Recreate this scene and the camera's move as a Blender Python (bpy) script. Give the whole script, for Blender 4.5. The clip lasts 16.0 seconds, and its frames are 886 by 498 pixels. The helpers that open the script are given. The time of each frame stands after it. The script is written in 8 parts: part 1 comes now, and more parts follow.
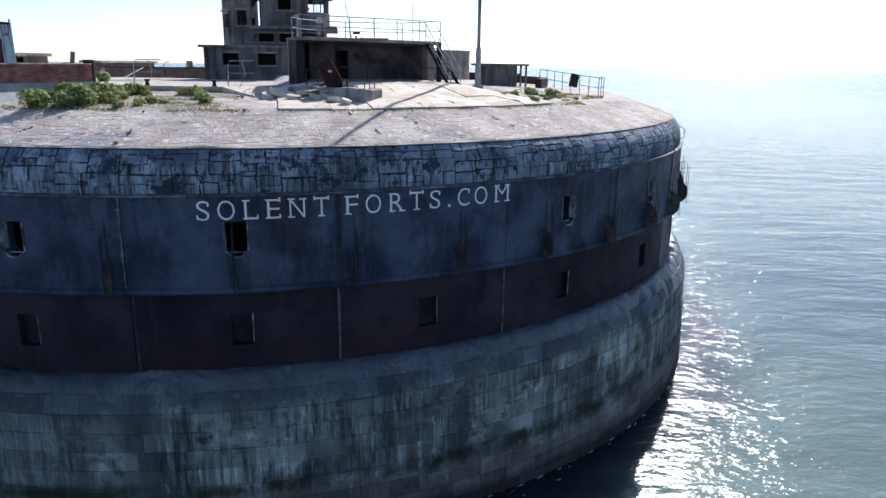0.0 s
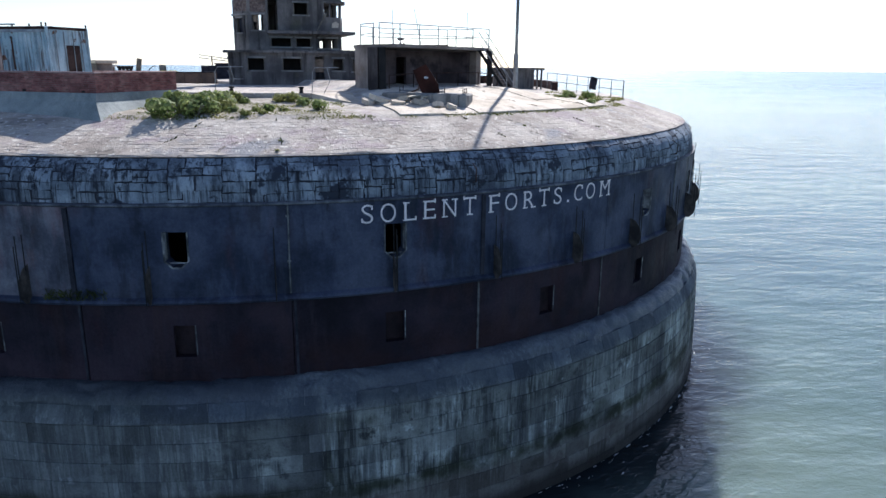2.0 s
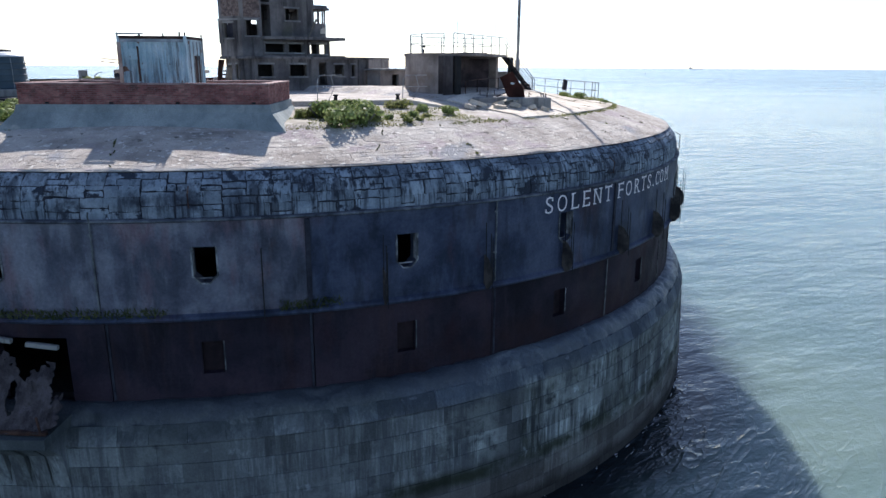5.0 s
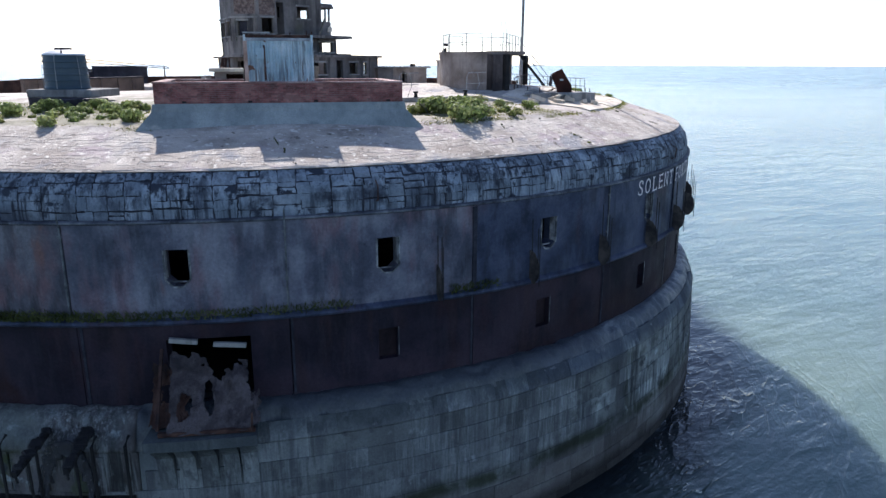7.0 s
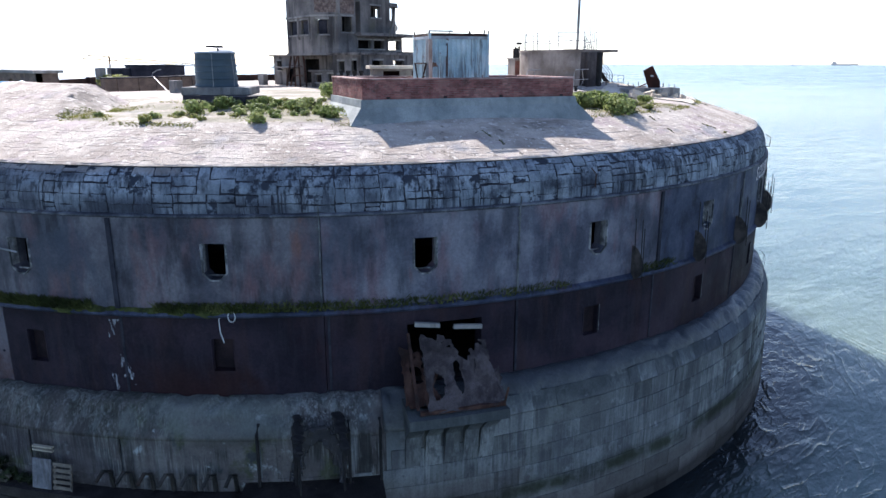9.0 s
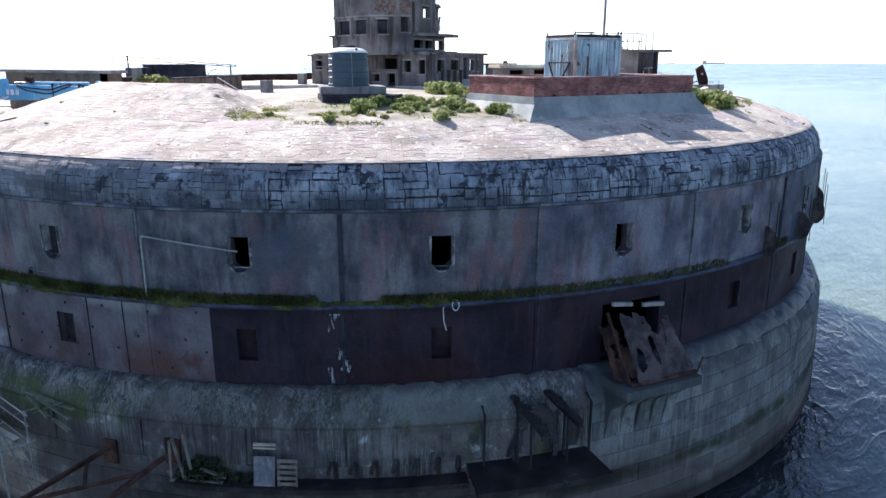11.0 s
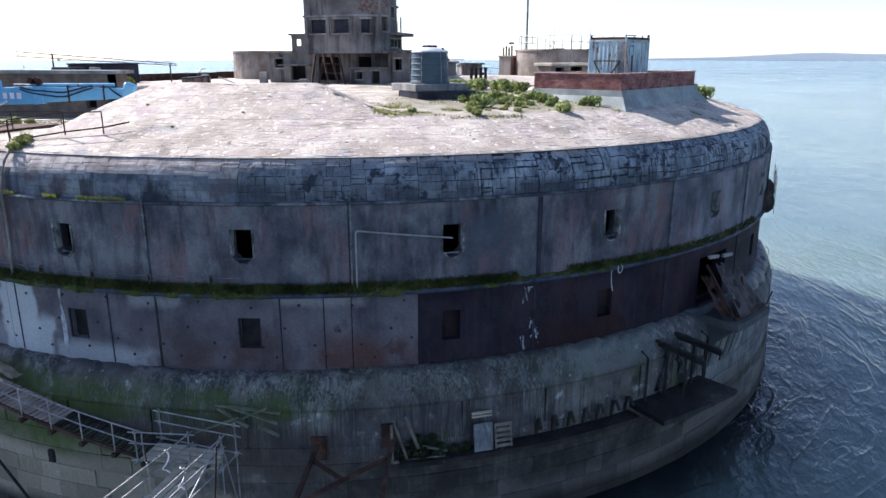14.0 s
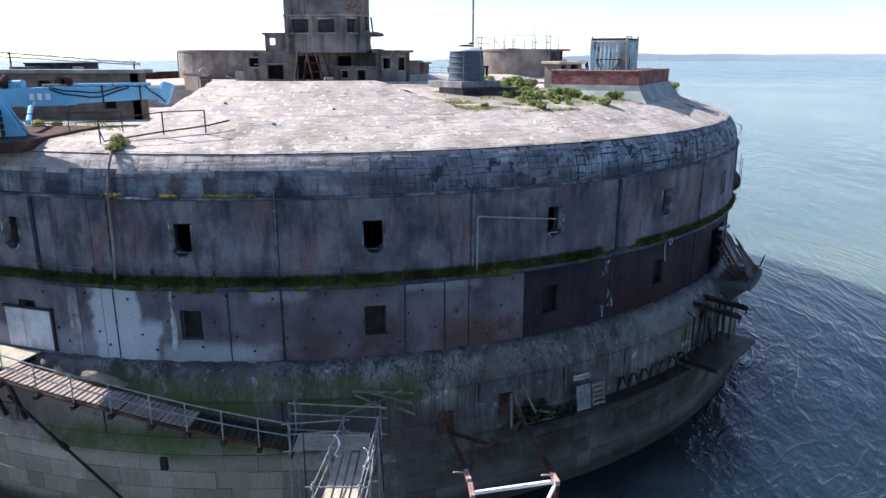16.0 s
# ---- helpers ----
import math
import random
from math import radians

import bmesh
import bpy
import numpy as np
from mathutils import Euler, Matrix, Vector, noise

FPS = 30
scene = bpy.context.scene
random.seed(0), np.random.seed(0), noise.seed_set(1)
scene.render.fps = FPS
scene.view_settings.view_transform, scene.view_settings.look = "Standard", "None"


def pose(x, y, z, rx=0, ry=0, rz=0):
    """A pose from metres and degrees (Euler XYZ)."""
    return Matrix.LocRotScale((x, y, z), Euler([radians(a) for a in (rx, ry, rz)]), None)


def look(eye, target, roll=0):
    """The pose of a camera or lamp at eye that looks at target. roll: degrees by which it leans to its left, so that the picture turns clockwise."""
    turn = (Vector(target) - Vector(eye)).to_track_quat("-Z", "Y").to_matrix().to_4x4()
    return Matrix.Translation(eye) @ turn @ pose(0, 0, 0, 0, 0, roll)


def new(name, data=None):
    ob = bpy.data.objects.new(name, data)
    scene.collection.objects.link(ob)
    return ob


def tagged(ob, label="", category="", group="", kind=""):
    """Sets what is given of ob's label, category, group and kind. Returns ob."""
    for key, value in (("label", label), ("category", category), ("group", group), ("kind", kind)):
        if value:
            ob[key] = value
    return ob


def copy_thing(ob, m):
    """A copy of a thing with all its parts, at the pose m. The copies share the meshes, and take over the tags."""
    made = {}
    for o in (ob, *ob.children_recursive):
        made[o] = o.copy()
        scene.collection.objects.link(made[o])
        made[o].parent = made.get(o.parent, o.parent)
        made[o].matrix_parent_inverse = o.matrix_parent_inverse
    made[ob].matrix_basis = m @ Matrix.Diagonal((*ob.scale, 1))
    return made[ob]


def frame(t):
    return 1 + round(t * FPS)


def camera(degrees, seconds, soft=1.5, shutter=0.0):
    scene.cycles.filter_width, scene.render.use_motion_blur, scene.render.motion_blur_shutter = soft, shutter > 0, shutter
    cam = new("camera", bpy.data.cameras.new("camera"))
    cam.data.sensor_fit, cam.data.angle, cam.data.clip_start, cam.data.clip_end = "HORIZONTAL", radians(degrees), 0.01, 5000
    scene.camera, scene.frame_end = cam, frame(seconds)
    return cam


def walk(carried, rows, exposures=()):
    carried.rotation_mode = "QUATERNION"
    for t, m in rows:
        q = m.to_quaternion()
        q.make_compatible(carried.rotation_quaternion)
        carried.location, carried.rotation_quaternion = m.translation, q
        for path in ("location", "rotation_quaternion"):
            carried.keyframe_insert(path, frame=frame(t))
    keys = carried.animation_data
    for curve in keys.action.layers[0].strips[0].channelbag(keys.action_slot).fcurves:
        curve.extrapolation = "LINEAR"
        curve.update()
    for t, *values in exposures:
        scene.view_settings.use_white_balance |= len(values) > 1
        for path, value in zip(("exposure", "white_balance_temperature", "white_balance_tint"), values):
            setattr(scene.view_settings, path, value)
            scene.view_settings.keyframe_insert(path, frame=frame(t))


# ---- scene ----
cam = camera(64.5, 16.0)
METRES, EYE, TILT, LEAN, TURN = 90.0, 18.5, 0.75, -0.3, 0.0
ROWS = [
    (0.0, 0.0, 0.0, 0.0, 0.12, -15.54, -0.42),
    (0.5, -0.0278, -0.0048, 0.0006, -1.71, -15.56, -0.43),
    (1.0, -0.0563, -0.0083, 0.0012, -3.48, -15.56, -0.38),
    (1.5, -0.086, -0.0107, 0.002, -6.97, -15.52, -0.37),
    (2.0, -0.1158, -0.0118, 0.003, -10.12, -15.5, -0.38),
    (2.5, -0.1462, -0.0115, 0.0043, -13.16, -15.51, -0.35),
    (3.0, -0.1771, -0.0096, 0.0054, -16.36, -15.49, -0.36),
    (3.5, -0.2081, -0.0064, 0.0066, -19.48, -15.5, -0.34),
    (4.0, -0.2388, -0.0013, 0.0076, -22.61, -15.54, -0.34),
    (6.5, -0.3894, 0.0503, 0.0075, -38.47, -15.59, -0.45),
    (7.0, -0.418, 0.0658, 0.0076, -41.0, -15.67, -0.44),
    (7.5, -0.4459, 0.0822, 0.0072, -42.96, -15.62, -0.42),
    (8.0, -0.4728, 0.1005, 0.0073, -44.78, -15.66, -0.46),
    (8.5, -0.4989, 0.1197, 0.0067, -46.48, -15.67, -0.45),
    (9.0, -0.5236, 0.1399, 0.006, -48.13, -15.69, -0.43),
    (9.5, -0.5485, 0.1616, 0.0057, -49.84, -15.7, -0.44),
    (10.0, -0.5725, 0.1838, 0.0054, -51.54, -15.69, -0.44),
    (12.5, -0.6753, 0.304, 0.0061, -66.9, -15.77, -0.58),
    (13.0, -0.6922, 0.3297, 0.0061, -70.07, -15.79, -0.58),
    (13.5, -0.7078, 0.3561, 0.0059, -73.27, -15.78, -0.59),
    (14.0, -0.722, 0.3833, 0.0052, -76.55, -15.75, -0.64),
    (14.5, -0.7346, 0.4109, 0.0046, -79.84, -15.74, -0.66),
    (15.0, -0.7457, 0.4396, 0.0042, -82.98, -15.71, -0.69),
    (15.5, -0.755, 0.4688, 0.0038, -86.25, -15.67, -0.72),
    (16.0, -0.763, 0.4983, 0.0031, -89.46, -15.58, -0.74),
]
walk(cam, [(t, pose(12.945, -54.024, EYE, TILT, LEAN, TURN) @ pose(METRES * x, METRES * y, METRES * z, 90 + pitch, roll, yaw)) for t, x, y, z, yaw, pitch, roll in ROWS],
     exposures=((0.0, 0.62, 6050, 13), (4.0, 0.71, 6100, 13), (7.5, 1.0, 6200, 15), (10.0, 1.3, 6300, 16), (12.5, 1.22, 6300, 16), (16.0, 1.1, 6300, 16)))

# ---- light ----
SUN_AZ, SUN_EL = 21.0, 40.0          # degrees from +y towards +x, degrees above the horizon
world = bpy.data.worlds.new("world")
scene.world = world
world.use_nodes = True
wn, wl = world.node_tree.nodes, world.node_tree.links
sky = wn.new("ShaderNodeTexSky")
sky.sky_type, sky.sun_disc = "NISHITA", False
sky.sun_elevation, sky.sun_rotation = radians(SUN_EL), radians(SUN_AZ)
sky.air_density, sky.dust_density, sky.ozone_density = 0.8, 0.4, 3.0
pale = wn.new("ShaderNodeHueSaturation")            # thin high haze
pale.inputs["Saturation"].default_value = 0.92
wl.new(sky.outputs[0], pale.inputs["Color"])
wl.new(pale.outputs[0], wn["Background"].inputs[0])
wn["Background"].inputs[1].default_value = 0.108
sun = new("sun", bpy.data.lights.new("sun", "SUN"))
sun.data.energy, sun.data.angle, sun.data.color = 4.9, radians(0.55), (1.0, 0.95, 0.88)
sx, sy = math.sin(radians(SUN_AZ)), math.cos(radians(SUN_AZ))
sun.matrix_world = look((sx * 200, sy * 200, 200 * math.tan(radians(SUN_EL))), (0, 0, 0))


# ---- materials ----
def ramp(n, stops):
    r = n.new("ShaderNodeValToRGB")
    e = r.color_ramp.elements
    while len(e) < len(stops):
        e.new(0.5)
    for k, (p, c) in zip(e, stops):
        k.position, k.color = p, (*c, 1) if len(c) == 3 else c
    return r


def mat(name, stops, scale=1.0, rough=0.85, metal=0.0, bump=0.3, bump_scale=8.0, streak=None, stain=None, spots=None,
        piece=0.0, grain=0.25, detail=8.0, low=0.38, high=0.62, spec=0.25, loss=None, run=0.07, zones=(), tall=1.0):
    """A weathered surface: stops are colours mixed by a large noise at world size. streak: (colour, amount, width) of
    runs down the wall, the longer the smaller run is. stain: (colour, scale, threshold) of blotches. spots: the same,
    small. loss: (colour, scale, threshold) of flaked-off paint, differing from piece to piece. piece: how far single
    pieces differ in brightness.
    zones: (colour, amount, (a0, a1), (z0, z1), soft) of weathering or other tone between two angles round the fort
    (-270 to 90) and two heights, with ragged borders. tall: below 1, stains are drawn out upright."""
    m = bpy.data.materials.new(name)
    m.use_nodes = True
    n, l = m.node_tree.nodes, m.node_tree.links
    bsdf = n["Principled BSDF"]
    geo = n.new("ShaderNodeNewGeometry")
    pos = geo.outputs["Position"]

    def fac(s, squash=None, off=0.0, det=detail, rough_=0.6):
        v = pos
        if squash or off:
            mp = n.new("ShaderNodeMapping")
            mp.inputs["Scale"].default_value = squash or (1, 1, 1)
            mp.inputs["Location"].default_value = (off, off * 0.7, off * 1.3)
            l.new(v, mp.inputs[0])
            v = mp.outputs[0]
        t = n.new("ShaderNodeTexNoise")
        t.inputs["Scale"].default_value, t.inputs["Detail"].default_value, t.inputs["Roughness"].default_value = s, det, rough_
        l.new(v, t.inputs["Vector"])
        return t.outputs["Fac"]

    def mix(a, b, f, mode="MIX"):
        x = n.new("ShaderNodeMix")
        x.data_type, x.blend_type = "RGBA", mode
        for src, k in ((a, 6), (b, 7)):
            if isinstance(src, tuple):
                x.inputs[k].default_value = (*src, 1)
            else:
                l.new(src, x.inputs[k])
        if isinstance(f, float):
            x.inputs[0].default_value = f
        else:
            l.new(f, x.inputs[0])
        return x.outputs[2]

    def cut(f, a, b):
        x = n.new("ShaderNodeMapRange")
        x.interpolation_type = "SMOOTHSTEP"
        x.inputs[1].default_value, x.inputs[2].default_value = a, b
        l.new(f, x.inputs[0])
        return x.outputs[0]

    def times(f, k):
        x = n.new("ShaderNodeMath")
        x.operation = "MULTIPLY"
        l.new(f, x.inputs[0])
        if isinstance(k, float):
            x.inputs[1].default_value = k
        else:
            l.new(k, x.inputs[1])
        return x.outputs[0]

    k = len(stops)
    r = ramp(n, [(low + (high - low) * i / max(1, k - 1), c) for i, c in enumerate(stops)])
    l.new(fac(scale), r.inputs[0])
    col = r.outputs[0]
    if stain:
        for colour, s, th in (stain if isinstance(stain, list) else [stain]):
            col = mix(col, colour, cut(fac(s, (1, 1, tall) if tall != 1 else None, off=3.1 + s), th, th + 0.12) if tall == 1 else times(cut(fac(s, (1, 1, tall), off=3.1 + s), th, th + 0.2), 0.85))
    if streak:
        for colour, amount, width in (streak if isinstance(streak, list) else [streak]):
            f = times(cut(fac(1.0 / width, (1, 1, run), 7.7 + width, 5.0), 0.48, 0.63), cut(fac(0.35, None, 11.0, 3.0), 0.36, 0.56))
            col = mix(col, colour, times(f, float(amount)))
    if spots:
        for colour, s, th in (spots if isinstance(spots, list) else [spots]):
            col = mix(col, colour, cut(fac(s, off=9.3 + s, det=4.0), th, th + 0.05))
    if zones:
        def math_(op, a, b):
            x = n.new("ShaderNodeMath")
            x.operation = op
            for src, q in ((a, 0), (b, 1)):
                if isinstance(src, float):
                    x.inputs[q].default_value = src
                else:
                    l.new(src, x.inputs[q])
            return x.outputs[0]

        sep = n.new("ShaderNodeSeparateXYZ")
        l.new(pos, sep.inputs[0])
        az = math_("ARCTAN2", sep.outputs[0], math_("MULTIPLY", sep.outputs[1], -1.0))
        ang = math_("SUBTRACT", math_("MULTIPLY", az, 57.2958), 90.0)
        sway = math_("SUBTRACT", fac(0.4, None, 21.0, 6.0), 0.5)
        wob = math_("ADD", math_("MULTIPLY", math_("SUBTRACT", fac(0.28, None, 31.0, 3.0), 0.5), 0.75), math_("MULTIPLY", math_("SUBTRACT", fac(1.7, (1, 1, 0.5), 37.0, 7.0, 0.7), 0.5), 0.4))
        patchy = cut(fac(0.5, None, 43.0, 6.0, 0.65), 0.3, 0.6)
        for colour, amount, (a0, a1), (z0, z1), soft in zones:
            z = math_("MULTIPLY_ADD", wob, float(soft * 3.2))
            l.new(sep.outputs[2], z.node.inputs[2])
            f = times(cut(z, z0 - soft, z0 + soft), cut(math_("MULTIPLY", z, -1.0), -z1 - soft, -z1 + soft))
            wide = min(1.0, (a1 - a0) / 30)
            here = math_("MULTIPLY_ADD", sway, 34.0 * wide)
            l.new(ang, here.node.inputs[2])
            if a0 > -270:
                f = times(f, cut(here, a0 - 2.5 * wide, a0 + 2.5 * wide))
            if a1 < 90:
                f = times(f, cut(math_("MULTIPLY", here, -1.0), -a1 - 2.5 * wide, -a1 + 2.5 * wide))
            if amount < 0:
                f = times(f, patchy)
            col = mix(col, colour, times(f, float(abs(amount))))
    fine = fac(bump_scale * 2.5, det=6.0, rough_=0.7)
    if grain:
        g = ramp(n, [(0.25, (1 - grain,) * 3), (0.75, (1 + grain,) * 3)])
        l.new(fine, g.inputs[0])
        col = mix(col, g.outputs[0], 1.0, "MULTIPLY")
    if piece:
        info = n.new("ShaderNodeObjectInfo")
        x = n.new("ShaderNodeMath")
        x.operation = "ADD"
        l.new(info.outputs["Random"], x.inputs[0])
        l.new(geo.outputs["Random Per Island"], x.inputs[1])
        y = n.new("ShaderNodeMath")
        y.operation = "FRACT"
        l.new(x.outputs[0], y.inputs[0])
        p = ramp(n, [(0.0, (1 - piece,) * 3), (1.0, (1 + piece,) * 3)])
        l.new(y.outputs[0], p.inputs[0])
        col = mix(col, p.outputs[0], 1.0, "MULTIPLY")
    if loss:
        info, y = n.new("ShaderNodeObjectInfo"), n.new("ShaderNodeMath")
        x, w = n.new("ShaderNodeMath"), n.new("ShaderNodeMath")
        x.operation, y.operation, w.operation = "ADD", "FRACT", "MULTIPLY_ADD"
        l.new(info.outputs["Random"], x.inputs[0])
        l.new(geo.outputs["Random Per Island"], x.inputs[1])
        l.new(x.outputs[0], y.inputs[0])
        l.new(y.outputs[0], w.inputs[0])
        w.inputs[1].default_value = 0.108
        l.new(fac(loss[1], off=2.2), w.inputs[2])
        both = n.new("ShaderNodeMath")
        both.operation = "ADD"
        l.new(w.outputs[0], both.inputs[0])
        l.new(times(fac(3.2, off=4.4, det=5.0), 0.45), both.inputs[1])
        col = mix(col, loss[0], cut(both.outputs[0], loss[2], loss[2] + 0.07))
    l.new(col, bsdf.inputs["Base Color"])
    rr = ramp(n, [(0.3, (max(0.05, rough - 0.15),) * 3), (0.7, (min(1, rough + 0.1),) * 3)])
    l.new(fac(scale * 2.3, off=5.0), rr.inputs[0])
    l.new(rr.outputs[0], bsdf.inputs["Roughness"])
    bsdf.inputs["Metallic"].default_value = metal
    bsdf.inputs["Specular IOR Level"].default_value = spec
    if bump:
        b = n.new("ShaderNodeBump")
        b.inputs["Strength"].default_value, b.inputs["Distance"].default_value = bump, 0.06
        add = n.new("ShaderNodeMath")
        add.operation = "ADD"
        l.new(fac(bump_scale, det=6.0), add.inputs[0])
        l.new(times(fine, 0.5), add.inputs[1])
        l.new(add.outputs[0], b.inputs["Height"])
        l.new(b.outputs[0], bsdf.inputs["Normal"])
    return m


M_PLATE = mat("blue_black_plate", [(0.0212, 0.0289, 0.0519), (0.0401, 0.0502, 0.0850), (0.0708, 0.0826, 0.1251)], 0.5, 0.6, tall=0.4, detail=5.0, bump=0.3, bump_scale=4, run=0.22, spec=0.16,
              streak=[((0.1977, 0.2242, 0.2955), 0.1, 0.3), ((0.0108, 0.0121, 0.0185), 0.5, 0.7)],
              stain=[((0.0611, 0.0345, 0.0481), 0.55, 0.53), ((0.0252, 0.037, 0.07), 0.4, 0.55), ((0.0126, 0.0138, 0.0222), 0.9, 0.6)])
M_PLATE_MID = mat("mottled_navy_plate", [(0.0600, 0.0636, 0.0876), (0.1200, 0.1224, 0.1560), (0.1920, 0.1920, 0.2256)], 0.5, 0.65, tall=0.4, detail=5.0, bump=0.3, bump_scale=4, run=0.22, spec=0.18,
                  streak=[((0.3450, 0.3656, 0.4140), 0.12, 0.3), ((0.0276, 0.0304, 0.0414), 0.6, 0.7)],
                  stain=[((0.165, 0.104, 0.122), 0.7, 0.48), ((0.0720, 0.0840, 0.1104), 0.45, 0.54), ((0.0304, 0.0331, 0.0469), 0.8, 0.57), ((0.1724, 0.0966, 0.0966), 0.9, 0.6), ((0.2208, 0.2278, 0.2484), 0.7, 0.62)])
M_PLATE_WEST = mat("rusted_grey_plate", [(0.0460, 0.0482, 0.0636), (0.0944, 0.0922, 0.1107), (0.1589, 0.1538, 0.1743)], 0.5, 0.65, tall=0.4, detail=5.0, bump=0.3, bump_scale=4, run=0.22, spec=0.2,
                   streak=[((0.2667, 0.2871, 0.3178), 0.14, 0.3), ((0.0226, 0.0226, 0.0308), 0.6, 0.7)],
                   stain=[((0.155, 0.09, 0.098), 0.75, 0.48), ((0.0535, 0.0642, 0.0892), 0.45, 0.53), ((0.0267, 0.0276, 0.0390), 0.8, 0.57), ((0.1692, 0.0873, 0.0698), 0.9, 0.6), ((0.1948, 0.1998, 0.2154), 0.7, 0.62)])
M_CHAR = mat("charred_oxide_plate", [(0.0154, 0.0130, 0.0203), (0.0253, 0.0203, 0.0301), (0.0418, 0.0295, 0.0407)], 0.35, 0.7, bump=0.3, bump_scale=4, run=0.15, spec=0.1, tall=0.5, detail=5.0,
             streak=[((0.0684, 0.0646, 0.0760), 0.12, 0.25), ((0.0456, 0.0319, 0.0380), 0.16, 0.6), ((0.05, 0.028, 0.026), 0.3, 0.9)], zones=[((0.03, 0.013, 0.0125), -0.7, (-146, -136), (6, 8.1), 0.6), ((0.03, 0.015, 0.015), -0.6, (-100, -60), (6, 8.3), 0.7)], stain=[((0.0334, 0.0152, 0.0198), 0.4, 0.55), ((0.0068, 0.0068, 0.0099), 0.3, 0.55)])
M_PALE_PLATE = mat("streaked_grey_plate", [(0.072, 0.066, 0.082), (0.108, 0.1, 0.12), (0.146, 0.136, 0.156)], 0.45, 0.75, bump=0.25, bump_scale=5, spec=0.15, run=0.2,
                   streak=((0.0380, 0.0287, 0.0345), 0.35, 0.5), stain=[((0.1377, 0.0750, 0.0625), 0.5, 0.6), ((0.0634, 0.0527, 0.0632), 0.8, 0.6)],
                   zones=[((0.28, 0.305, 0.34), 0.6, (-204, -186), (6, 8.1), 0.35), ((0.42, 0.45, 0.49), 0.85, (-190.6, -186.8), (6, 10.3), 0.3), ((0.4, 0.43, 0.47), 0.85, (-189.8, -185.2), (6, 8.6), 0.4),
                          ((0.35, 0.375, 0.41), 0.7, (-184.5, -175), (6, 7.75), 0.3), ((0.3, 0.31, 0.33), -0.6, (-177, -173), (9.6, 11), 0.25), ((0.28, 0.29, 0.31), -0.6, (-166, -158), (9.7, 11), 0.2),
                          ((0.085, 0.04, 0.034), -0.85, (-163, -155), (6, 8.4), 0.7), ((0.075, 0.045, 0.042), -0.7, (-177, -164), (6, 8.6), 0.8)])
# on the west, zones turn the top edge paler and the lower part darker
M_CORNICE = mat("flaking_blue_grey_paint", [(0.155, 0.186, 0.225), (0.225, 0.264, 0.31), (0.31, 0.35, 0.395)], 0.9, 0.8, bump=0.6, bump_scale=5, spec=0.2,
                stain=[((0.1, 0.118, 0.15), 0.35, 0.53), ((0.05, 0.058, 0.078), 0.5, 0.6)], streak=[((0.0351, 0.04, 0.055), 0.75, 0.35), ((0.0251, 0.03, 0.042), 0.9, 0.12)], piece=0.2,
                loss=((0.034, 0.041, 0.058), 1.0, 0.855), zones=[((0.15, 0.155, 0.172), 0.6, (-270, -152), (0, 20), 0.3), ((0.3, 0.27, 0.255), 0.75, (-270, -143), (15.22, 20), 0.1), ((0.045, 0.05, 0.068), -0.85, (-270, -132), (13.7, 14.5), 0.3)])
M_CORNICE_WEST = mat("weathered_dark_cornice", [(0.1, 0.11, 0.134), (0.155, 0.166, 0.192), (0.235, 0.245, 0.265)], 0.6, 0.85, bump=0.5, bump_scale=4, spec=0.2,
                     stain=[((0.11, 0.09, 0.1), 0.5, 0.55), ((0.035, 0.04, 0.055), 0.4, 0.55), ((0.2, 0.225, 0.25), 0.9, 0.6)], streak=((0.03, 0.033, 0.045), 0.8, 0.4), piece=0.16)
M_STRING = mat("chipped_grey_moulding_paint", [(0.04, 0.045, 0.06), (0.09, 0.1, 0.12), (0.2, 0.21, 0.23)], 0.8, 0.75, bump=0.3, streak=((0.02, 0.022, 0.03), 0.8, 0.4))
M_CAPPING = mat("pale_brown_capping", [(0.26, 0.2275, 0.2145), (0.377, 0.338, 0.3185), (0.494, 0.4485, 0.4225)], 0.9, 0.92, bump=0.5, bump_scale=6, spec=0.15,
                streak=((0.13, 0.117, 0.117), 0.6, 0.3), stain=((0.195, 0.169, 0.1625), 0.5, 0.56), piece=0.06)
M_TAR = mat("dark_tarred_joint_and_shade", [(0.0175, 0.0182, 0.0265), (0.0437, 0.0455, 0.0597)], 1.5, 0.8, bump=0.5, spec=0.15)
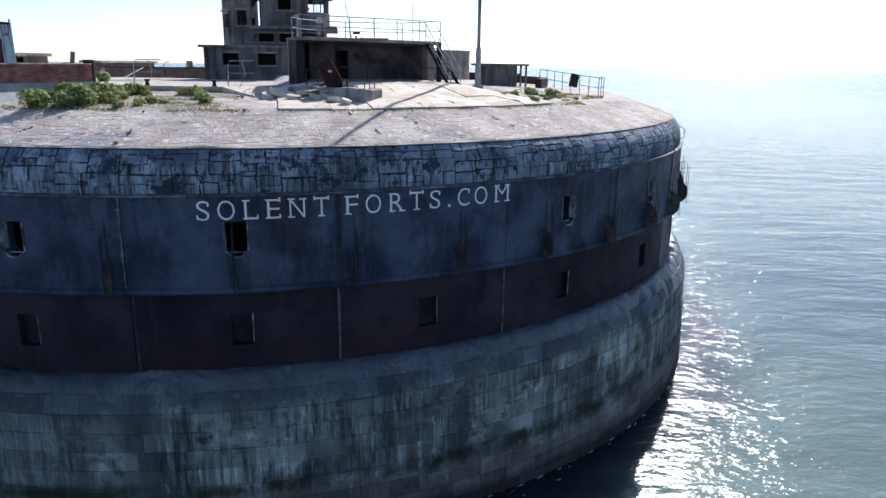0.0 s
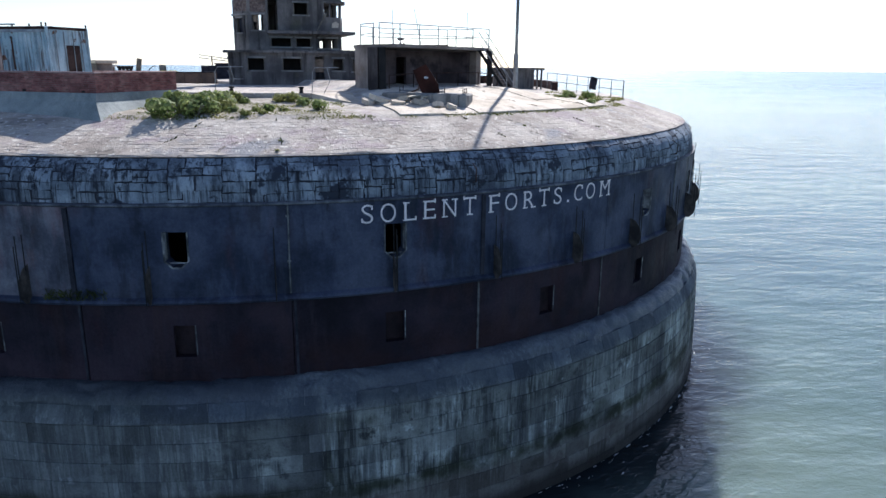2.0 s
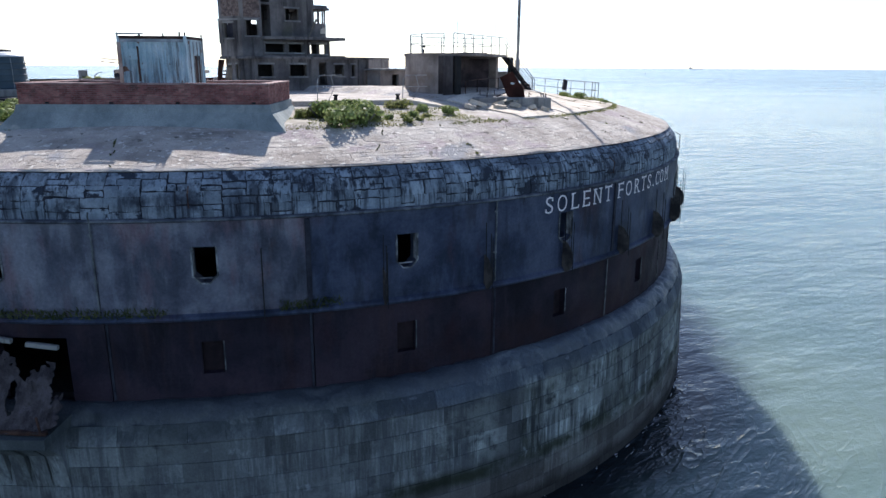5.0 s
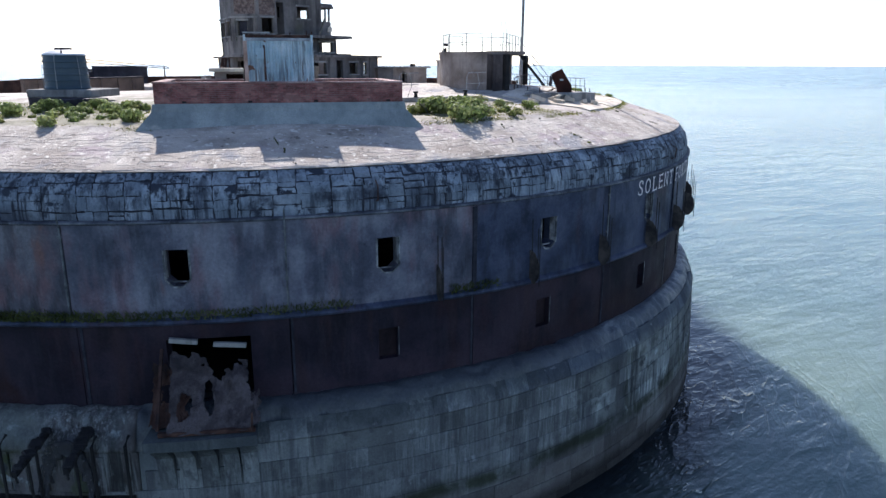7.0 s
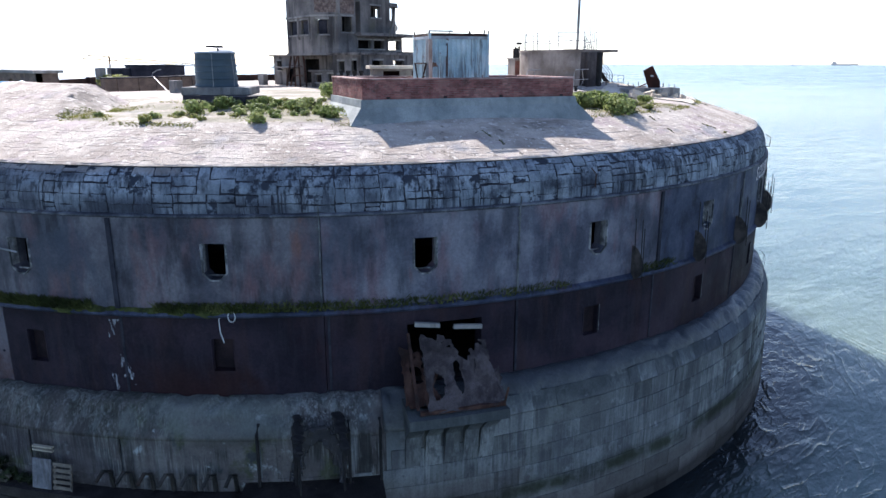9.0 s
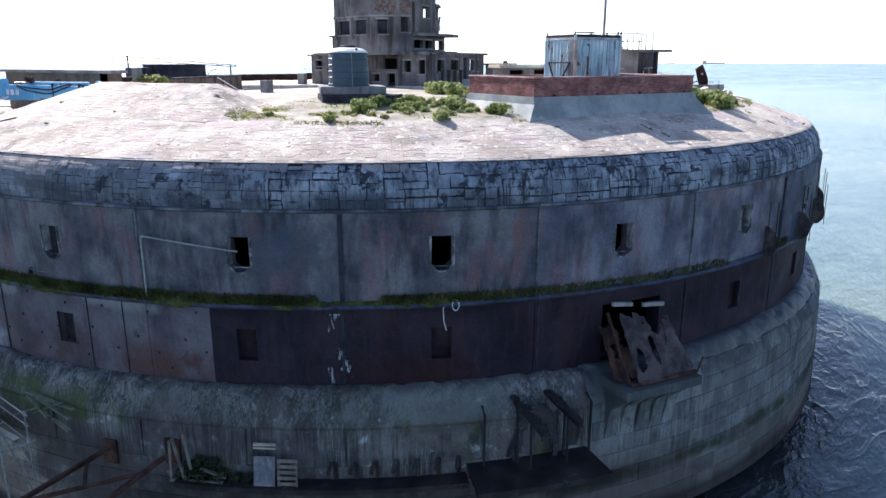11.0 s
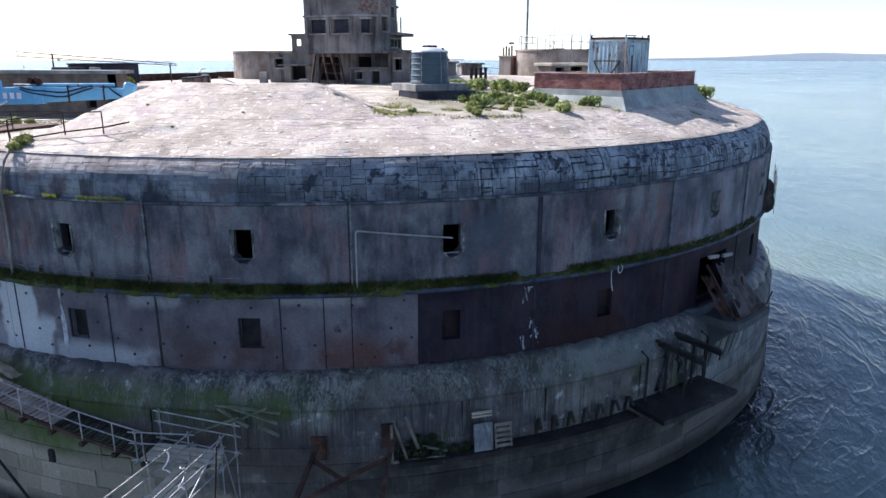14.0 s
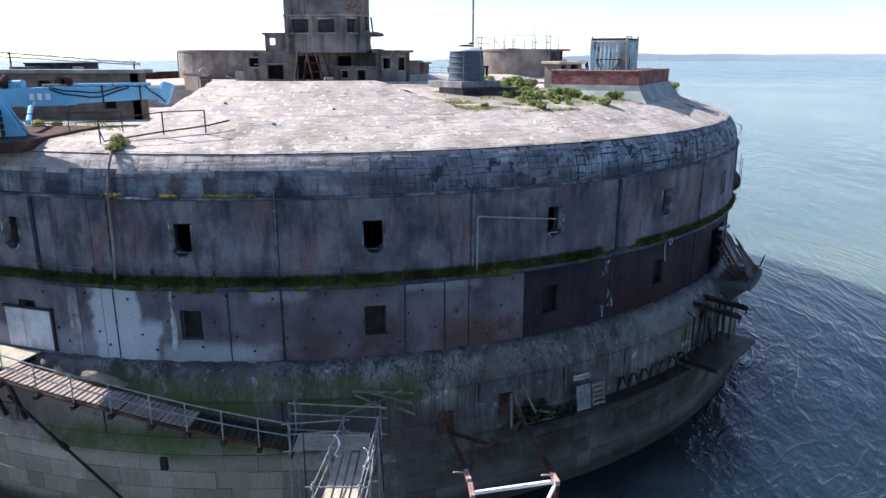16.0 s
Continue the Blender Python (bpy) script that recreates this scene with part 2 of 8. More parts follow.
SEA_ZONES = [
    ((0.12, 0.128, 0.132), 0.55, (-135, -88), (-9, 9), 0.5),                 # seepage on the southern face
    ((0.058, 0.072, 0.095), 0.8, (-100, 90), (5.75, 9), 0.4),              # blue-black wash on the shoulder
    ((0.042, 0.052, 0.056), 0.7, (-166, -98), (6.0, 9), 0.45),
    ((0.08, 0.073, 0.068), 0.7, (-168, -118), (-9, 3.5), 0.55),
    ((0.055, 0.08, 0.02), -0.85, (-270, -163), (5.15, 6.55), 0.35),            # moss on the western face
    ((0.045, 0.052, 0.032), -0.35, (-163, -135), (5.6, 9), 0.3),
    ((0.07, 0.056, 0.052), 0.7, (-270, -160), (2.9, 5.0), 0.35),            # brown seepage under the gangway
    ((0.27, 0.265, 0.25), -0.8, (-270, -170), (2.7, 4.0), 0.3),             # lime
    ((0.3, 0.285, 0.27), -0.8, (-270, -189), (2.7, 6.0), 0.4),
    ((0.13, 0.062, 0.035), -0.6, (-270, -190), (3.2, 6.3), 0.5),            # rust
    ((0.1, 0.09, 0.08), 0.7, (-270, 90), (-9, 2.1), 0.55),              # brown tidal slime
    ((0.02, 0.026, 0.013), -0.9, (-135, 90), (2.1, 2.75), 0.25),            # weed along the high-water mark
    ((0.3, 0.255, 0.2), 0.7, (-270, -171), (0.9, 3.5), 0.4),             # bare tan stone
    ((0.05, 0.075, 0.018), -0.9, (-193, -174), (3.3, 4.6), 0.35),           # moss under the gangway
    ((0.17, 0.195, 0.19), -0.5, (-142, -126), (5.9, 7.0), 0.3),            # pale wash on the shoulder
    ((0.042, 0.037, 0.046), -0.6, (-164, -147), (3.5, 6.2), 0.5),
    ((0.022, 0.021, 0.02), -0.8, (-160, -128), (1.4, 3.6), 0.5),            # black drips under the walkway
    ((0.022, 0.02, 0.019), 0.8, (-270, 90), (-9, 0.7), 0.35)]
SEA_STOPS = [(0.122, 0.133, 0.13), (0.23, 0.252, 0.242), (0.36, 0.387, 0.355)]
SEA_STREAK = [((0.03, 0.034, 0.035), 0.8, 0.18), ((0.45, 0.5, 0.48), 0.4, 0.09), ((0.5, 0.565, 0.57), 0.2, 0.4), ((0.0437, 0.0488, 0.0536), 0.8, 1.6), ((0.048, 0.0551, 0.0619), 0.75, 0.5)]
SEA_STAIN = [((0.05, 0.057, 0.058), 0.33, 0.52), ((0.035, 0.04, 0.045), 0.7, 0.55), ((0.32, 0.37, 0.37), 0.55, 0.6), ((0.0355, 0.038, 0.0355), 0.55, 0.6), ((0.0875, 0.0977, 0.0824), 0.28, 0.53), ((0.28, 0.225, 0.2), 0.8, 0.65)]
BLOTCH = [((0.045, 0.052, 0.055), 1.3, 0.56), ((0.36, 0.4, 0.4), 1.7, 0.6), ((0.05, 0.055, 0.06), 3.2, 0.6)]
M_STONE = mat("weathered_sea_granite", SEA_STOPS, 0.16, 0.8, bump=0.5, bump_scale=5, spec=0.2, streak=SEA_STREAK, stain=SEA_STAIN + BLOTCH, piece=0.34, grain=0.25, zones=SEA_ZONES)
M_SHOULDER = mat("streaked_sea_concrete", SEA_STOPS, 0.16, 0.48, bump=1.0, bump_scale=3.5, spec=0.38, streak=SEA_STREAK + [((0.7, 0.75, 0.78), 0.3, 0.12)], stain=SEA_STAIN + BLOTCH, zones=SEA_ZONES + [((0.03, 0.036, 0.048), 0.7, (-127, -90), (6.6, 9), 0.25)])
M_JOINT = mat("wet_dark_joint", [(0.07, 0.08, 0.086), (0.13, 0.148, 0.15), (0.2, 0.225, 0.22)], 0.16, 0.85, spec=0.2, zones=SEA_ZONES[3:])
M_TIDE = mat("wet_weedy_iron", [(0.016, 0.0172, 0.0161), (0.0386, 0.0374, 0.0338), (0.0804, 0.0718, 0.0645)], 0.3, 0.6, bump=0.6, bump_scale=5, spec=0.2,
             stain=((0.0417, 0.0287, 0.022), 0.6, 0.55), piece=0.2)
M_ROOF = mat("pale_rubble_paving", [(0.3200, 0.2844, 0.2470), (0.4176, 0.3760, 0.3323), (0.5065, 0.4677, 0.4175)], 0.9, 0.95, bump=0.6, bump_scale=6, spec=0.15,
             stain=[((0.4145, 0.3562, 0.3477), 0.55, 0.55), ((0.3059, 0.3002, 0.3050), 0.45, 0.57), ((0.2221, 0.1971, 0.1750), 0.35, 0.57)], spots=[((0.5918, 0.5394, 0.5011), 4.2, 0.6), ((0.1955, 0.1742, 0.1527), 3.0, 0.63)],
             zones=[((0.17, 0.165, 0.115), -0.85, (-158, -127), (16.62, 17.2), 0.04), ((0.2, 0.185, 0.14), -0.7, (-103, -80), (16.62, 17.1), 0.04)])
M_SETT = mat("pinkish_grey_setts", [(0.3338, 0.2904, 0.2502), (0.4331, 0.3837, 0.3345), (0.5233, 0.4751, 0.4169)], 0.45, 0.95, bump=0.7, bump_scale=10, spec=0.15, piece=0.07,
             stain=[((0.4018, 0.3386, 0.3281), 0.55, 0.53), ((0.2913, 0.2873, 0.2911), 0.45, 0.56), ((0.2346, 0.2082, 0.1807), 0.3, 0.56)], spots=[((0.6496, 0.6121, 0.5472), 3.6, 0.6), ((0.1804, 0.1598, 0.1390), 2.6, 0.63)])
M_SLAB = mat("cream_smooth_concrete", [(0.46, 0.395, 0.315), (0.57, 0.5, 0.41), (0.66, 0.59, 0.5)], 0.6, 0.9, bump=0.3, bump_scale=4, spec=0.15,
             stain=((0.36, 0.3, 0.23), 0.9, 0.58), spots=((0.18, 0.15, 0.12), 3.0, 0.67))
M_CONC = mat("grey_aged_concrete", [(0.15, 0.15, 0.15), (0.24, 0.235, 0.225), (0.33, 0.32, 0.3)], 0.6, 0.9, bump=0.4,
             streak=((0.07, 0.07, 0.07), 0.6, 0.4))
M_TOWER = mat("dark_stained_concrete", [(0.088, 0.083, 0.082), (0.142, 0.133, 0.13), (0.21, 0.194, 0.185)], 0.6, 0.9, bump=0.4, tall=0.6,
              streak=[((0.034, 0.032, 0.034), 0.75, 0.5), ((0.28, 0.26, 0.24), 0.35, 0.4)], stain=[((0.1, 0.1, 0.07), 0.5, 0.58), ((0.05, 0.047, 0.05), 0.4, 0.54)])
M_BRICK = mat("dark_red_brick", [(0.155, 0.06, 0.055), (0.24, 0.095, 0.085), (0.32, 0.155, 0.135)], 1.2, 0.9, bump=0.4, bump_scale=10, piece=0.3,
              stain=((0.1, 0.06, 0.055), 0.8, 0.6))
M_MORTAR = mat("pale_mortar", [(0.16, 0.125, 0.115), (0.26, 0.215, 0.2)], 3.0, 0.95)
M_RUST = mat("dark_rusted_iron", [(0.0225, 0.0135, 0.012), (0.0525, 0.0263, 0.0203), (0.09, 0.0488, 0.0375)], 1.3, 0.85, bump=0.5, bump_scale=6)
M_WOOD = mat("grey_driftwood", [(0.1, 0.09, 0.075), (0.2, 0.18, 0.15)], 2.0, 0.9, bump=0.4)
M_PALE_WOOD = mat("pale_scaffold_board", [(0.32, 0.29, 0.22), (0.45, 0.41, 0.33)], 2.0, 0.9, bump=0.4)
M_GALV = mat("galvanised_tube", [(0.2, 0.205, 0.21), (0.36, 0.365, 0.37)], 3.0, 0.5, metal=0.5, bump=0.1, grain=0.1)
M_BLUE = mat("faded_blue_container_paint", [(0.36, 0.48, 0.53), (0.47, 0.58, 0.62), (0.62, 0.69, 0.71)], 0.8, 0.6, bump=0.15,
             streak=[((0.1, 0.07, 0.055), 0.85, 0.12), ((0.2, 0.27, 0.31), 0.7, 0.25)], spots=((0.16, 0.08, 0.05), 2.4, 0.61))
M_CRANE = mat("light_blue_crane_paint", [(0.13, 0.38, 0.58), (0.18, 0.45, 0.65)], 0.8, 0.45, bump=0.1, spots=((0.2, 0.12, 0.08), 3.0, 0.66))
M_TANK = mat("dark_slate_plastic_tank", [(0.035, 0.062, 0.085), (0.06, 0.092, 0.118)], 0.9, 0.5, bump=0.1, grain=0.1)
M_TANKTOP = mat("pale_plastic_lid", [(0.45, 0.48, 0.5), (0.6, 0.62, 0.63)], 2.0, 0.5, bump=0.1)
M_BLACK = mat("black_rubber_soot_and_dark_infill", [(0.012, 0.012, 0.013), (0.025, 0.024, 0.024)], 2.0, 0.8)
M_WHITE = mat("white_painted_letter", [(0.7392, 0.67, 0.6732), (0.85, 0.79, 0.7956)], 2.0, 0.7, bump=0.2, spots=((0.336, 0.31, 0.3366), 4.0, 0.68))
M_RED = mat("red_brown_paint", [(0.028, 0.012, 0.01), (0.055, 0.022, 0.018)], 1.2, 0.85, spec=0.1)
M_MOSS = mat("dark_moss", [(0.023, 0.0299, 0.0115), (0.046, 0.0598, 0.0161), (0.0805, 0.092, 0.0287)], 2.5, 0.95, bump=1.0, bump_scale=10)
M_FACING = mat("smooth_stained_concrete", [(0.054, 0.05, 0.051), (0.094, 0.088, 0.086), (0.15, 0.142, 0.136)], 0.4, 0.75, bump=0.35, bump_scale=4, spec=0.2, grain=0.22,
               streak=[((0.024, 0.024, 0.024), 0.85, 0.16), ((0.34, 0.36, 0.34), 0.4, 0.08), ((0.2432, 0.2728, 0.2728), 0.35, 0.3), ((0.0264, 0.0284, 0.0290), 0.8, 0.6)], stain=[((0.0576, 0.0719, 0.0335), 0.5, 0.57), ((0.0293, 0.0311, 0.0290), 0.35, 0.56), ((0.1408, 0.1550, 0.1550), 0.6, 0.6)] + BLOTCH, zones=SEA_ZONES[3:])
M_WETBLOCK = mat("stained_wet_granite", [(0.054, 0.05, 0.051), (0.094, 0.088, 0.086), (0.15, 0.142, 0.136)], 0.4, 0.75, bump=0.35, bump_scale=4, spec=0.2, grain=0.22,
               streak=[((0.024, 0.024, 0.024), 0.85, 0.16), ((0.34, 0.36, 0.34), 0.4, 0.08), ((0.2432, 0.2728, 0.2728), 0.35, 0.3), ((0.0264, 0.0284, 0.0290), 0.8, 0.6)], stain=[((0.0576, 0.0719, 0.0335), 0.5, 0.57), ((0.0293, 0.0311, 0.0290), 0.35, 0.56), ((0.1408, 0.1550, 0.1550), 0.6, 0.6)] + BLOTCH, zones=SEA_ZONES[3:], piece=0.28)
M_DECK = mat("wet_black_iron_deck", [(0.008, 0.008, 0.009), (0.018, 0.016, 0.017), (0.04, 0.034, 0.033)], 0.8, 0.5, bump=0.6, bump_scale=6, spec=0.3, spots=((0.12, 0.1, 0.095), 3.5, 0.66))
M_SHUTTER = mat("torn_rust_plate", [(0.0230, 0.0187, 0.0209), (0.0475, 0.0382, 0.0396), (0.0864, 0.0720, 0.0720)], 1.3, 0.8, bump=0.5, bump_scale=5,
                streak=((0.1227, 0.1033, 0.1085), 0.5, 0.25))
M_CAP = mat("flaking_rust_and_sunlit_tip", [(0.3, 0.2, 0.16), (0.48, 0.36, 0.31)], 1.5, 0.9)
M_NAVY = mat("dark_navy_rubber", [(0.012, 0.016, 0.04), (0.025, 0.03, 0.06)], 2.0, 0.55)
M_PINKWOOD = mat("pinkish_grey_plank", [(0.24, 0.19, 0.17), (0.36, 0.3, 0.27)], 2.0, 0.9, bump=0.3)
M_DOORSHEET = mat("grey_white_sheet", [(0.11, 0.12, 0.135), (0.18, 0.19, 0.205), (0.28, 0.295, 0.31)], 1.3, 0.8, bump=0.2, streak=((0.08, 0.075, 0.075), 0.7, 0.2))
M_WHITED = mat("stained_white_sheet", [(0.27, 0.29, 0.32), (0.4, 0.425, 0.46), (0.5, 0.53, 0.57)], 0.9, 0.8, bump=0.2, streak=((0.15, 0.15, 0.15), 0.6, 0.3))
M_PLANK = mat("green_weathered_plank", [(0.1, 0.115, 0.07), (0.19, 0.2, 0.14)], 1.5, 0.9)
M_MOSSGRASS = mat("dark_moss_grass", [(0.03, 0.04, 0.012), (0.058, 0.072, 0.02), (0.11, 0.12, 0.042)], 1.0, 0.9, bump=0.0, piece=0.35, grain=0.1)


def leafy(name, stops):
    """Thin leaves that let light through."""
    m = mat(name, stops, 1.2, 0.7, bump=0.0, piece=0.35, grain=0.1)
    n, l = m.node_tree.nodes, m.node_tree.links
    b = n["Principled BSDF"]
    t, x = n.new("ShaderNodeBsdfTranslucent"), n.new("ShaderNodeMixShader")
    l.new(b.inputs["Base Color"].links[0].from_socket, t.inputs["Color"])
    x.inputs[0].default_value = 0.4
    l.new(b.outputs[0], x.inputs[1])
    l.new(t.outputs[0], x.inputs[2])
    l.new(x.outputs[0], n["Material Output"].inputs[0])
    return m


M_LEAF = leafy("green_leaf", [(0.1200, 0.1680, 0.0504), (0.2160, 0.2700, 0.0900), (0.3480, 0.3840, 0.1560)])
M_LEAF_PALE = leafy("yellow_green_leaf", [(0.15, 0.175, 0.045), (0.235, 0.255, 0.078), (0.33, 0.325, 0.135)])
M_GRASS = leafy("dry_mossy_grass", [(0.1, 0.12, 0.025), (0.18, 0.19, 0.05), (0.28, 0.26, 0.11)])


# ---- building tools ----
def thing(name, label="", category="", group="", kind="", m=None):
    ob = tagged(new(name), label, category, group, kind)
    ob.empty_display_size = 0.3
    if m is not None:
        ob.matrix_basis = m
    return ob


def mesh_of(name, bm, material, smooth=False):
    me = bpy.data.meshes.new(name)
    bm.to_mesh(me)
    bm.free()
    me.materials.append(material)
    if smooth:
        me.polygons.foreach_set("use_smooth", [True] * len(me.polygons))
    return me


def part(name, bm, material, parent=None, label="", smooth=False, m=None):
    ob = new(name, mesh_of(name, bm, material, smooth))
    if parent is not None:
        ob.parent = parent
    if m is not None:
        ob.matrix_basis = m
    if label:
        ob["label"] = label
    return ob


def polar(r, a, z=0.0):
    return Vector((r * math.cos(radians(a)), r * math.sin(radians(a)), z))


def at(r, a, z=0.0):
    """A frame on the fort's round: x along the wall (with growing angle), y inwards, z up."""
    return Matrix.Translation(polar(r, a, z)) @ Matrix.Rotation(radians(a + 90), 4, "Z")


def box(bm, x0, x1, y0, y1, z0, z1, bevel=0.0, m=None):
    vs = [bm.verts.new((x, y, z)) for x in (x0, x1) for y in (y0, y1) for z in (z0, z1)]
    fs = [bm.faces.new([vs[i] for i in q]) for q in ((0, 1, 3, 2), (4, 6, 7, 5), (0, 4, 5, 1), (2, 3, 7, 6), (0, 2, 6, 4), (1, 5, 7, 3))]
    if bevel:
        es = {e for f in fs for e in f.edges}
        got = bmesh.ops.bevel(bm, geom=list(es), offset=bevel, segments=1, affect="EDGES", profile=0.5)
        vs = list({v for f in got["faces"] for v in f.verts} | {v for v in vs if v.is_valid})
    if m is not None:
        for v in vs:
            v.co = m @ v.co
    return bm


def boxes(*rows, bevel=0.0):
    bm = bmesh.new()
    for r in rows:
        box(bm, *r, bevel=bevel)
    return bm


def tube(bm, pts, rad, n=8, caps=True):
    """A round bar along the points."""
    pts = [Vector(p) for p in pts]
    rings = []
    for i, p in enumerate(pts):
        d = (pts[min(i + 1, len(pts) - 1)] - pts[max(i - 1, 0)]).normalized()
        u = d.cross(Vector((0, 0, 1)) if abs(d.z) < 0.9 else Vector((1, 0, 0))).normalized()
        w = d.cross(u)
        rings.append([bm.verts.new(p + rad * (math.cos(k * math.tau / n) * u + math.sin(k * math.tau / n) * w)) for k in range(n)])
    for a, b in zip(rings, rings[1:]):
        for k in range(n):
            bm.faces.new((a[k], a[(k + 1) % n], b[(k + 1) % n], b[k]))
    if caps:
        bm.faces.new(rings[0][::-1])
        bm.faces.new(rings[-1])
    return bm


def bar(bm, p, q, w, h):
    """A squared beam from p to q, w wide and h deep."""
    p, q = Vector(p), Vector(q)
    d = q - p
    m = Matrix.Translation(p) @ d.to_track_quat("X", "Z").to_matrix().to_4x4()
    return box(bm, 0, d.length, -w / 2, w / 2, -h / 2, h / 2, m=m)


def lathe(bm, profile, a0=0.0, a1=360.0, n=180, closed=None):
    """A profile of (radius, height) turned about the upright axis from a0 to a1 degrees."""
    full = abs(a1 - a0) > 359.9
    cols = []
    for i in range(n if full else n + 1):
        a = a0 + (a1 - a0) * i / n
        cols.append([bm.verts.new(polar(r, a, z)) for r, z in profile])
    pairs = list(zip(cols, cols[1:] + ([cols[0]] if full else [])))
    for c, d in pairs:
        for k in range(len(profile) - 1):
            bm.faces.new((c[k], d[k], d[k + 1], c[k + 1]))
        if closed:
            bm.faces.new((c[-1], d[-1], d[0], c[0]))
    if closed and not full:
        bm.faces.new(cols[0])
        bm.faces.new(cols[-1][::-1])
    bmesh.ops.recalc_face_normals(bm, faces=bm.faces)
    return bm


def prism(bm, outline, z0, z1, m=None):
    lo = [bm.verts.new((x, y, z0)) for x, y in outline]
    hi = [bm.verts.new((x, y, z1)) for x, y in outline]
    bm.faces.new(lo[::-1])
    bm.faces.new(hi)
    k = len(lo)
    for i in range(k):
        bm.faces.new((lo[i], lo[(i + 1) % k], hi[(i + 1) % k], hi[i]))
    if m is not None:
        for v in lo + hi:
            v.co = m @ v.co
    return bm


def smoothstep(x, a, b):
    t = min(1.0, max(0.0, (x - a) / (b - a)))
    return t * t * (3 - 2 * t)


# ---- sizes of the fort ----
R_UP, R_LOW, R_BASE, R_LIP = 29.55, 29.4, 30.5, 28.95
Z_SHOULDER, Z_LEDGE, Z_CORNICE, Z_LIP = 7.0, 10.3, 13.8, 15.42
BAYS = [-36.0, -50.9, -65.1, -79.5, -95.0, -109.3, -123.6, -138.0, -152.3, -167.9, -182.3, -196.8]
BAYS += [BAYS[-1] - 14.24 * k for k in range(1, 14)]          # on round the far side
BAYS = sorted(BAYS)


def hump(a):
    """Height of the western gun position's raised glacis: flat on top, with a straight slope at either end."""
    a = (a + 360) % 360
    return 17.87 - 0.95 * max(0.0, 173.2 - a) - 0.15 * max(0.0, a - 196)


def landing(a):
    a = (a + 360) % 360
    return smoothstep(a, 120, 126) * (1 - smoothstep(a, 170.4, 173.6))


def slab(a):
    a = (a + 360) % 360
    return smoothstep(a, 281, 290) * (1 - smoothstep(a, 310, 322))


def roof_z(r, a):
    cone = Z_LIP + 0.31 * (R_LIP - r)
    deck = 16.68 + 0.5 * smoothstep(-r, -25.5, -17)
    deck += slab(a) * 0.45 * smoothstep(-r, -25.5, -19.5)
    deck -= landing(a) * (deck - 15.75)
    if r > 19.5:
        deck += max(0.0, hump(a) - deck) * smoothstep(r, 19.5, 20.3)
    return min(cone, deck)


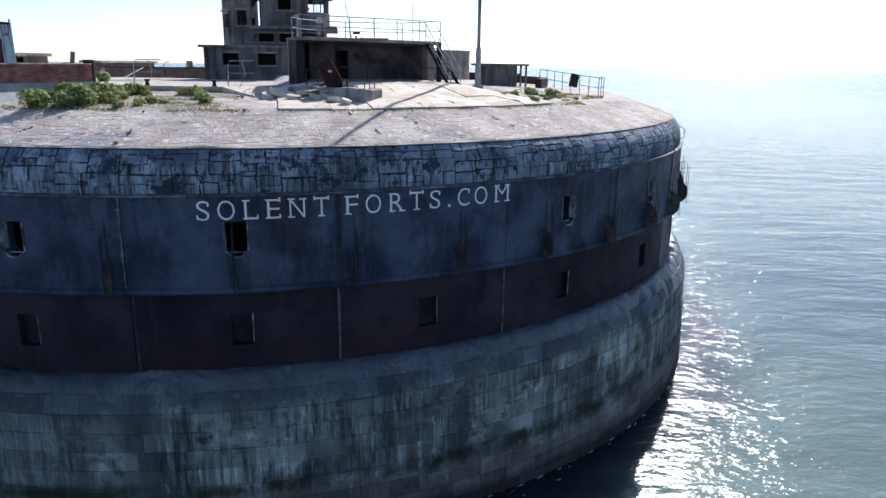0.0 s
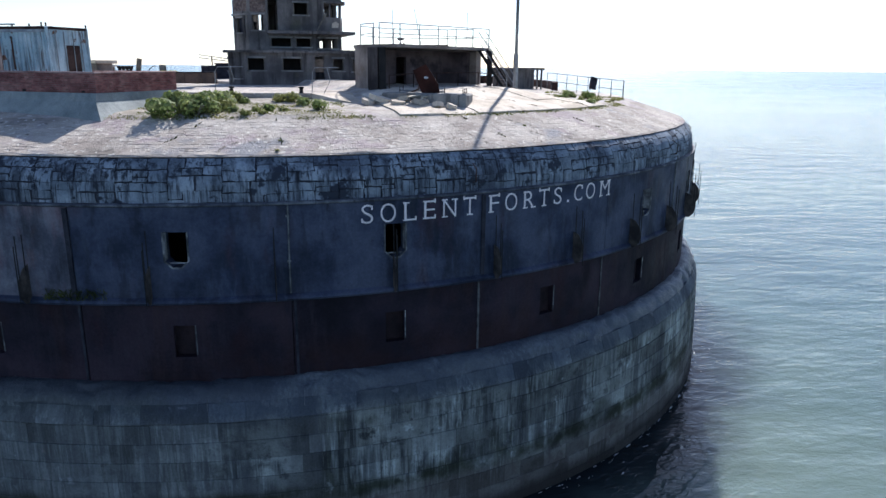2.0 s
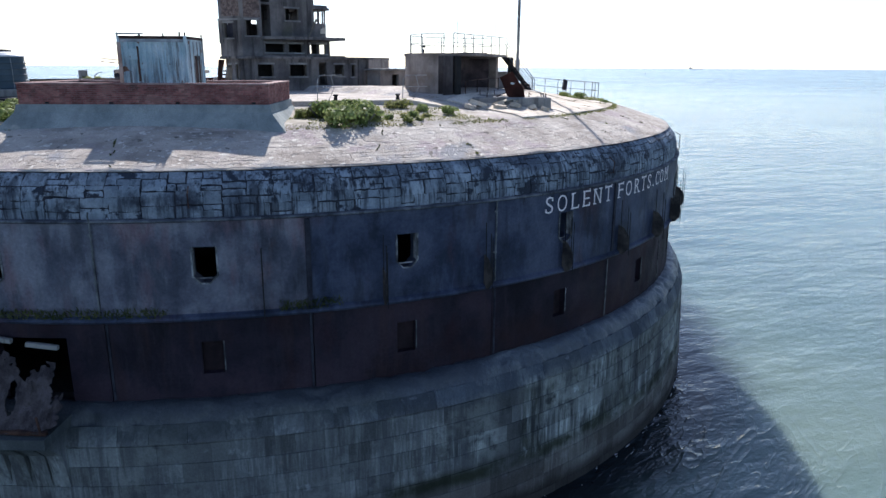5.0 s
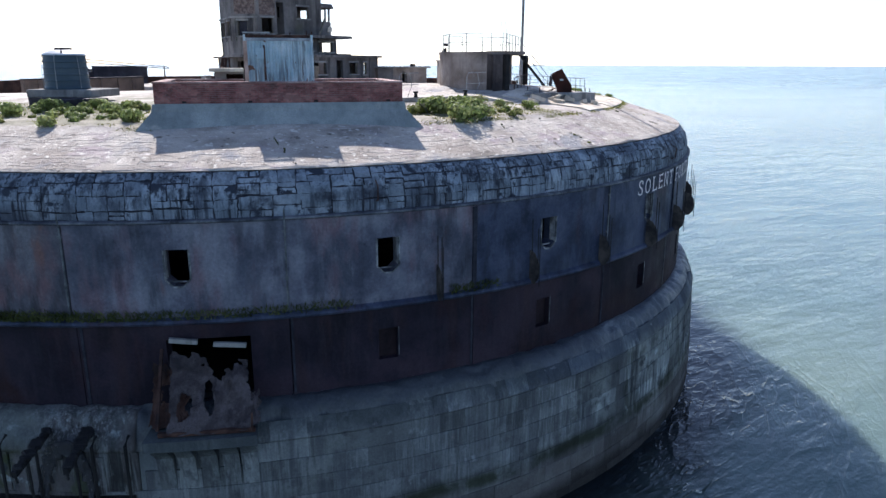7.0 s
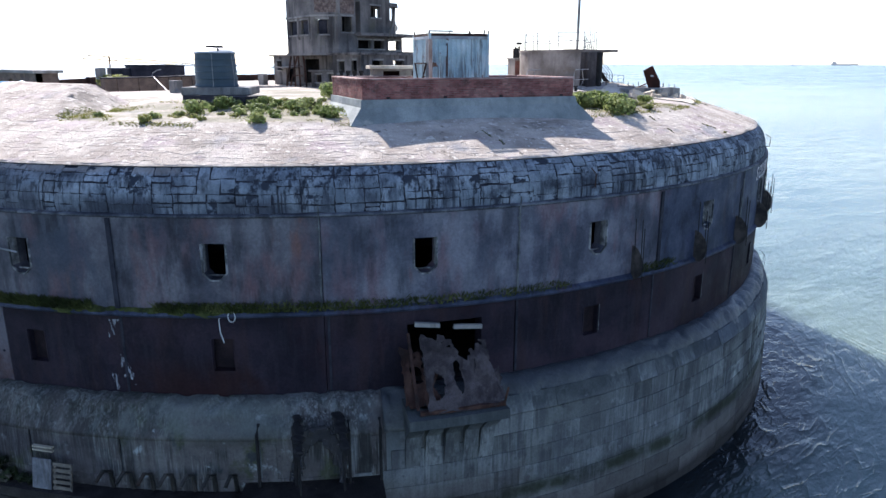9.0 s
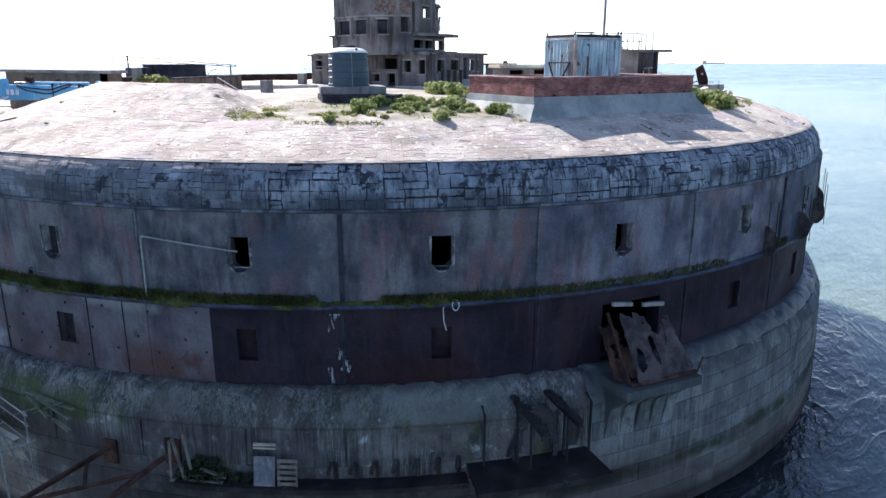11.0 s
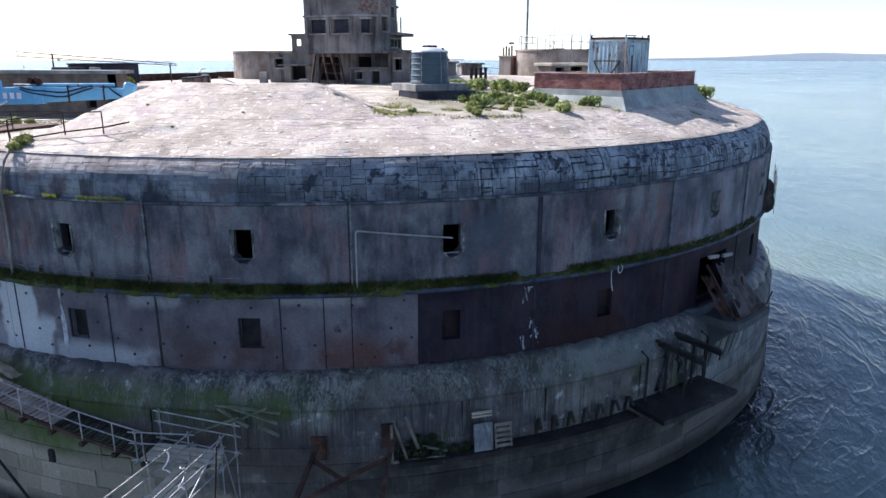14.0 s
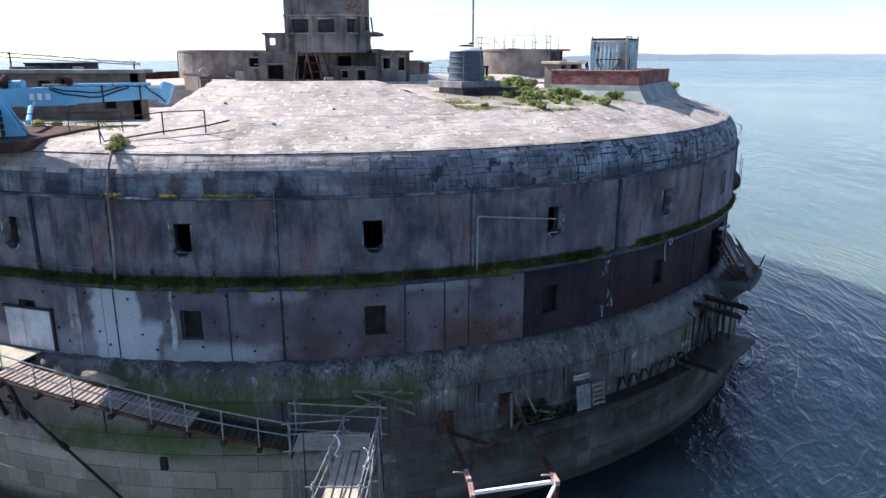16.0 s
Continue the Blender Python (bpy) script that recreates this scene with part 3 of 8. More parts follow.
# ---- sea ----
def sea():
    m = bpy.data.materials.new("green_grey_sea")
    m.use_nodes = True
    n, l = m.node_tree.nodes, m.node_tree.links
    b = n["Principled BSDF"]
    b.inputs["Roughness"].default_value, b.inputs["IOR"].default_value = 0.1, 1.33
    b.subsurface_method = "BURLEY"                       # cloudy water, which softens the edge of shade
    b.inputs["Subsurface Weight"].default_value, b.inputs["Subsurface Scale"].default_value = 1.0, 2.0
    b.inputs["Subsurface Radius"].default_value = (1.0, 1.0, 1.0)
    geo = n.new("ShaderNodeNewGeometry")

    def noise_(scale, squash, det=4.0, turn=0.0):
        mp = n.new("ShaderNodeMapping")
        mp.inputs["Scale"].default_value, mp.inputs["Rotation"].default_value = squash, (0, 0, radians(turn))
        l.new(geo.outputs["Position"], mp.inputs[0])
        t = n.new("ShaderNodeTexNoise")
        t.inputs["Scale"].default_value, t.inputs["Detail"].default_value = scale, det
        l.new(mp.outputs[0], t.inputs["Vector"])
        return t.outputs["Fac"]

    r = ramp(n, [(0.35, (0.048, 0.084, 0.088)), (0.5, (0.08, 0.128, 0.122)), (0.65, (0.122, 0.168, 0.146))])
    l.new(noise_(0.012, (1, 1.6, 1)), r.inputs[0])
    def math_(op, a, b, c=0.0):
        x = n.new("ShaderNodeMath")
        x.operation = op
        for src, q in ((a, 0), (b, 1), (c, 2)):
            if isinstance(src, float):
                x.inputs[q].default_value = src
            else:
                l.new(src, x.inputs[q])
        return x.outputs[0]

    def ridge(f, k, power):
        """Thin wavelet crests along the middle contour of a noise."""
        x = math_("SUBTRACT", 1.0, math_("MULTIPLY", math_("ABSOLUTE", math_("SUBTRACT", f, 0.5), 0.0), k))
        return math_("POWER", math_("MAXIMUM", x, 0.0), power)

    # wavelets thrown back by the round wall: noise drawn out along the round
    sep, comb = n.new("ShaderNodeSeparateXYZ"), n.new("ShaderNodeCombineXYZ")
    l.new(geo.outputs["Position"], sep.inputs[0])
    rad = math_("SQRT", math_("ADD", math_("MULTIPLY", sep.outputs[0], sep.outputs[0]), math_("MULTIPLY", sep.outputs[1], sep.outputs[1])), 0.0)
    l.new(rad, comb.inputs[0])
    az = math_("ARCTAN2", sep.outputs[0], math_("MULTIPLY", sep.outputs[1], -1.0))
    l.new(math_("MULTIPLY", az, 11.0), comb.inputs[1])
    foot, tint = n.new("ShaderNodeMapRange"), n.new("ShaderNodeMix")      # fort's shade on the water painted as a dark ring, all round
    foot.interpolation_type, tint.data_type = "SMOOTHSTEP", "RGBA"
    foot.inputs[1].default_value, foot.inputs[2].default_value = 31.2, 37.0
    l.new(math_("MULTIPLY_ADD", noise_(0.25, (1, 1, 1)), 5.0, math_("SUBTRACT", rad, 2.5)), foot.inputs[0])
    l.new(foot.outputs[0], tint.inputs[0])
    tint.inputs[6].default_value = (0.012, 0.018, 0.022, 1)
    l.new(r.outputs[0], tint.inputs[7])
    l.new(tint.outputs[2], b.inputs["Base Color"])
    height = math_("MULTIPLY", noise_(0.1, (1, 2.4, 1), 2.0, 40), 2.2)
    for f, k in ((noise_(0.55, (1, 2.2, 1), 3.0, 50), 0.7), (noise_(1.6, (1, 1.7, 1), 3.0, 20), 0.3), (noise_(4.2, (1, 1.5, 1), 3.0, 75), 0.13)):
        height = math_("MULTIPLY_ADD", f, k, height)
    near = n.new("ShaderNodeMapRange")
    near.inputs[1].default_value, near.inputs[2].default_value, near.inputs[3].default_value, near.inputs[4].default_value = 50.0, 72.0, 1.0, 0.0
    l.new(rad, near.inputs[0])
    lee = n.new("ShaderNodeMapRange")                    # strongest on the sheltered southern side
    lee.inputs[1].default_value, lee.inputs[2].default_value, lee.inputs[3].default_value, lee.inputs[4].default_value = 0.42, 0.75, 1.0, 0.0
    l.new(az, lee.inputs[0])
    patch = n.new("ShaderNodeMapRange")
    patch.inputs[1].default_value, patch.inputs[2].default_value = 0.3, 0.52
    l.new(noise_(0.09, (1, 1, 1), 2.0), patch.inputs[0])
    gate = math_("MULTIPLY", math_("MULTIPLY", near.outputs[0], lee.outputs[0]), patch.outputs[0])
    for scale, dist, k, amp in ((0.45, 0.7, 9.0, 0.34), (1.5, 0.4, 8.0, 0.12)):
        t = n.new("ShaderNodeTexNoise")
        t.inputs["Scale"].default_value, t.inputs["Detail"].default_value, t.inputs["Distortion"].default_value = scale, 2.0, dist
        l.new(comb.outputs[0], t.inputs["Vector"])
        height = math_("MULTIPLY_ADD", math_("MULTIPLY", ridge(t.outputs["Fac"], k, 2.0), gate), amp, height)
    for socket, v0, v1 in (("Roughness", 0.1, 0.2), ("Specular IOR Level", 0.5, 0.5)):      # wave slopes merge into a duller sheen far out
        far = n.new("ShaderNodeMapRange")
        far.interpolation_type = "SMOOTHSTEP"
        far.inputs[1].default_value, far.inputs[2].default_value, far.inputs[3].default_value, far.inputs[4].default_value = 60.0, 900.0, v0, v1
        l.new(rad, far.inputs[0])
        l.new(far.outputs[0], b.inputs[socket])
    bump = n.new("ShaderNodeBump")
    bump.inputs["Strength"].default_value, bump.inputs["Distance"].default_value = 1.0, 0.16
    l.new(height, bump.inputs["Height"])
    l.new(bump.outputs[0], b.inputs["Normal"])
    bm = bmesh.new()
    rings = [0.5] + [20 * 1.16 ** k for k in range(38)]
    rings = [r for r in rings if r < 4800] + [4970]
    lathe(bm, [(r, 0.0) for r in rings], n=144)
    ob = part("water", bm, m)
    return tagged(ob, "grey-green rippled sea round the fort", "sea", kind="structure")


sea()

# ---- the fort's round walls ----
upper_wall = thing("wall_upper", "blue-black painted iron upper gun deck wall with ports", "fort wall", kind="structure")
lower_wall = thing("wall_lower", "dark charred and rust-streaked iron lower gun deck wall", "fort wall", kind="structure")
base_wall = thing("wall_base", "weathered granite block sea wall of the fort", "sea wall", kind="structure")
cornice = thing("cornice", "flaking blue-grey rounded masonry cornice", "cornice", kind="structure")


def curved_plate(bm, r0, r1, a0, a1, z0, z1, k=None):
    """A thick plate bent to the round, from angle a0 to a1."""
    k = k or max(1, round(abs(a1 - a0) / 1.2))
    lathe(bm, [(r1, z0), (r1, z1), (r0, z1), (r0, z0)], a0, a1, k, closed=True)


def plate_with_port(r, a0, a1, z0, z1, hole, cut=True):
    """An armour plate with its port cut through (hole: a0, a1, z0, z1), or whole."""
    bm = bmesh.new()
    r0 = r - 0.7
    if not hole:
        curved_plate(bm, r0, r, a0, a1, z0, z1)
        return bm
    ha, hb, hz, hy = hole
    curved_plate(bm, r0, r, a0, ha, z0, z1)
    curved_plate(bm, r0, r, hb, a1, z0, z1)
    curved_plate(bm, r0, r, ha, hb, z0, hz)
    curved_plate(bm, r0, r, ha, hb, hy, z1)
    c = 0.27
    w = math.degrees(c / r)
    for s, e in ((ha, w), (hb, -w)) if cut else ():       # cut-off lower corners
        tri = [polar(q, x, z) for q in (r - 0.004, r0) for x, z in ((s, hz), (s + e, hz), (s, hz + c))]
        v = [bm.verts.new(p) for p in tri]
        for f in ((0, 1, 2), (3, 5, 4), (1, 4, 5, 2)):
            bm.faces.new([v[i] for i in f])
    bmesh.ops.recalc_face_normals(bm, faces=bm.faces)
    return bm


def port_frame(r, ha, hb, hz, hy, material, parent, label):
    """Thin raised edge round a port, with cut lower corners."""
    c = 0.27
    w = math.degrees(c / r)
    loop = [(ha, hy), (ha, hz + c), (ha + w, hz), (hb - w, hz), (hb, hz + c), (hb, hy)]
    bm = bmesh.new()
    for (p, z), (q, y) in zip(loop, loop[1:]):
        bar(bm, polar(r + 0.015, p, z), polar(r + 0.015, q, y), 0.07, 0.05)
    part("port_frame", bm, material, parent, label)
    for p, e in ((ha, 0.06), (hb, -0.06)):
        bm = bmesh.new()
        lathe(bm, [(r - 0.32, hz + c), (r - 0.02, hz + c), (r - 0.02, hy - 0.01), (r - 0.32, hy - 0.01)], p, p + e, 1, closed=True)
        part("port_reveal", bm, M_REVEAL, parent, "pale chipped port jamb")
    bm = bmesh.new()
    bar(bm, polar(r - 0.2, ha, hz + 0.14), polar(r - 0.2, hb, hz + 0.14), 0.05, 0.05)
    part("port_bar", bm, material, parent)


M_REVEAL = mat("pale_chipped_jamb", [(0.12, 0.12, 0.125), (0.26, 0.26, 0.265), (0.42, 0.42, 0.42)], 2.2, 0.8, bump=0.4)
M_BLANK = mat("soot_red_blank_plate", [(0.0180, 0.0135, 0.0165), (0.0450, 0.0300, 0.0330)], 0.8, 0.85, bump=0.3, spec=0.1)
M_FRAME = mat("chipped_pale_edge_paint", [(0.04, 0.044, 0.05), (0.1, 0.105, 0.11), (0.34, 0.34, 0.34)], 2.0, 0.7, bump=0.3)
bounds = [((BAYS[-1] - 360 + BAYS[0]) / 2)] + [(a + b) / 2 for a, b in zip(BAYS, BAYS[1:])] + [((BAYS[-1] + BAYS[0] + 360) / 2)]
NO_UPPER, NO_LOWER = (-65.1,), (-123.6,)
for i, c in enumerate(BAYS):
    a0, a1 = bounds[i] + 0.03, bounds[i + 1] - 0.03
    hu = None if c in NO_UPPER else (c - 0.83, c + 0.83, 11.5, 12.83)
    west = c < -126
    p = part("armour_plate", plate_with_port(R_UP, a0, a1, Z_LEDGE, Z_CORNICE, hu), M_PLATE_WEST if west else M_PLATE_MID if c < -100 else M_PLATE, upper_wall)
    if hu:
        port_frame(R_UP, *hu, M_FRAME, p, "chipped pale port edge")
    hl = (c - 0.8, c + 0.8, 7.97, 9.23)
    pale = c < -160
    if c in NO_LOWER:
        hl = (c - 1.3, c + 4.4, 6.75, 9.5)
    if c == -152.3:
        part("armour_plate", plate_with_port(R_LOW + 0.01, a0, -155.0, Z_SHOULDER - 0.15, Z_LEDGE, None, False), M_PALE_PLATE, lower_wall)
        a0 = -154.96
    p = part("armour_plate", plate_with_port(R_LOW, a0, a1, Z_SHOULDER - 0.15, Z_LEDGE, hl, False), M_PALE_PLATE if pale else M_CHAR, lower_wall)
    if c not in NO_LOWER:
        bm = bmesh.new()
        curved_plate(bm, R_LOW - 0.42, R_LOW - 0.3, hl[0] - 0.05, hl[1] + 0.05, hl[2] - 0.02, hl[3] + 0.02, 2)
        # in the western bays a black plate gives the port its darkness
        part("port_blank", bm, M_BLACK if pale else M_BLANK, p, "dark plate closing the port")
        bm = bmesh.new()
        for s in (hl[0], hl[1]):
            bar(bm, polar(R_LOW - 0.02, s, hl[2]), polar(R_LOW - 0.02, s, hl[3]), 0.06, 0.06)
        part("port_frame", bm, M_CHAR, p, "sooty port jambs")
        if -130 < c < -40:
            # light on the right-hand jamb, drawn as a pale bar
            part("port_jamb", bar(bmesh.new(), polar(R_LOW + 0.005, hl[1] + 0.02, hl[2] + 0.1), polar(R_LOW + 0.005, hl[1] + 0.02, hl[3]), 0.035, 0.04), M_FRAME, p, "chipped jamb edge, painted pale where lit")

# ledge at the foot of the upper wall, and the shoulder and core of the base
bm = bmesh.new()
lathe(bm, [(R_LOW - 0.2, 10.12), (R_UP + 0.1, 10.12), (R_UP + 0.16, 10.2), (R_UP + 0.12, 10.29), (R_UP - 0.05, 10.42), (R_LOW - 0.2, 10.42)], n=300, closed=True)
part("ledge", bm, M_PLATE, upper_wall, "dark iron string course")
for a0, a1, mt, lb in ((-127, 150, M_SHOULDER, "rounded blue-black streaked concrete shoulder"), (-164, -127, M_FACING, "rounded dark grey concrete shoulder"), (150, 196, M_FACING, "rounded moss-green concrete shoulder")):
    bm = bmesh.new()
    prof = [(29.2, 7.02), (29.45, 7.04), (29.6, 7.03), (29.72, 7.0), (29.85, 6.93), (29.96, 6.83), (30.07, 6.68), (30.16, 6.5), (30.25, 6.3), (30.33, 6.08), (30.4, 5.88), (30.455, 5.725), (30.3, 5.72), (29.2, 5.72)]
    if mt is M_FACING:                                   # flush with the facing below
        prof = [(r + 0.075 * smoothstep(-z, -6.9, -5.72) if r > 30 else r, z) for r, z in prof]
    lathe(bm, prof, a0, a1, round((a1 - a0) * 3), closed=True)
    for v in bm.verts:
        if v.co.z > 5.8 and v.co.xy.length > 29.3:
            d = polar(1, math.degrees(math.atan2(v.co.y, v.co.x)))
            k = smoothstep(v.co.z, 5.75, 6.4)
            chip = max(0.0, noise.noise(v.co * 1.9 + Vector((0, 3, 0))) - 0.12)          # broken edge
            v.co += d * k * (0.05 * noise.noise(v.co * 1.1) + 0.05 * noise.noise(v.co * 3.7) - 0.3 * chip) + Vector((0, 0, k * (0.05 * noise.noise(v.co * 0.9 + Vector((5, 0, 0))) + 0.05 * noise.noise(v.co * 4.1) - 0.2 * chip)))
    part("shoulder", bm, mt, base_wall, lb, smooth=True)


def base_r(z):
    return 30.44 + 0.26 * (1 - (1 - (5.8 - z) / 8.0) ** 2)


bm = bmesh.new()
lathe(bm, [(base_r(z) - 0.055, z) for z in (5.72, 4, 2, 0, -3)] + [(27.5, -3), (27.5, 5.72)], n=300, closed=True)
part("core", bm, M_JOINT, base_wall)
CORNICE_CURVE = [(29.42, 13.8), (29.43, 14.2), (29.38, 14.55), (29.27, 14.88), (29.08, 15.16), (28.82, 15.4)]
bm = bmesh.new()
lathe(bm, [(29.5, 13.72), (29.6, 13.74), (29.6, 13.83), (29.4, 13.85)] + [(r - 0.03, z) for r, z in CORNICE_CURVE[1:]] + [(28.3, 15.4), (28.3, 13.72)], n=300, closed=True)
part("cornice_body", bm, M_TAR, cornice)
bm = bmesh.new()
lathe(bm, [(29.5, 13.755), (29.61, 13.76), (29.625, 13.8), (29.61, 13.835), (29.45, 13.86)], n=300, closed=True)
part("moulding", bm, M_STRING, cornice, "thin painted moulding under the cornice")

# ---- roof and inner decks ----
bm = bmesh.new()
rs = [0.0, 6, 12, 16, 17.5, 18.5, 19.5, 19.8, 20.1, 20.6, 21.2, 22, 23, 24, 24.6, 25.1, 25.5, 26, 26.6, 27.2, 27.8, 28.4, 28.78]
cols = []


def roof_rough(r, a):
    if r > 25.4:
        return 0.035 * noise.noise(polar(r, a, 0) * 0.6)
    return 0.05 * noise.noise(polar(r, a, 0) * 0.5) if r > 16 else 0.0


NA = 720
for i in range(NA):
    a = 360 * i / NA
    col = []
    for r in rs[1:]:
        col.append(bm.verts.new(polar(r, a, roof_z(r, a) + roof_rough(r, a))))
    rl = 28.86 + 0.04 * noise.noise(polar(8, a, 5) * 2.0)
    col.append(bm.verts.new(polar(rl, a, 15.425)))
    col.append(bm.verts.new(polar(28.6, a, 15.3)))
    cols.append(col)
mid = bm.verts.new((0, 0, roof_z(0, 0)))
for c, d in zip(cols, cols[1:] + cols[:1]):
    bm.faces.new((mid, c[0], d[0]))
    for k in range(len(c) - 1):
        bm.faces.new((c[k], c[k + 1], d[k + 1], d[k]))
bmesh.ops.recalc_face_normals(bm, faces=bm.faces)
roof = tagged(part("roof", bm, M_ROOF), "pale weathered rubble-paved sloping fort roof", "roof", kind="structure")

# decks and walls added behind the ports, coloured dark to look like inside shade
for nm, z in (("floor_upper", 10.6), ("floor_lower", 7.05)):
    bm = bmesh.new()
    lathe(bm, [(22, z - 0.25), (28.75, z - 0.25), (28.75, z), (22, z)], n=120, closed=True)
    tagged(part(nm, bm, M_BLACK), "dark deck floor added behind the ports", "floor", kind="structure")
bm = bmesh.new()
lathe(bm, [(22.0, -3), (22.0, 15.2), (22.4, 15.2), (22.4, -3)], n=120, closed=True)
tagged(part("wall_inner", bm, M_TAR), "dark inner wall added behind the ports", "inner wall", kind="structure")
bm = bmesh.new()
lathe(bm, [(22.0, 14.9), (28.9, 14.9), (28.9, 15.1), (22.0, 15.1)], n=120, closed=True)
tagged(part("ceiling_upper", bm, M_TAR), "dark ceiling added behind the ports", "ceiling", kind="structure")


# ---- brick-faced walls ----
def brick_material(name="red_brickwork", k=1.0):
    m = bpy.data.materials.new(name)
    m.use_nodes = True
    n, l = m.node_tree.nodes, m.node_tree.links
    b = n["Principled BSDF"]
    tc = n.new("ShaderNodeTexCoord")
    sep, comb, add = n.new("ShaderNodeSeparateXYZ"), n.new("ShaderNodeCombineXYZ"), n.new("ShaderNodeMath")
    l.new(tc.outputs["Object"], sep.inputs[0])
    l.new(sep.outputs[0], add.inputs[0])
    l.new(sep.outputs[1], add.inputs[1])
    l.new(add.outputs[0], comb.inputs[0])
    l.new(sep.outputs[2], comb.inputs[1])
    t = n.new("ShaderNodeTexBrick")
    t.inputs["Scale"].default_value = 1.0
    t.inputs["Color1"].default_value, t.inputs["Color2"].default_value = (0.21 * k, 0.068 + 0.02 * (1 - k), 0.055 + 0.02 * (1 - k), 1), (0.29 * k, 0.11, 0.088, 1)
    t.inputs["Mortar"].default_value = (0.21, 0.16, 0.14, 1)
    t.inputs["Brick Width"].default_value, t.inputs["Row Height"].default_value = 0.23, 0.078
    t.inputs["Mortar Size"].default_value = 0.009
    l.new(comb.outputs[0], t.inputs["Vector"])
    no = n.new("ShaderNodeTexNoise")
    no.inputs["Scale"].default_value, no.inputs["Detail"].default_value = 1.4, 8
    l.new(tc.outputs["Object"], no.inputs["Vector"])
    r = ramp(n, [(0.35, (0.62, 0.62, 0.64)), (0.65, (1.12, 1.08, 1.05))])
    l.new(no.outputs["Fac"], r.inputs[0])
    x = n.new("ShaderNodeMix")
    x.data_type, x.blend_type = "RGBA", "MULTIPLY"
    x.inputs[0].default_value = 1.0
    l.new(t.outputs["Color"], x.inputs[6])
    l.new(r.outputs[0], x.inputs[7])
    l.new(x.outputs[2], b.inputs["Base Color"])
    b.inputs["Roughness"].default_value = 0.92
    bp = n.new("ShaderNodeBump")
    bp.inputs["Strength"].default_value, bp.inputs["Distance"].default_value = 0.6, 0.02
    bp.invert = True
    l.new(t.outputs["Fac"], bp.inputs["Height"])
    l.new(bp.outputs[0], b.inputs["Normal"])
    return m


M_BRICKWORK = brick_material()
M_BRICK_DARK = brick_material("sooty_brickwork", 0.48)


def wall_with_holes(bm, length, z0, z1, thick, holes=(), m=None):
    """A wall from x 0 to length, its face at y 0 and its back at y thick, with openings (x0, x1, z0, z1) right through."""
    xs = sorted({0.0, length, *[h[0] for h in holes], *[h[1] for h in holes]})
    zs = sorted({z0, z1, *[h[2] for h in holes], *[h[3] for h in holes]})
    got = {}

    def vert(i, j, y):
        if (i, j, y) not in got:
            v = Vector((xs[i], y, zs[j]))
            got[i, j, y] = bm.verts.new(m @ v if m is not None else v)
        return got[i, j, y]

    def solid(i, j):
        if not (0 <= i < len(xs) - 1 and 0 <= j < len(zs) - 1):
            return False
        cx, cz = (xs[i] + xs[i + 1]) / 2, (zs[j] + zs[j + 1]) / 2
        return not any(h[0] < cx < h[1] and h[2] < cz < h[3] for h in holes)

    for i in range(len(xs) - 1):
        for j in range(len(zs) - 1):
            if not solid(i, j):
                continue
            ring = [(i, j), (i + 1, j), (i + 1, j + 1), (i, j + 1)]
            bm.faces.new([vert(*c, 0.0) for c in ring])
            bm.faces.new([vert(*c, thick) for c in reversed(ring)])
            for k, (di, dj) in enumerate(((0, -1), (1, 0), (0, 1), (-1, 0))):
                if not solid(i + di, j + dj):
                    p, q = ring[k], ring[(k + 1) % 4]
                    bm.faces.new([vert(*q, 0.0), vert(*p, 0.0), vert(*p, thick), vert(*q, thick)])
    return bm


def along(p, q, z=0.0):
    """A frame at p with x towards q."""
    p, q = Vector((p[0], p[1], z)), Vector((q[0], q[1], z))
    d = q - p
    return Matrix.Translation(p) @ Matrix.Rotation(math.atan2(d.y, d.x), 4, "Z"), d.length


def railing(name, pts, h, label, group="", rad=0.03, mid=True, material=None, posts=None):
    """Posts at the points, with a top rail and a middle rail."""
    base = Vector(pts[0])
    t = thing(name, label, "railing", group, m=Matrix.Translation(base))
    up = Vector((0, 0, h))
    loc = [Vector(p) - base for p in pts]
    material = material or M_GALV
    for p in loc:
        part("post", tube(bmesh.new(), [p, p + up], rad, 6), material, t)
    part("top_rail", tube(bmesh.new(), [p + up for p in loc], rad * 0.9, 6), material, t)
    if mid:
        part("middle_rail", tube(bmesh.new(), [p + up * 0.52 for p in loc], rad * 0.8, 6), material, t)
    return t


# ---- brick enclosure with its splayed plinth ----
M_COPING = mat("worn_pink_coping", [(0.2, 0.11, 0.1), (0.29, 0.18, 0.165), (0.4, 0.29, 0.27)], 1.6, 0.9, bump=0.4)
M_PLINTH = mat("blue_grey_smooth_plaster", [(0.1936, 0.2200, 0.2200), (0.2640, 0.2948, 0.2904), (0.3344, 0.3608, 0.3520)], 0.5, 0.85, bump=0.25, stain=[((0.16, 0.185, 0.19), 0.6, 0.57), ((0.36, 0.36, 0.33), 0.8, 0.6)], streak=((0.13, 0.15, 0.155), 0.35, 0.5))
ENC = pose(-14.9, -19.8, 0, 0, 0, -26.4)
enc = thing("brick_enclosure", "low red brick enclosure on a splayed grey concrete plinth", "enclosure", m=ENC)
LX, LY, T = 9.8, 5.1, 0.34
enc_walls = []
for nm, b_ in (("front_wall", (0, LX, 0, T)), ("back_wall", (0, LX, LY - T, LY)), ("side_wall", (0, T, T, LY - T)), ("side_wall", (LX - T, LX, T, LY - T))):
    enc_walls.append(part(nm, boxes((*b_, 17.3, 18.22)), M_MORTAR, enc))
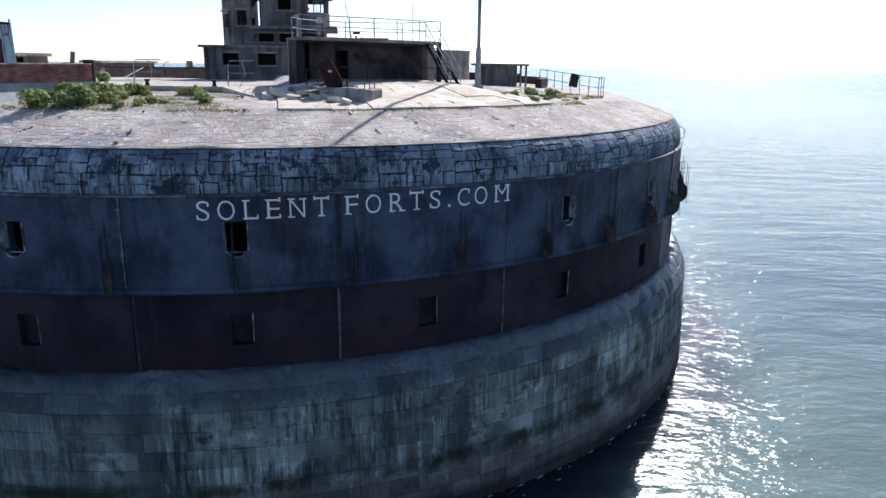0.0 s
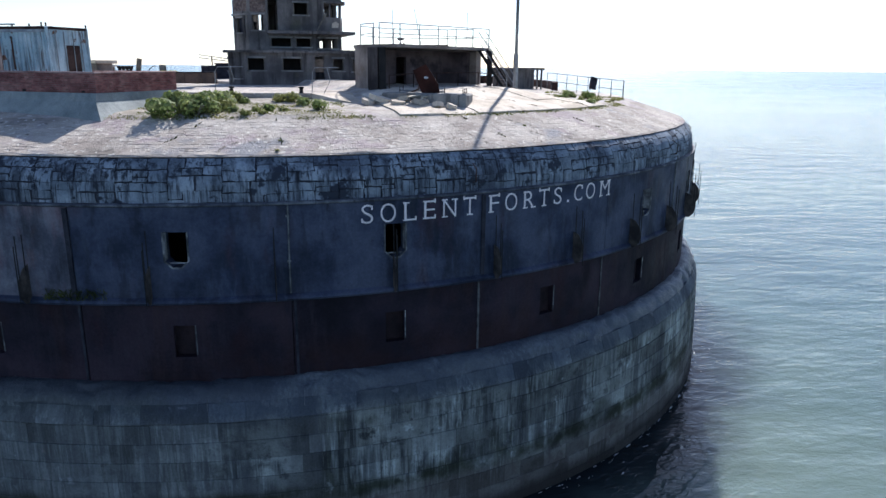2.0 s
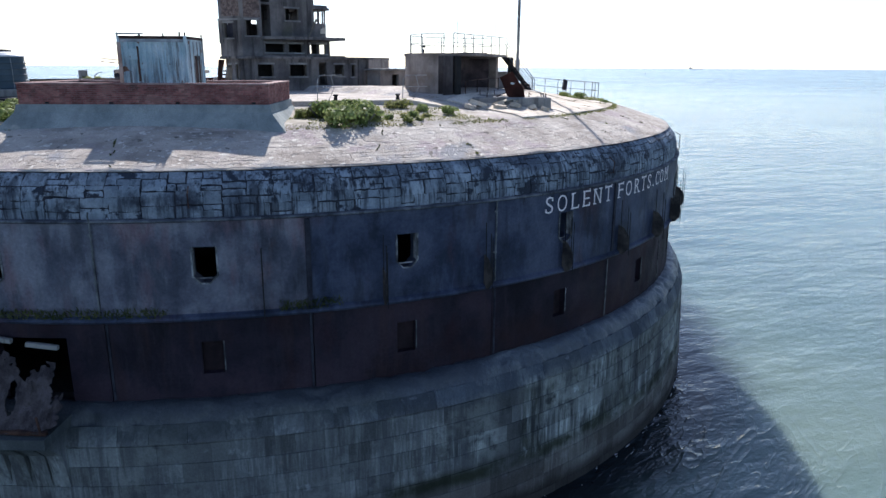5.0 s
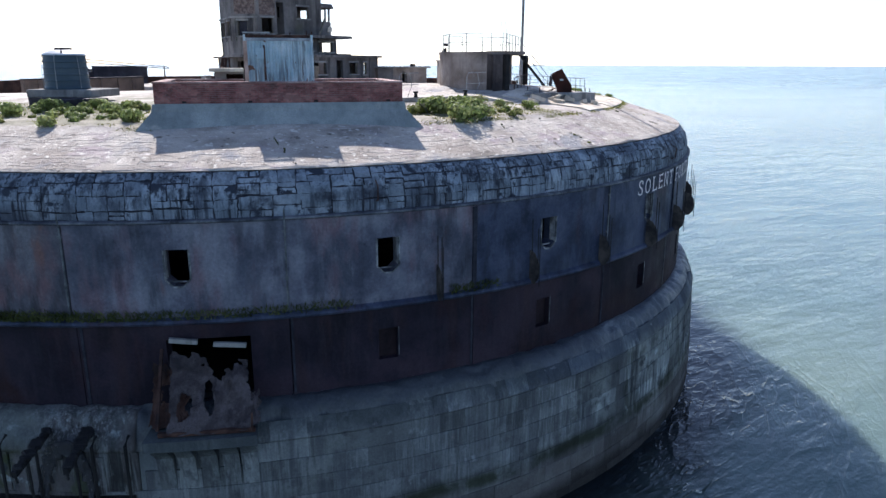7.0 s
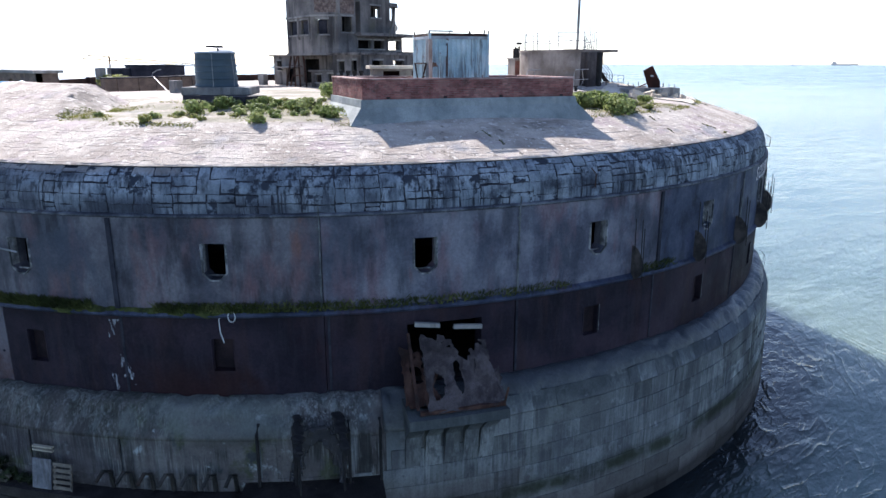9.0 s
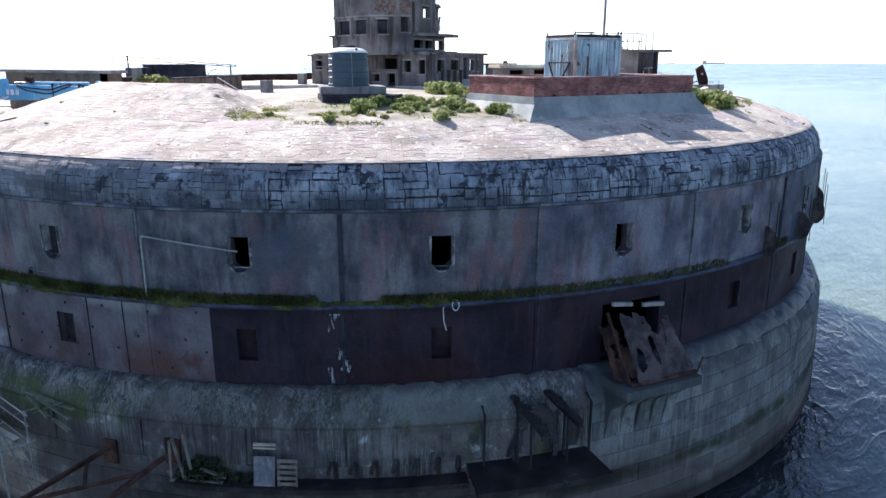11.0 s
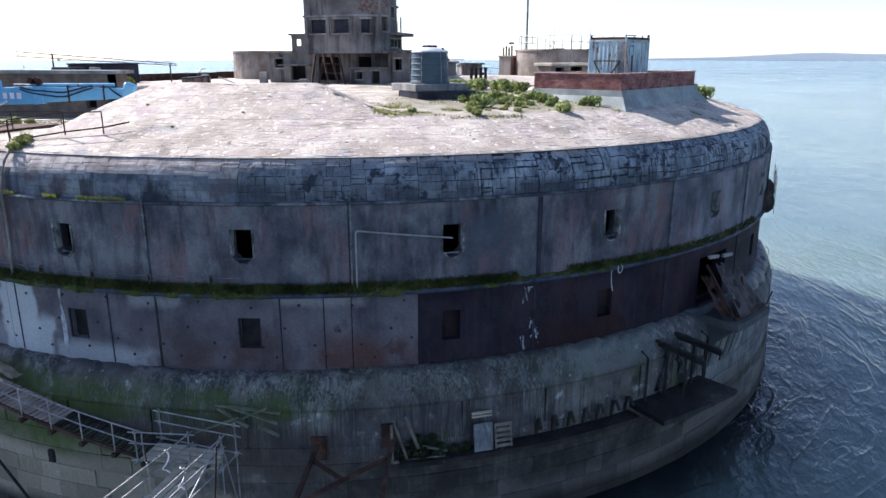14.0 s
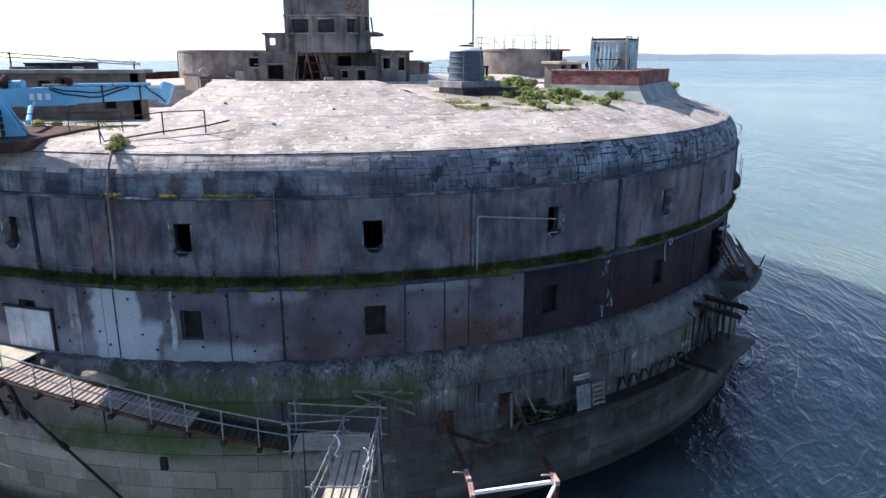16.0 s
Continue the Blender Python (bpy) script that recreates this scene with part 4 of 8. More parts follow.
for b_ in ((-0.04, LX + 0.04, -0.04, T + 0.04), (-0.04, LX + 0.04, LY - T - 0.04, LY + 0.04), (-0.04, T + 0.04, T + 0.04, LY - T - 0.04), (LX - T - 0.04, LX + 0.04, T + 0.04, LY - T - 0.04)):
    part("coping", boxes((*b_, 18.22, 18.29), bevel=0.015), M_COPING, enc, "thin worn brick coping")
part("slab", boxes((T, LX - T, T, LY - T, 16.9, 17.42)), M_CONC, enc)
for x in (1.1, 3.6, 6.2, 9.2):
    part("drain_hole", boxes((x - 0.08, x + 0.08, -0.03, 0.05, 17.47, 17.55)), M_BLACK, enc)
pl = bmesh.new()
lo = [(-0.75, -0.75), (LX + 0.75, -0.75), (LX + 0.75, LY + 0.1), (-0.75, LY + 0.1)]
md = [(-0.12, -0.22), (LX + 0.12, -0.22), (LX + 0.12, LY + 0.06), (-0.12, LY + 0.06)]
tp = [(-0.08, -0.1), (LX + 0.08, -0.1), (LX + 0.08, LY + 0.05), (-0.08, LY + 0.05)]
rings = [[pl.verts.new((x, y, z)) for x, y in ring] for ring, z in ((lo, 16.2), (lo, 16.42), (md, 17.15), (tp, 17.45))]
for a, b_ in zip(rings, rings[1:]):
    for i in range(4):
        pl.faces.new((a[i], a[(i + 1) % 4], b_[(i + 1) % 4], b_[i]))
pl.faces.new(rings[-1])
pl.faces.new(rings[0][::-1])
part("plinth", pl, M_PLINTH, enc, "splayed grey concrete plinth")


# ---- shipping container ----
def corrugated(bm, length, z0, z1, n, depth=0.05, m=None, thick=0.01):
    """A ribbed sheet from x 0 to length, ribs upright."""
    pts = []
    for i in range(n):
        x = length * i / n
        w = length / n
        pts += [(x, 0), (x + w * 0.35, 0), (x + w * 0.5, depth), (x + w * 0.85, depth)]
    pts.append((length, 0))
    for off in (0, thick):
        cols = [[bm.verts.new((x, y + off, z)) for z in (z0, z1)] for x, y in pts]
        for a, b_ in zip(cols, cols[1:]):
            bm.faces.new((a[0], b_[0], b_[1], a[1]))
    if m is not None:
        for v in bm.verts:
            v.co = m @ v.co
    return bm


def container():
    base = pose(-11.13, -19.98, 17.42, 0, 0, -28)
    c = thing("shipping_container", "small faded pale-blue rusted steel shipping container", "container", m=base)
    L, W, H = 2.83, 2.3, 2.72
    for x in (0, L - 0.1):
        for y in (0, W - 0.1):
            part("corner_post", boxes((x, x + 0.1, y, y + 0.1, 0, H), bevel=0.01), M_BLUE, c)
    for b_ in ((0.1, L - 0.1, 0, 0.08), (0.1, L - 0.1, W - 0.08, W), (0, 0.08, 0.1, W - 0.1), (L - 0.08, L, 0.1, W - 0.1)):
        part("top_rail", boxes((*b_, H - 0.12, H - 0.02)), M_RUST, c, "rusted top rail")
        part("bottom_rail", boxes((*b_, 0, 0.14)), M_BLUE, c)
    part("ribbed_side", corrugated(bmesh.new(), L - 0.2, 0.14, H - 0.12, 11, m=pose(0.1, 0.03, 0)), M_BLUE, c)
    part("ribbed_side", corrugated(bmesh.new(), L - 0.2, 0.14, H - 0.12, 11, m=pose(L - 0.1, W - 0.03, 0, 0, 0, 180)), M_BLUE, c)
    part("ribbed_end", corrugated(bmesh.new(), W - 0.2, 0.14, H - 0.12, 8, m=pose(0.03, W - 0.1, 0, 0, 0, -90)), M_BLUE, c)
    door = part("door_panel", boxes((L - 0.07, L - 0.03, 0.1, W - 0.1, 0.14, H - 0.12)), M_BLUE, c, "flat pale-blue door end, rusted through")
    part("hole", boxes((L - 0.035, L - 0.02, 1.0, 1.75, 0.5, 1.95)), M_RUST, door, "rusted-through brown patch")
    for y in (0.45, 0.9, 1.4, 1.85):
        part("lock_bar", tube(bmesh.new(), [(L, y, 0.2), (L, y, H - 0.2)], 0.02, 6), M_GALV, door)
    part("roof", boxes((0.08, L - 0.08, 0.08, W - 0.08, H - 0.06, H)), M_RUST, c)
    for x, y, dz in ((0.02, 0.05, 0.12), (0.95, 0.02, 0.12), (1.9, 0.03, 0.1), (L - 0.25, 0.02, 0.16), (L - 0.04, 0.05, 0.14), (0.05, W - 0.1, 0.12), (L - 0.05, W - 0.05, 0.14)):
        part("roof_lug", boxes((x - 0.025, x + 0.025, y - 0.025, y + 0.025, H - 0.04, H + dz)), M_RUST, c)
    for b_ in ((0.1, L - 0.1, -0.008, 0.06), (0.1, L - 0.1, W - 0.06, W + 0.008), (-0.008, 0.06, 0.1, W - 0.1)):
        part("fascia", boxes((*b_, H - 0.24, H - 0.13)), M_WHITED, c, "pale strip under the top rail")
    part("corner_rust", boxes((-0.012, 0.14, -0.012, 0.03, 0.1, H - 0.25)), M_CAP, c, "flaking rusted corner post")
    part("corner_rust", boxes((-0.012, 0.03, 0.03, 0.42, 0.1, H - 0.25)), M_DOORSHEET, c, "grey patched corner sheet")
    part("upper_rail", boxes((0.0, 1.1, -0.03, 0.05, H + 0.05, H + 0.11)), M_GALV, c, "loose galvanised roof rail")
    part("access_panel", boxes((0.45, 0.8, -0.02, 0.03, 1.75, 2.2)), M_BLUE, c, "faded blue hatch")
    part("rust_streak", boxes((0.78, 0.86, -0.012, 0.02, 0.9, 2.3)), M_RUST, c, "long rusted seam")
    fr = bmesh.new()
    for p, q in (((0.0, 0.3, 1.45), (0.0, 1.9, 1.45)), ((0.0, 0.3, 1.45), (-0.02, 0.9, 0.6)), ((0, 1.9, 1.45), (-0.02, 1.3, 0.5))):
        bar(fr, (p[0] - 0.04, p[1], p[2]), (q[0] - 0.04, q[1], q[2]), 0.055, 0.055)
    part("wall_bracket", fr, M_RUST, c, "bent steel bracket")
    return c


container()


# ---- water tank on its two-step plinth ----
def tank():
    pl = thing("tank_plinth", "two-step grey concrete plinth of the water tank", "plinth", m=pose(-17.25, -9.83, 0, 0, 0, -45))
    part("step", boxes((-0.04, 3.1, -0.04, 2.6, 17.4, 17.76), bevel=0.03), M_CONC, pl)
    # footing coloured dark to stand for its shadow side
    part("footing", prism(bmesh.new(), [(-17.27, -9.9), (-16.27, -13.17), (-14.5, -12.6), (-14.6, -9.0), (-16.2, -8.6)], 16.3, 17.4, m=pose(-17.25, -9.83, 0, 0, 0, -45).inverted()), M_TAR, pl, "footing darkened for its shaded side")
    t = thing("water_tank", "dark blue ribbed plastic water tank with pale lid", "water tank", m=pose(-15.55, -10.1, 17.765))
    bm = bmesh.new()
    prof = [(0.0, 0.0), (1.0, 0.0), (1.02, 0.05)]
    for k in range(5):
        z = 0.1 + k * 0.29
        prof += [(1.0 - 0.008 * k, z), (0.995 - 0.008 * k, z + 0.03), (0.972 - 0.01 * k, z + 0.05), (0.968 - 0.012 * k, z + 0.24), (0.985 - 0.01 * k, z + 0.26)]
    prof += [(0.95, 1.56)]
    lathe(bm, prof, n=48)
    part("shell", bm, M_TANK, t)
    bm = bmesh.new()
    lathe(bm, [(0.955, 1.56), (0.92, 1.63), (0.72, 1.74), (0.45, 1.8), (0.42, 1.8), (0.0, 1.8)], n=48)
    dome = part("dome", bm, M_TANKTOP, t, "pale dusty dome")
    bm = bmesh.new()
    lathe(bm, [(0.0, 1.92), (0.36, 1.9), (0.4, 1.86), (0.4, 1.79), (0, 1.79)], n=24)
    part("cap", bm, M_BLACK, dome, "black screw cap")
    for a in (60, 250):
        part("lug", boxes((-0.05, 0.05, -0.04, 0.04, 1.6, 1.78), bevel=0.01), M_BLACK, dome, m=pose(*polar(0.82, a), 0, 0, a))
    for a in (170, 230, 290):
        part("tie_rope", tube(bmesh.new(), [polar(1.02, a, 0.02), polar(1.01, a, 0.9), polar(0.94, a, 1.6)], 0.012, 5), M_GALV, t)


tank()

# ---- roof terrace before the tower ----
bm = bmesh.new()
prism(bm, [(-3.5, -19.0), (2.4, -19.8), (4.2, -18.0), (4.6, -11.0), (5.6, -4), (-3.8, -4), (-4.2, -12)], 16.6, 17.3)
tagged(part("terrace", bm, M_ROOF), "pale concrete roof terrace with a straight kerb", "terrace", kind="structure")
bm = bmesh.new()
a_, b_, c_, d_ = Vector((2.4, -19.8, 17.3)), Vector((4.2, -18.0, 17.3)), Vector((6.9, -20.6, 16.75)), Vector((5.4, -21.6, 16.7))
vs = [bm.verts.new(p) for p in (a_, b_, c_, d_)] + [bm.verts.new((p.x, p.y, 16.3)) for p in (a_, b_, c_, d_)]
for f in ((0, 1, 2, 3), (4, 7, 6, 5), (0, 3, 7, 4), (3, 2, 6, 7), (2, 1, 5, 6), (1, 0, 4, 5)):
    bm.faces.new([vs[i] for i in f])
bmesh.ops.recalc_face_normals(bm, faces=bm.faces)
tagged(part("ramp", bm, M_SLAB), "pale concrete ramp beside the gun house", "ramp", kind="structure")


# ---- gun house: half-round concrete drum, open in front ----
def gun_house(name, c, r, a0, a1, z0, z1, label, opened=True):
    """Drum wall from angle a0 to a1 about c, flat roof slab; the rest is the open front."""
    g = thing(name, label, "gun house", m=Matrix.Translation((*c, 0)))
    bm = bmesh.new()
    lathe(bm, [(r - 0.45, z0), (r, z0), (r, z1), (r - 0.45, z1)], a0, a1, 40, closed=True)
    part("drum_wall", bm, M_GUN, g)
    arc = [polar(r + 0.06, a0 + (a1 - a0) * i / 36) for i in range(37)]
    if opened:
        p, q = arc[0], arc[-1]
        out = (p + q) / 2
        d = Vector((q.y - p.y, p.x - q.x, 0)).normalized()
        mid_ = polar(1, (a0 + a1) / 2)
        if d.dot(mid_) > 0:
            d = -d
        arc = [p + d * 0.6] + arc + [q + d * 1.9]
    bm = bmesh.new()
    prism(bm, [(v.x, v.y) for v in arc], z1, z1 + 0.15)
    part("roof_slab", bm, M_GUN, g, "thin flat concrete roof slab")
    return g


M_GUN = mat("tan_stained_concrete", [(0.15, 0.127, 0.112), (0.235, 0.203, 0.182), (0.32, 0.283, 0.255)], 0.6, 0.9, bump=0.3,
            streak=((0.1, 0.085, 0.076), 0.4, 0.5), stain=((0.19, 0.15, 0.125), 0.5, 0.58))
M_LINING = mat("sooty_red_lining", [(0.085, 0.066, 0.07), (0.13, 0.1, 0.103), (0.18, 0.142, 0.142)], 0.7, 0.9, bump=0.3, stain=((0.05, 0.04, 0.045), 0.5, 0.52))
# darker copy of the gun house concrete for its shaded front
M_GUN_SHADED = mat("shaded_front_concrete", [(0.035, 0.03, 0.031), (0.065, 0.056, 0.056), (0.1, 0.088, 0.086)], 0.7, 0.9, bump=0.3, streak=((0.02, 0.018, 0.018), 0.6, 0.4))
GC, GR = (9.0, -15.5), 4.25
gun = gun_house("gun_house", GC, GR, 38, 214, 16.8, 19.52, "half-round tan concrete gun house with a dark open front")
bm = bmesh.new()
j1, j2 = polar(GR, 214), polar(GR, 38)
m_, ln = along(j1, j2)
wall_with_holes(bm, ln, 16.8, 19.52, 0.35, [(0.55, ln - 0.2, 17.0, 19.42)], m=m_)
part("front_frame", bm, M_GUN_SHADED, gun, "dark concrete portal frame")
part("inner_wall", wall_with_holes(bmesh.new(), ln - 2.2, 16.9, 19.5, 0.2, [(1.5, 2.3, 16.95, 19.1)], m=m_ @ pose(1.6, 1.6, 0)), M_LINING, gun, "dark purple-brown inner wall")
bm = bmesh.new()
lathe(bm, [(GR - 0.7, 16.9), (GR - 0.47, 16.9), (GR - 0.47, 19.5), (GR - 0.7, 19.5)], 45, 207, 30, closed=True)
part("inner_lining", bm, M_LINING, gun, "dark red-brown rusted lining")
w1, w2 = j1 + Vector((-0.1, -0.1, 0)), j1 + Vector((0.35, -0.45, 0))
m_w, lw = along(w1, w2)
bm = bmesh.new()
box(bm, 0, lw, -0.2, 0.2, 16.6, 19.52, m=m_w)
part("wing_wall", bm, M_GUN_SHADED, gun)
part("roof_hatch", boxes((-0.6, 0.9, 0.2, 1.2, 19.67, 19.76)), M_RUST, gun)
d_ = (polar(1, -54)).normalized()
part("post", boxes((-0.13, 0.13, -0.13, 0.13, 16.9, 19.52)), M_BLACK, gun, "dark steel corner post", m=Matrix.Translation(j2 + d_ * 1.0 + Vector((-0.3, -0.2, 0))))
fr_ = [Vector((*GC, 0)) + j1.lerp(j2, k / 5) + d_ * 1.3 for k in range(6)]
part("porch_post", boxes((-0.16, 0.16, -0.16, 0.16, 17.0, 19.52), bevel=0.02), M_BLACK, gun, "dark steel porch post", m=Matrix.Translation(j1 + d_ * 0.8))
part("porch_brace", bar(bmesh.new(), j1 + d_ * 0.1 + Vector((0, 0, 19.1)), j1 + d_ * 1.0 + Vector((0.1, 0, 17.2)), 0.14, 0.14), M_BLACK, gun, "dark slanting brace")
railing("front_railing", [(p.x, p.y, roof_z(p.xy.length, math.degrees(math.atan2(p.y, p.x))) + 0.02) for p in fr_], 0.7, "low dark tube rail before the gun house front", rad=0.028, mid=False, material=M_RUST)
rail_pts = [(*(Vector((*GC, 0)) + polar(GR - 0.25, a)).to_2d(), 19.67) for a in range(212, 30, -24)]
railing("roof_railing", rail_pts, 1.05, "thin galvanised tube railing on the gun house roof", rad=0.03)
front = [(Vector((*GC, 19.67)) + j1.lerp(j2, k / 6) + Vector((0.35, -0.45, 0))) for k in range(0, 7)]
railing("roof_railing", [tuple(p) for p in front], 1.05, "thin galvanised tube railing along the gun house front", rad=0.03)
for p, tip in (((6.6, -17.4), (0, 0, 1.75)), ((8.2, -16.6), (-0.35, 0.1, 1.85)), ((11.2, -14.2), (0, 0, 1.9))):
    t = thing("whip_aerial", "thin upright whip aerial on the gun house roof", "aerial", "roof aerials", m=pose(*p, 19.67))
    part("rod", tube(bmesh.new(), [(0, 0, 0), tip], 0.018, 5), M_GALV, t)


def stairs(name, top, foot, width, n, label):
    """A straight flight with two stringers, n treads and handrails."""
    top, foot = Vector(top), Vector(foot)
    t = thing(name, label, "stairs", m=Matrix.Translation(foot))
    d = top - foot
    side = Vector((d.y, -d.x, 0)).normalized() * width / 2
    for s in (side, -side):
        part("stringer", bar(bmesh.new(), s, d + s, 0.05, 0.17), M_BLACK, t)
        h = Vector((0, 0, 0.95))
        part("handrail", tube(bmesh.new(), [s + h * 0.1, s + h, d + s + h], 0.025, 6), M_GALV, t)
        part("knee_rail", tube(bmesh.new(), [s + h * 0.5, d + s + h * 0.5], 0.02, 6), M_GALV, t)
    for k in range(n):
        p = d * ((k + 0.5) / n)
        part("tread", bar(bmesh.new(), p - side, p + side, 0.22, 0.04), M_RUST, t)
    return t


stairs("steel_stairs", (12.2, -13.7, 19.6), (13.55, -15.2, 17.2), 0.75, 12, "dark steel stair flight to the gun house roof")

# flagpole
fp = thing("flagpole", "tall grey-green tapered steel flagpole", "flagpole", m=pose(14.93, -11.4, 17.0))
mast_ = part("lower_mast", tube(bmesh.new(), [(0, 0, 0), (0, 0, 2.4)], 0.16, 12), M_GALV, fp)
part("upper_mast", tube(bmesh.new(), [(0, 0, 2.4), (0, 0, 13)], 0.1, 12), M_CONC, fp)
part("base_plate", boxes((-0.3, 0.3, -0.3, 0.3, 0.05, 0.3), bevel=0.02), M_CONC, mast_)

# low concrete walls, rusted plate and debris on the glacis
for a_, b_, w, z0, z1 in (((5.9, -20.3), (9.25, -21.95), 0.9, 16.2, 17.4), ((6.4, -19.2), (8.8, -20.3), 0.4, 16.4, 17.45), ((9.3, -22.3), (9.9, -20.8), 0.45, 16.2, 17.36)):
    m_, ln = along(a_, b_)
    ob = thing("concrete_block", "broken low grey concrete wall on the glacis", "concrete wall", "broken low walls", m=m_)
    bm = box(bmesh.new(), 0, ln, -w / 2, w / 2, z0, z1, bevel=0.05)
    bmesh.ops.subdivide_edges(bm, edges=[e for e in bm.edges if e.calc_length() > 0.5], cuts=6, use_grid_fill=True)
    for v in bm.verts:
        v.co += Vector((0.05, 0.05, 0.07)) * noise.noise(v.co * 1.7 + Vector(a_).to_3d())
    part("block", bm, M_CONC, ob)
    for k in range(3):
        part("iron_stub", tube(bmesh.new(), [(ln * (0.2 + 0.3 * k), 0, z1 - 0.1), (ln * (0.2 + 0.3 * k), 0.03, z1 + 0.25)], 0.025, 5), M_RUST, ob)
rnd = random.Random(33)
for k, (x, y, w, d, rx, ry, rz) in enumerate(((5.7, -21.3, 1.3, 0.8, 10, 14, 20), (6.6, -21.6, 1.0, 0.7, -14, 9, 70), (7.3, -22.2, 0.8, 0.6, 18, -12, 140), (6.3, -22.3, 0.9, 0.55, 8, 6, -15),
                                             (8.1, -22.6, 0.7, 0.5, -20, 10, 40), (5.0, -21.6, 0.8, 0.6, 6, -10, 95), (8.7, -22.9, 0.55, 0.4, 12, 18, 10), (7.6, -21.9, 0.5, 0.4, 30, 4, 60))):
    t = thing("broken_slab", "broken tilted piece of pale concrete among the rubble", "rubble", "broken slabs", m=pose(x, y, roof_z(math.hypot(x, y), math.degrees(math.atan2(y, x))) + 0.16, rx, ry, rz))
    ring = [(w * 0.5 * math.cos(q) * rnd.uniform(0.75, 1.15), d * 0.5 * math.sin(q) * rnd.uniform(0.75, 1.15)) for q in (0.3, 1.2, 2.0, 2.9, 3.9, 4.8, 5.6)]
    part("slab", prism(bmesh.new(), ring, -0.16, 0.06), M_SLAB, t)
pt = thing("rusted_plate", "upright torn dark rusted iron plate", "iron plate", m=pose(7.95, -21.3, 17.38, 0, 0, -27))
plate_m = Matrix(((1, 0, 0.06, 0), (0, 0, -1, 0), (0, 1, 0, 0), (0, 0, 0, 1)))
part("plate", prism(bmesh.new(), [(-0.42, 0), (0.47, 0.02), (0.42, 0.4), (-0.22, 1.34), (-0.88, 1.04)], -0.015, 0.015, m=plate_m), M_RED, pt)
part("slot", prism(bmesh.new(), [(-0.33, 0.7), (-0.16, 0.66), (-0.08, 0.74), (-0.26, 0.79)], 0.017, 0.024, m=plate_m), M_TANKTOP, pt, "pale scuffed mark")
part("prop", bar(bmesh.new(), (-1.1, 0.3, 0.0), (-0.1, 0.1, 0.4), 0.12, 0.05), M_RUST, pt)
for x, y, rz, w in ((6.8, -21.9, 20, 1.4), (5.6, -20.3, -30, 0.9), (7.6, -22.0, 60, 0.8)):
    t = thing("loose_board", "loose weathered board lying on rubble", "board", "loose boards", m=pose(x, y, 17.1, 8, -6, rz))
    part("board", boxes((0, w, 0, 0.25, 0.08, 0.13), bevel=0.01), M_PALE_WOOD, t)
# bent handrail hoops on the terrace
for x, y, rz in ((2.42, -18.9, -10), (-2.2, -18.8, 0)):
    t = thing("rail_hoop", "bent galvanised rail hoop", "handrail", "rail hoops", m=pose(x, y, 17.3, 0, 0, rz))
    part("hoop", tube(bmesh.new(), [(0, 0, 0), (0.04, 0, 1.0), (0.16, 0, 1.2), (1.35, 0.05, 1.22)], 0.025, 6), M_GALV, t)
    part("lower_bar", tube(bmesh.new(), [(0.05, 0, 0.62), (1.35, 0.05, 0.64)], 0.02, 6), M_GALV, t)
    part("leg", tube(bmesh.new(), [(0.75, 0.03, 1.2), (0.9, 0.03, 0.6), (0.6, 0.03, 0.0)], 0.022, 6), M_GALV, t)
for x, y in ((-1.4, -19.2), (1.9, -19.4)):
    t = thing("bollard", "short black iron bollard on the terrace kerb", "bollard", "kerb bollards", m=pose(x, y, 17.3))
    bm = bmesh.new()
    lathe(bm, [(0, 0), (0.13, 0), (0.1, 0.05), (0.08, 0.2), (0.14, 0.24), (0.12, 0.3), (0, 0.31)], n=10)
    part("post", bm, M_BLACK, t)

# railing along the eastern edge, with a dark board on it
east = [Vector((22.6, -10.4, 0)), Vector((22.3, -11.1, 0))] + [Vector((22.0, -11.8, 0)).lerp(Vector((19.6, -3.6, 0)), k / 7) for k in range(8)]
railing("edge_railing", [(p.x, p.y, roof_z(p.length, math.degrees(math.atan2(p.y, p.x))) - 0.05) for p in east], 1.2, "thin galvanised railing on the eastern roof edge", rad=0.026, material=M_CONC)
t = thing("sign_board", "tilted dark weathered board by the railing", "sign board", m=pose(20.95, -9.1, 17.1, 0, 10, 20))
part("board", boxes((-0.3, 0.3, -0.03, 0.03, 0.1, 0.9), bevel=0.01), M_TAR, t)
part("leg", boxes((-0.25, -0.2, -0.06, -0.03, 0, 0.5)), M_RUST, t)
t = thing("edge_shelter", "low flat-roofed dark shelter near the eastern edge", "shelter", m=pose(17.6, -5.2, 17.0, 0, 0, 25))
part("roof", boxes((-2.6, 0.5, -1.2, 1.2, 1.4, 1.55)), M_TOWER, t)
part("wall", boxes((-2.4, -0.3, -1.0, 1.0, 0, 1.4)), M_TOWER, t)
for x in (-0.1, 0.3):
    part("post", boxes((x, x + 0.1, -1.1, -1.0, 0, 1.4)), M_TOWER, t)

# chimney stack with pipes, and small huts near the gun house
ch = thing("chimney_stack", "tan brick chimney stack with black iron flues", "chimney", m=pose(7.95, -10.7, 17.0, 0, 0, 242))
stack = part("stack", boxes((-0.6, 0.6, -0.38, 0.38, 0, 2.1), bevel=0.02), M_GUN, ch)
part("red_side", boxes((0.603, 0.62, -0.37, 0.37, 0.02, 2.0)), M_BRICKWORK, stack, "bare red brick side")
part("cap", boxes((-0.66, 0.66, -0.44, 0.44, 2.1, 2.2)), M_CONC, stack)
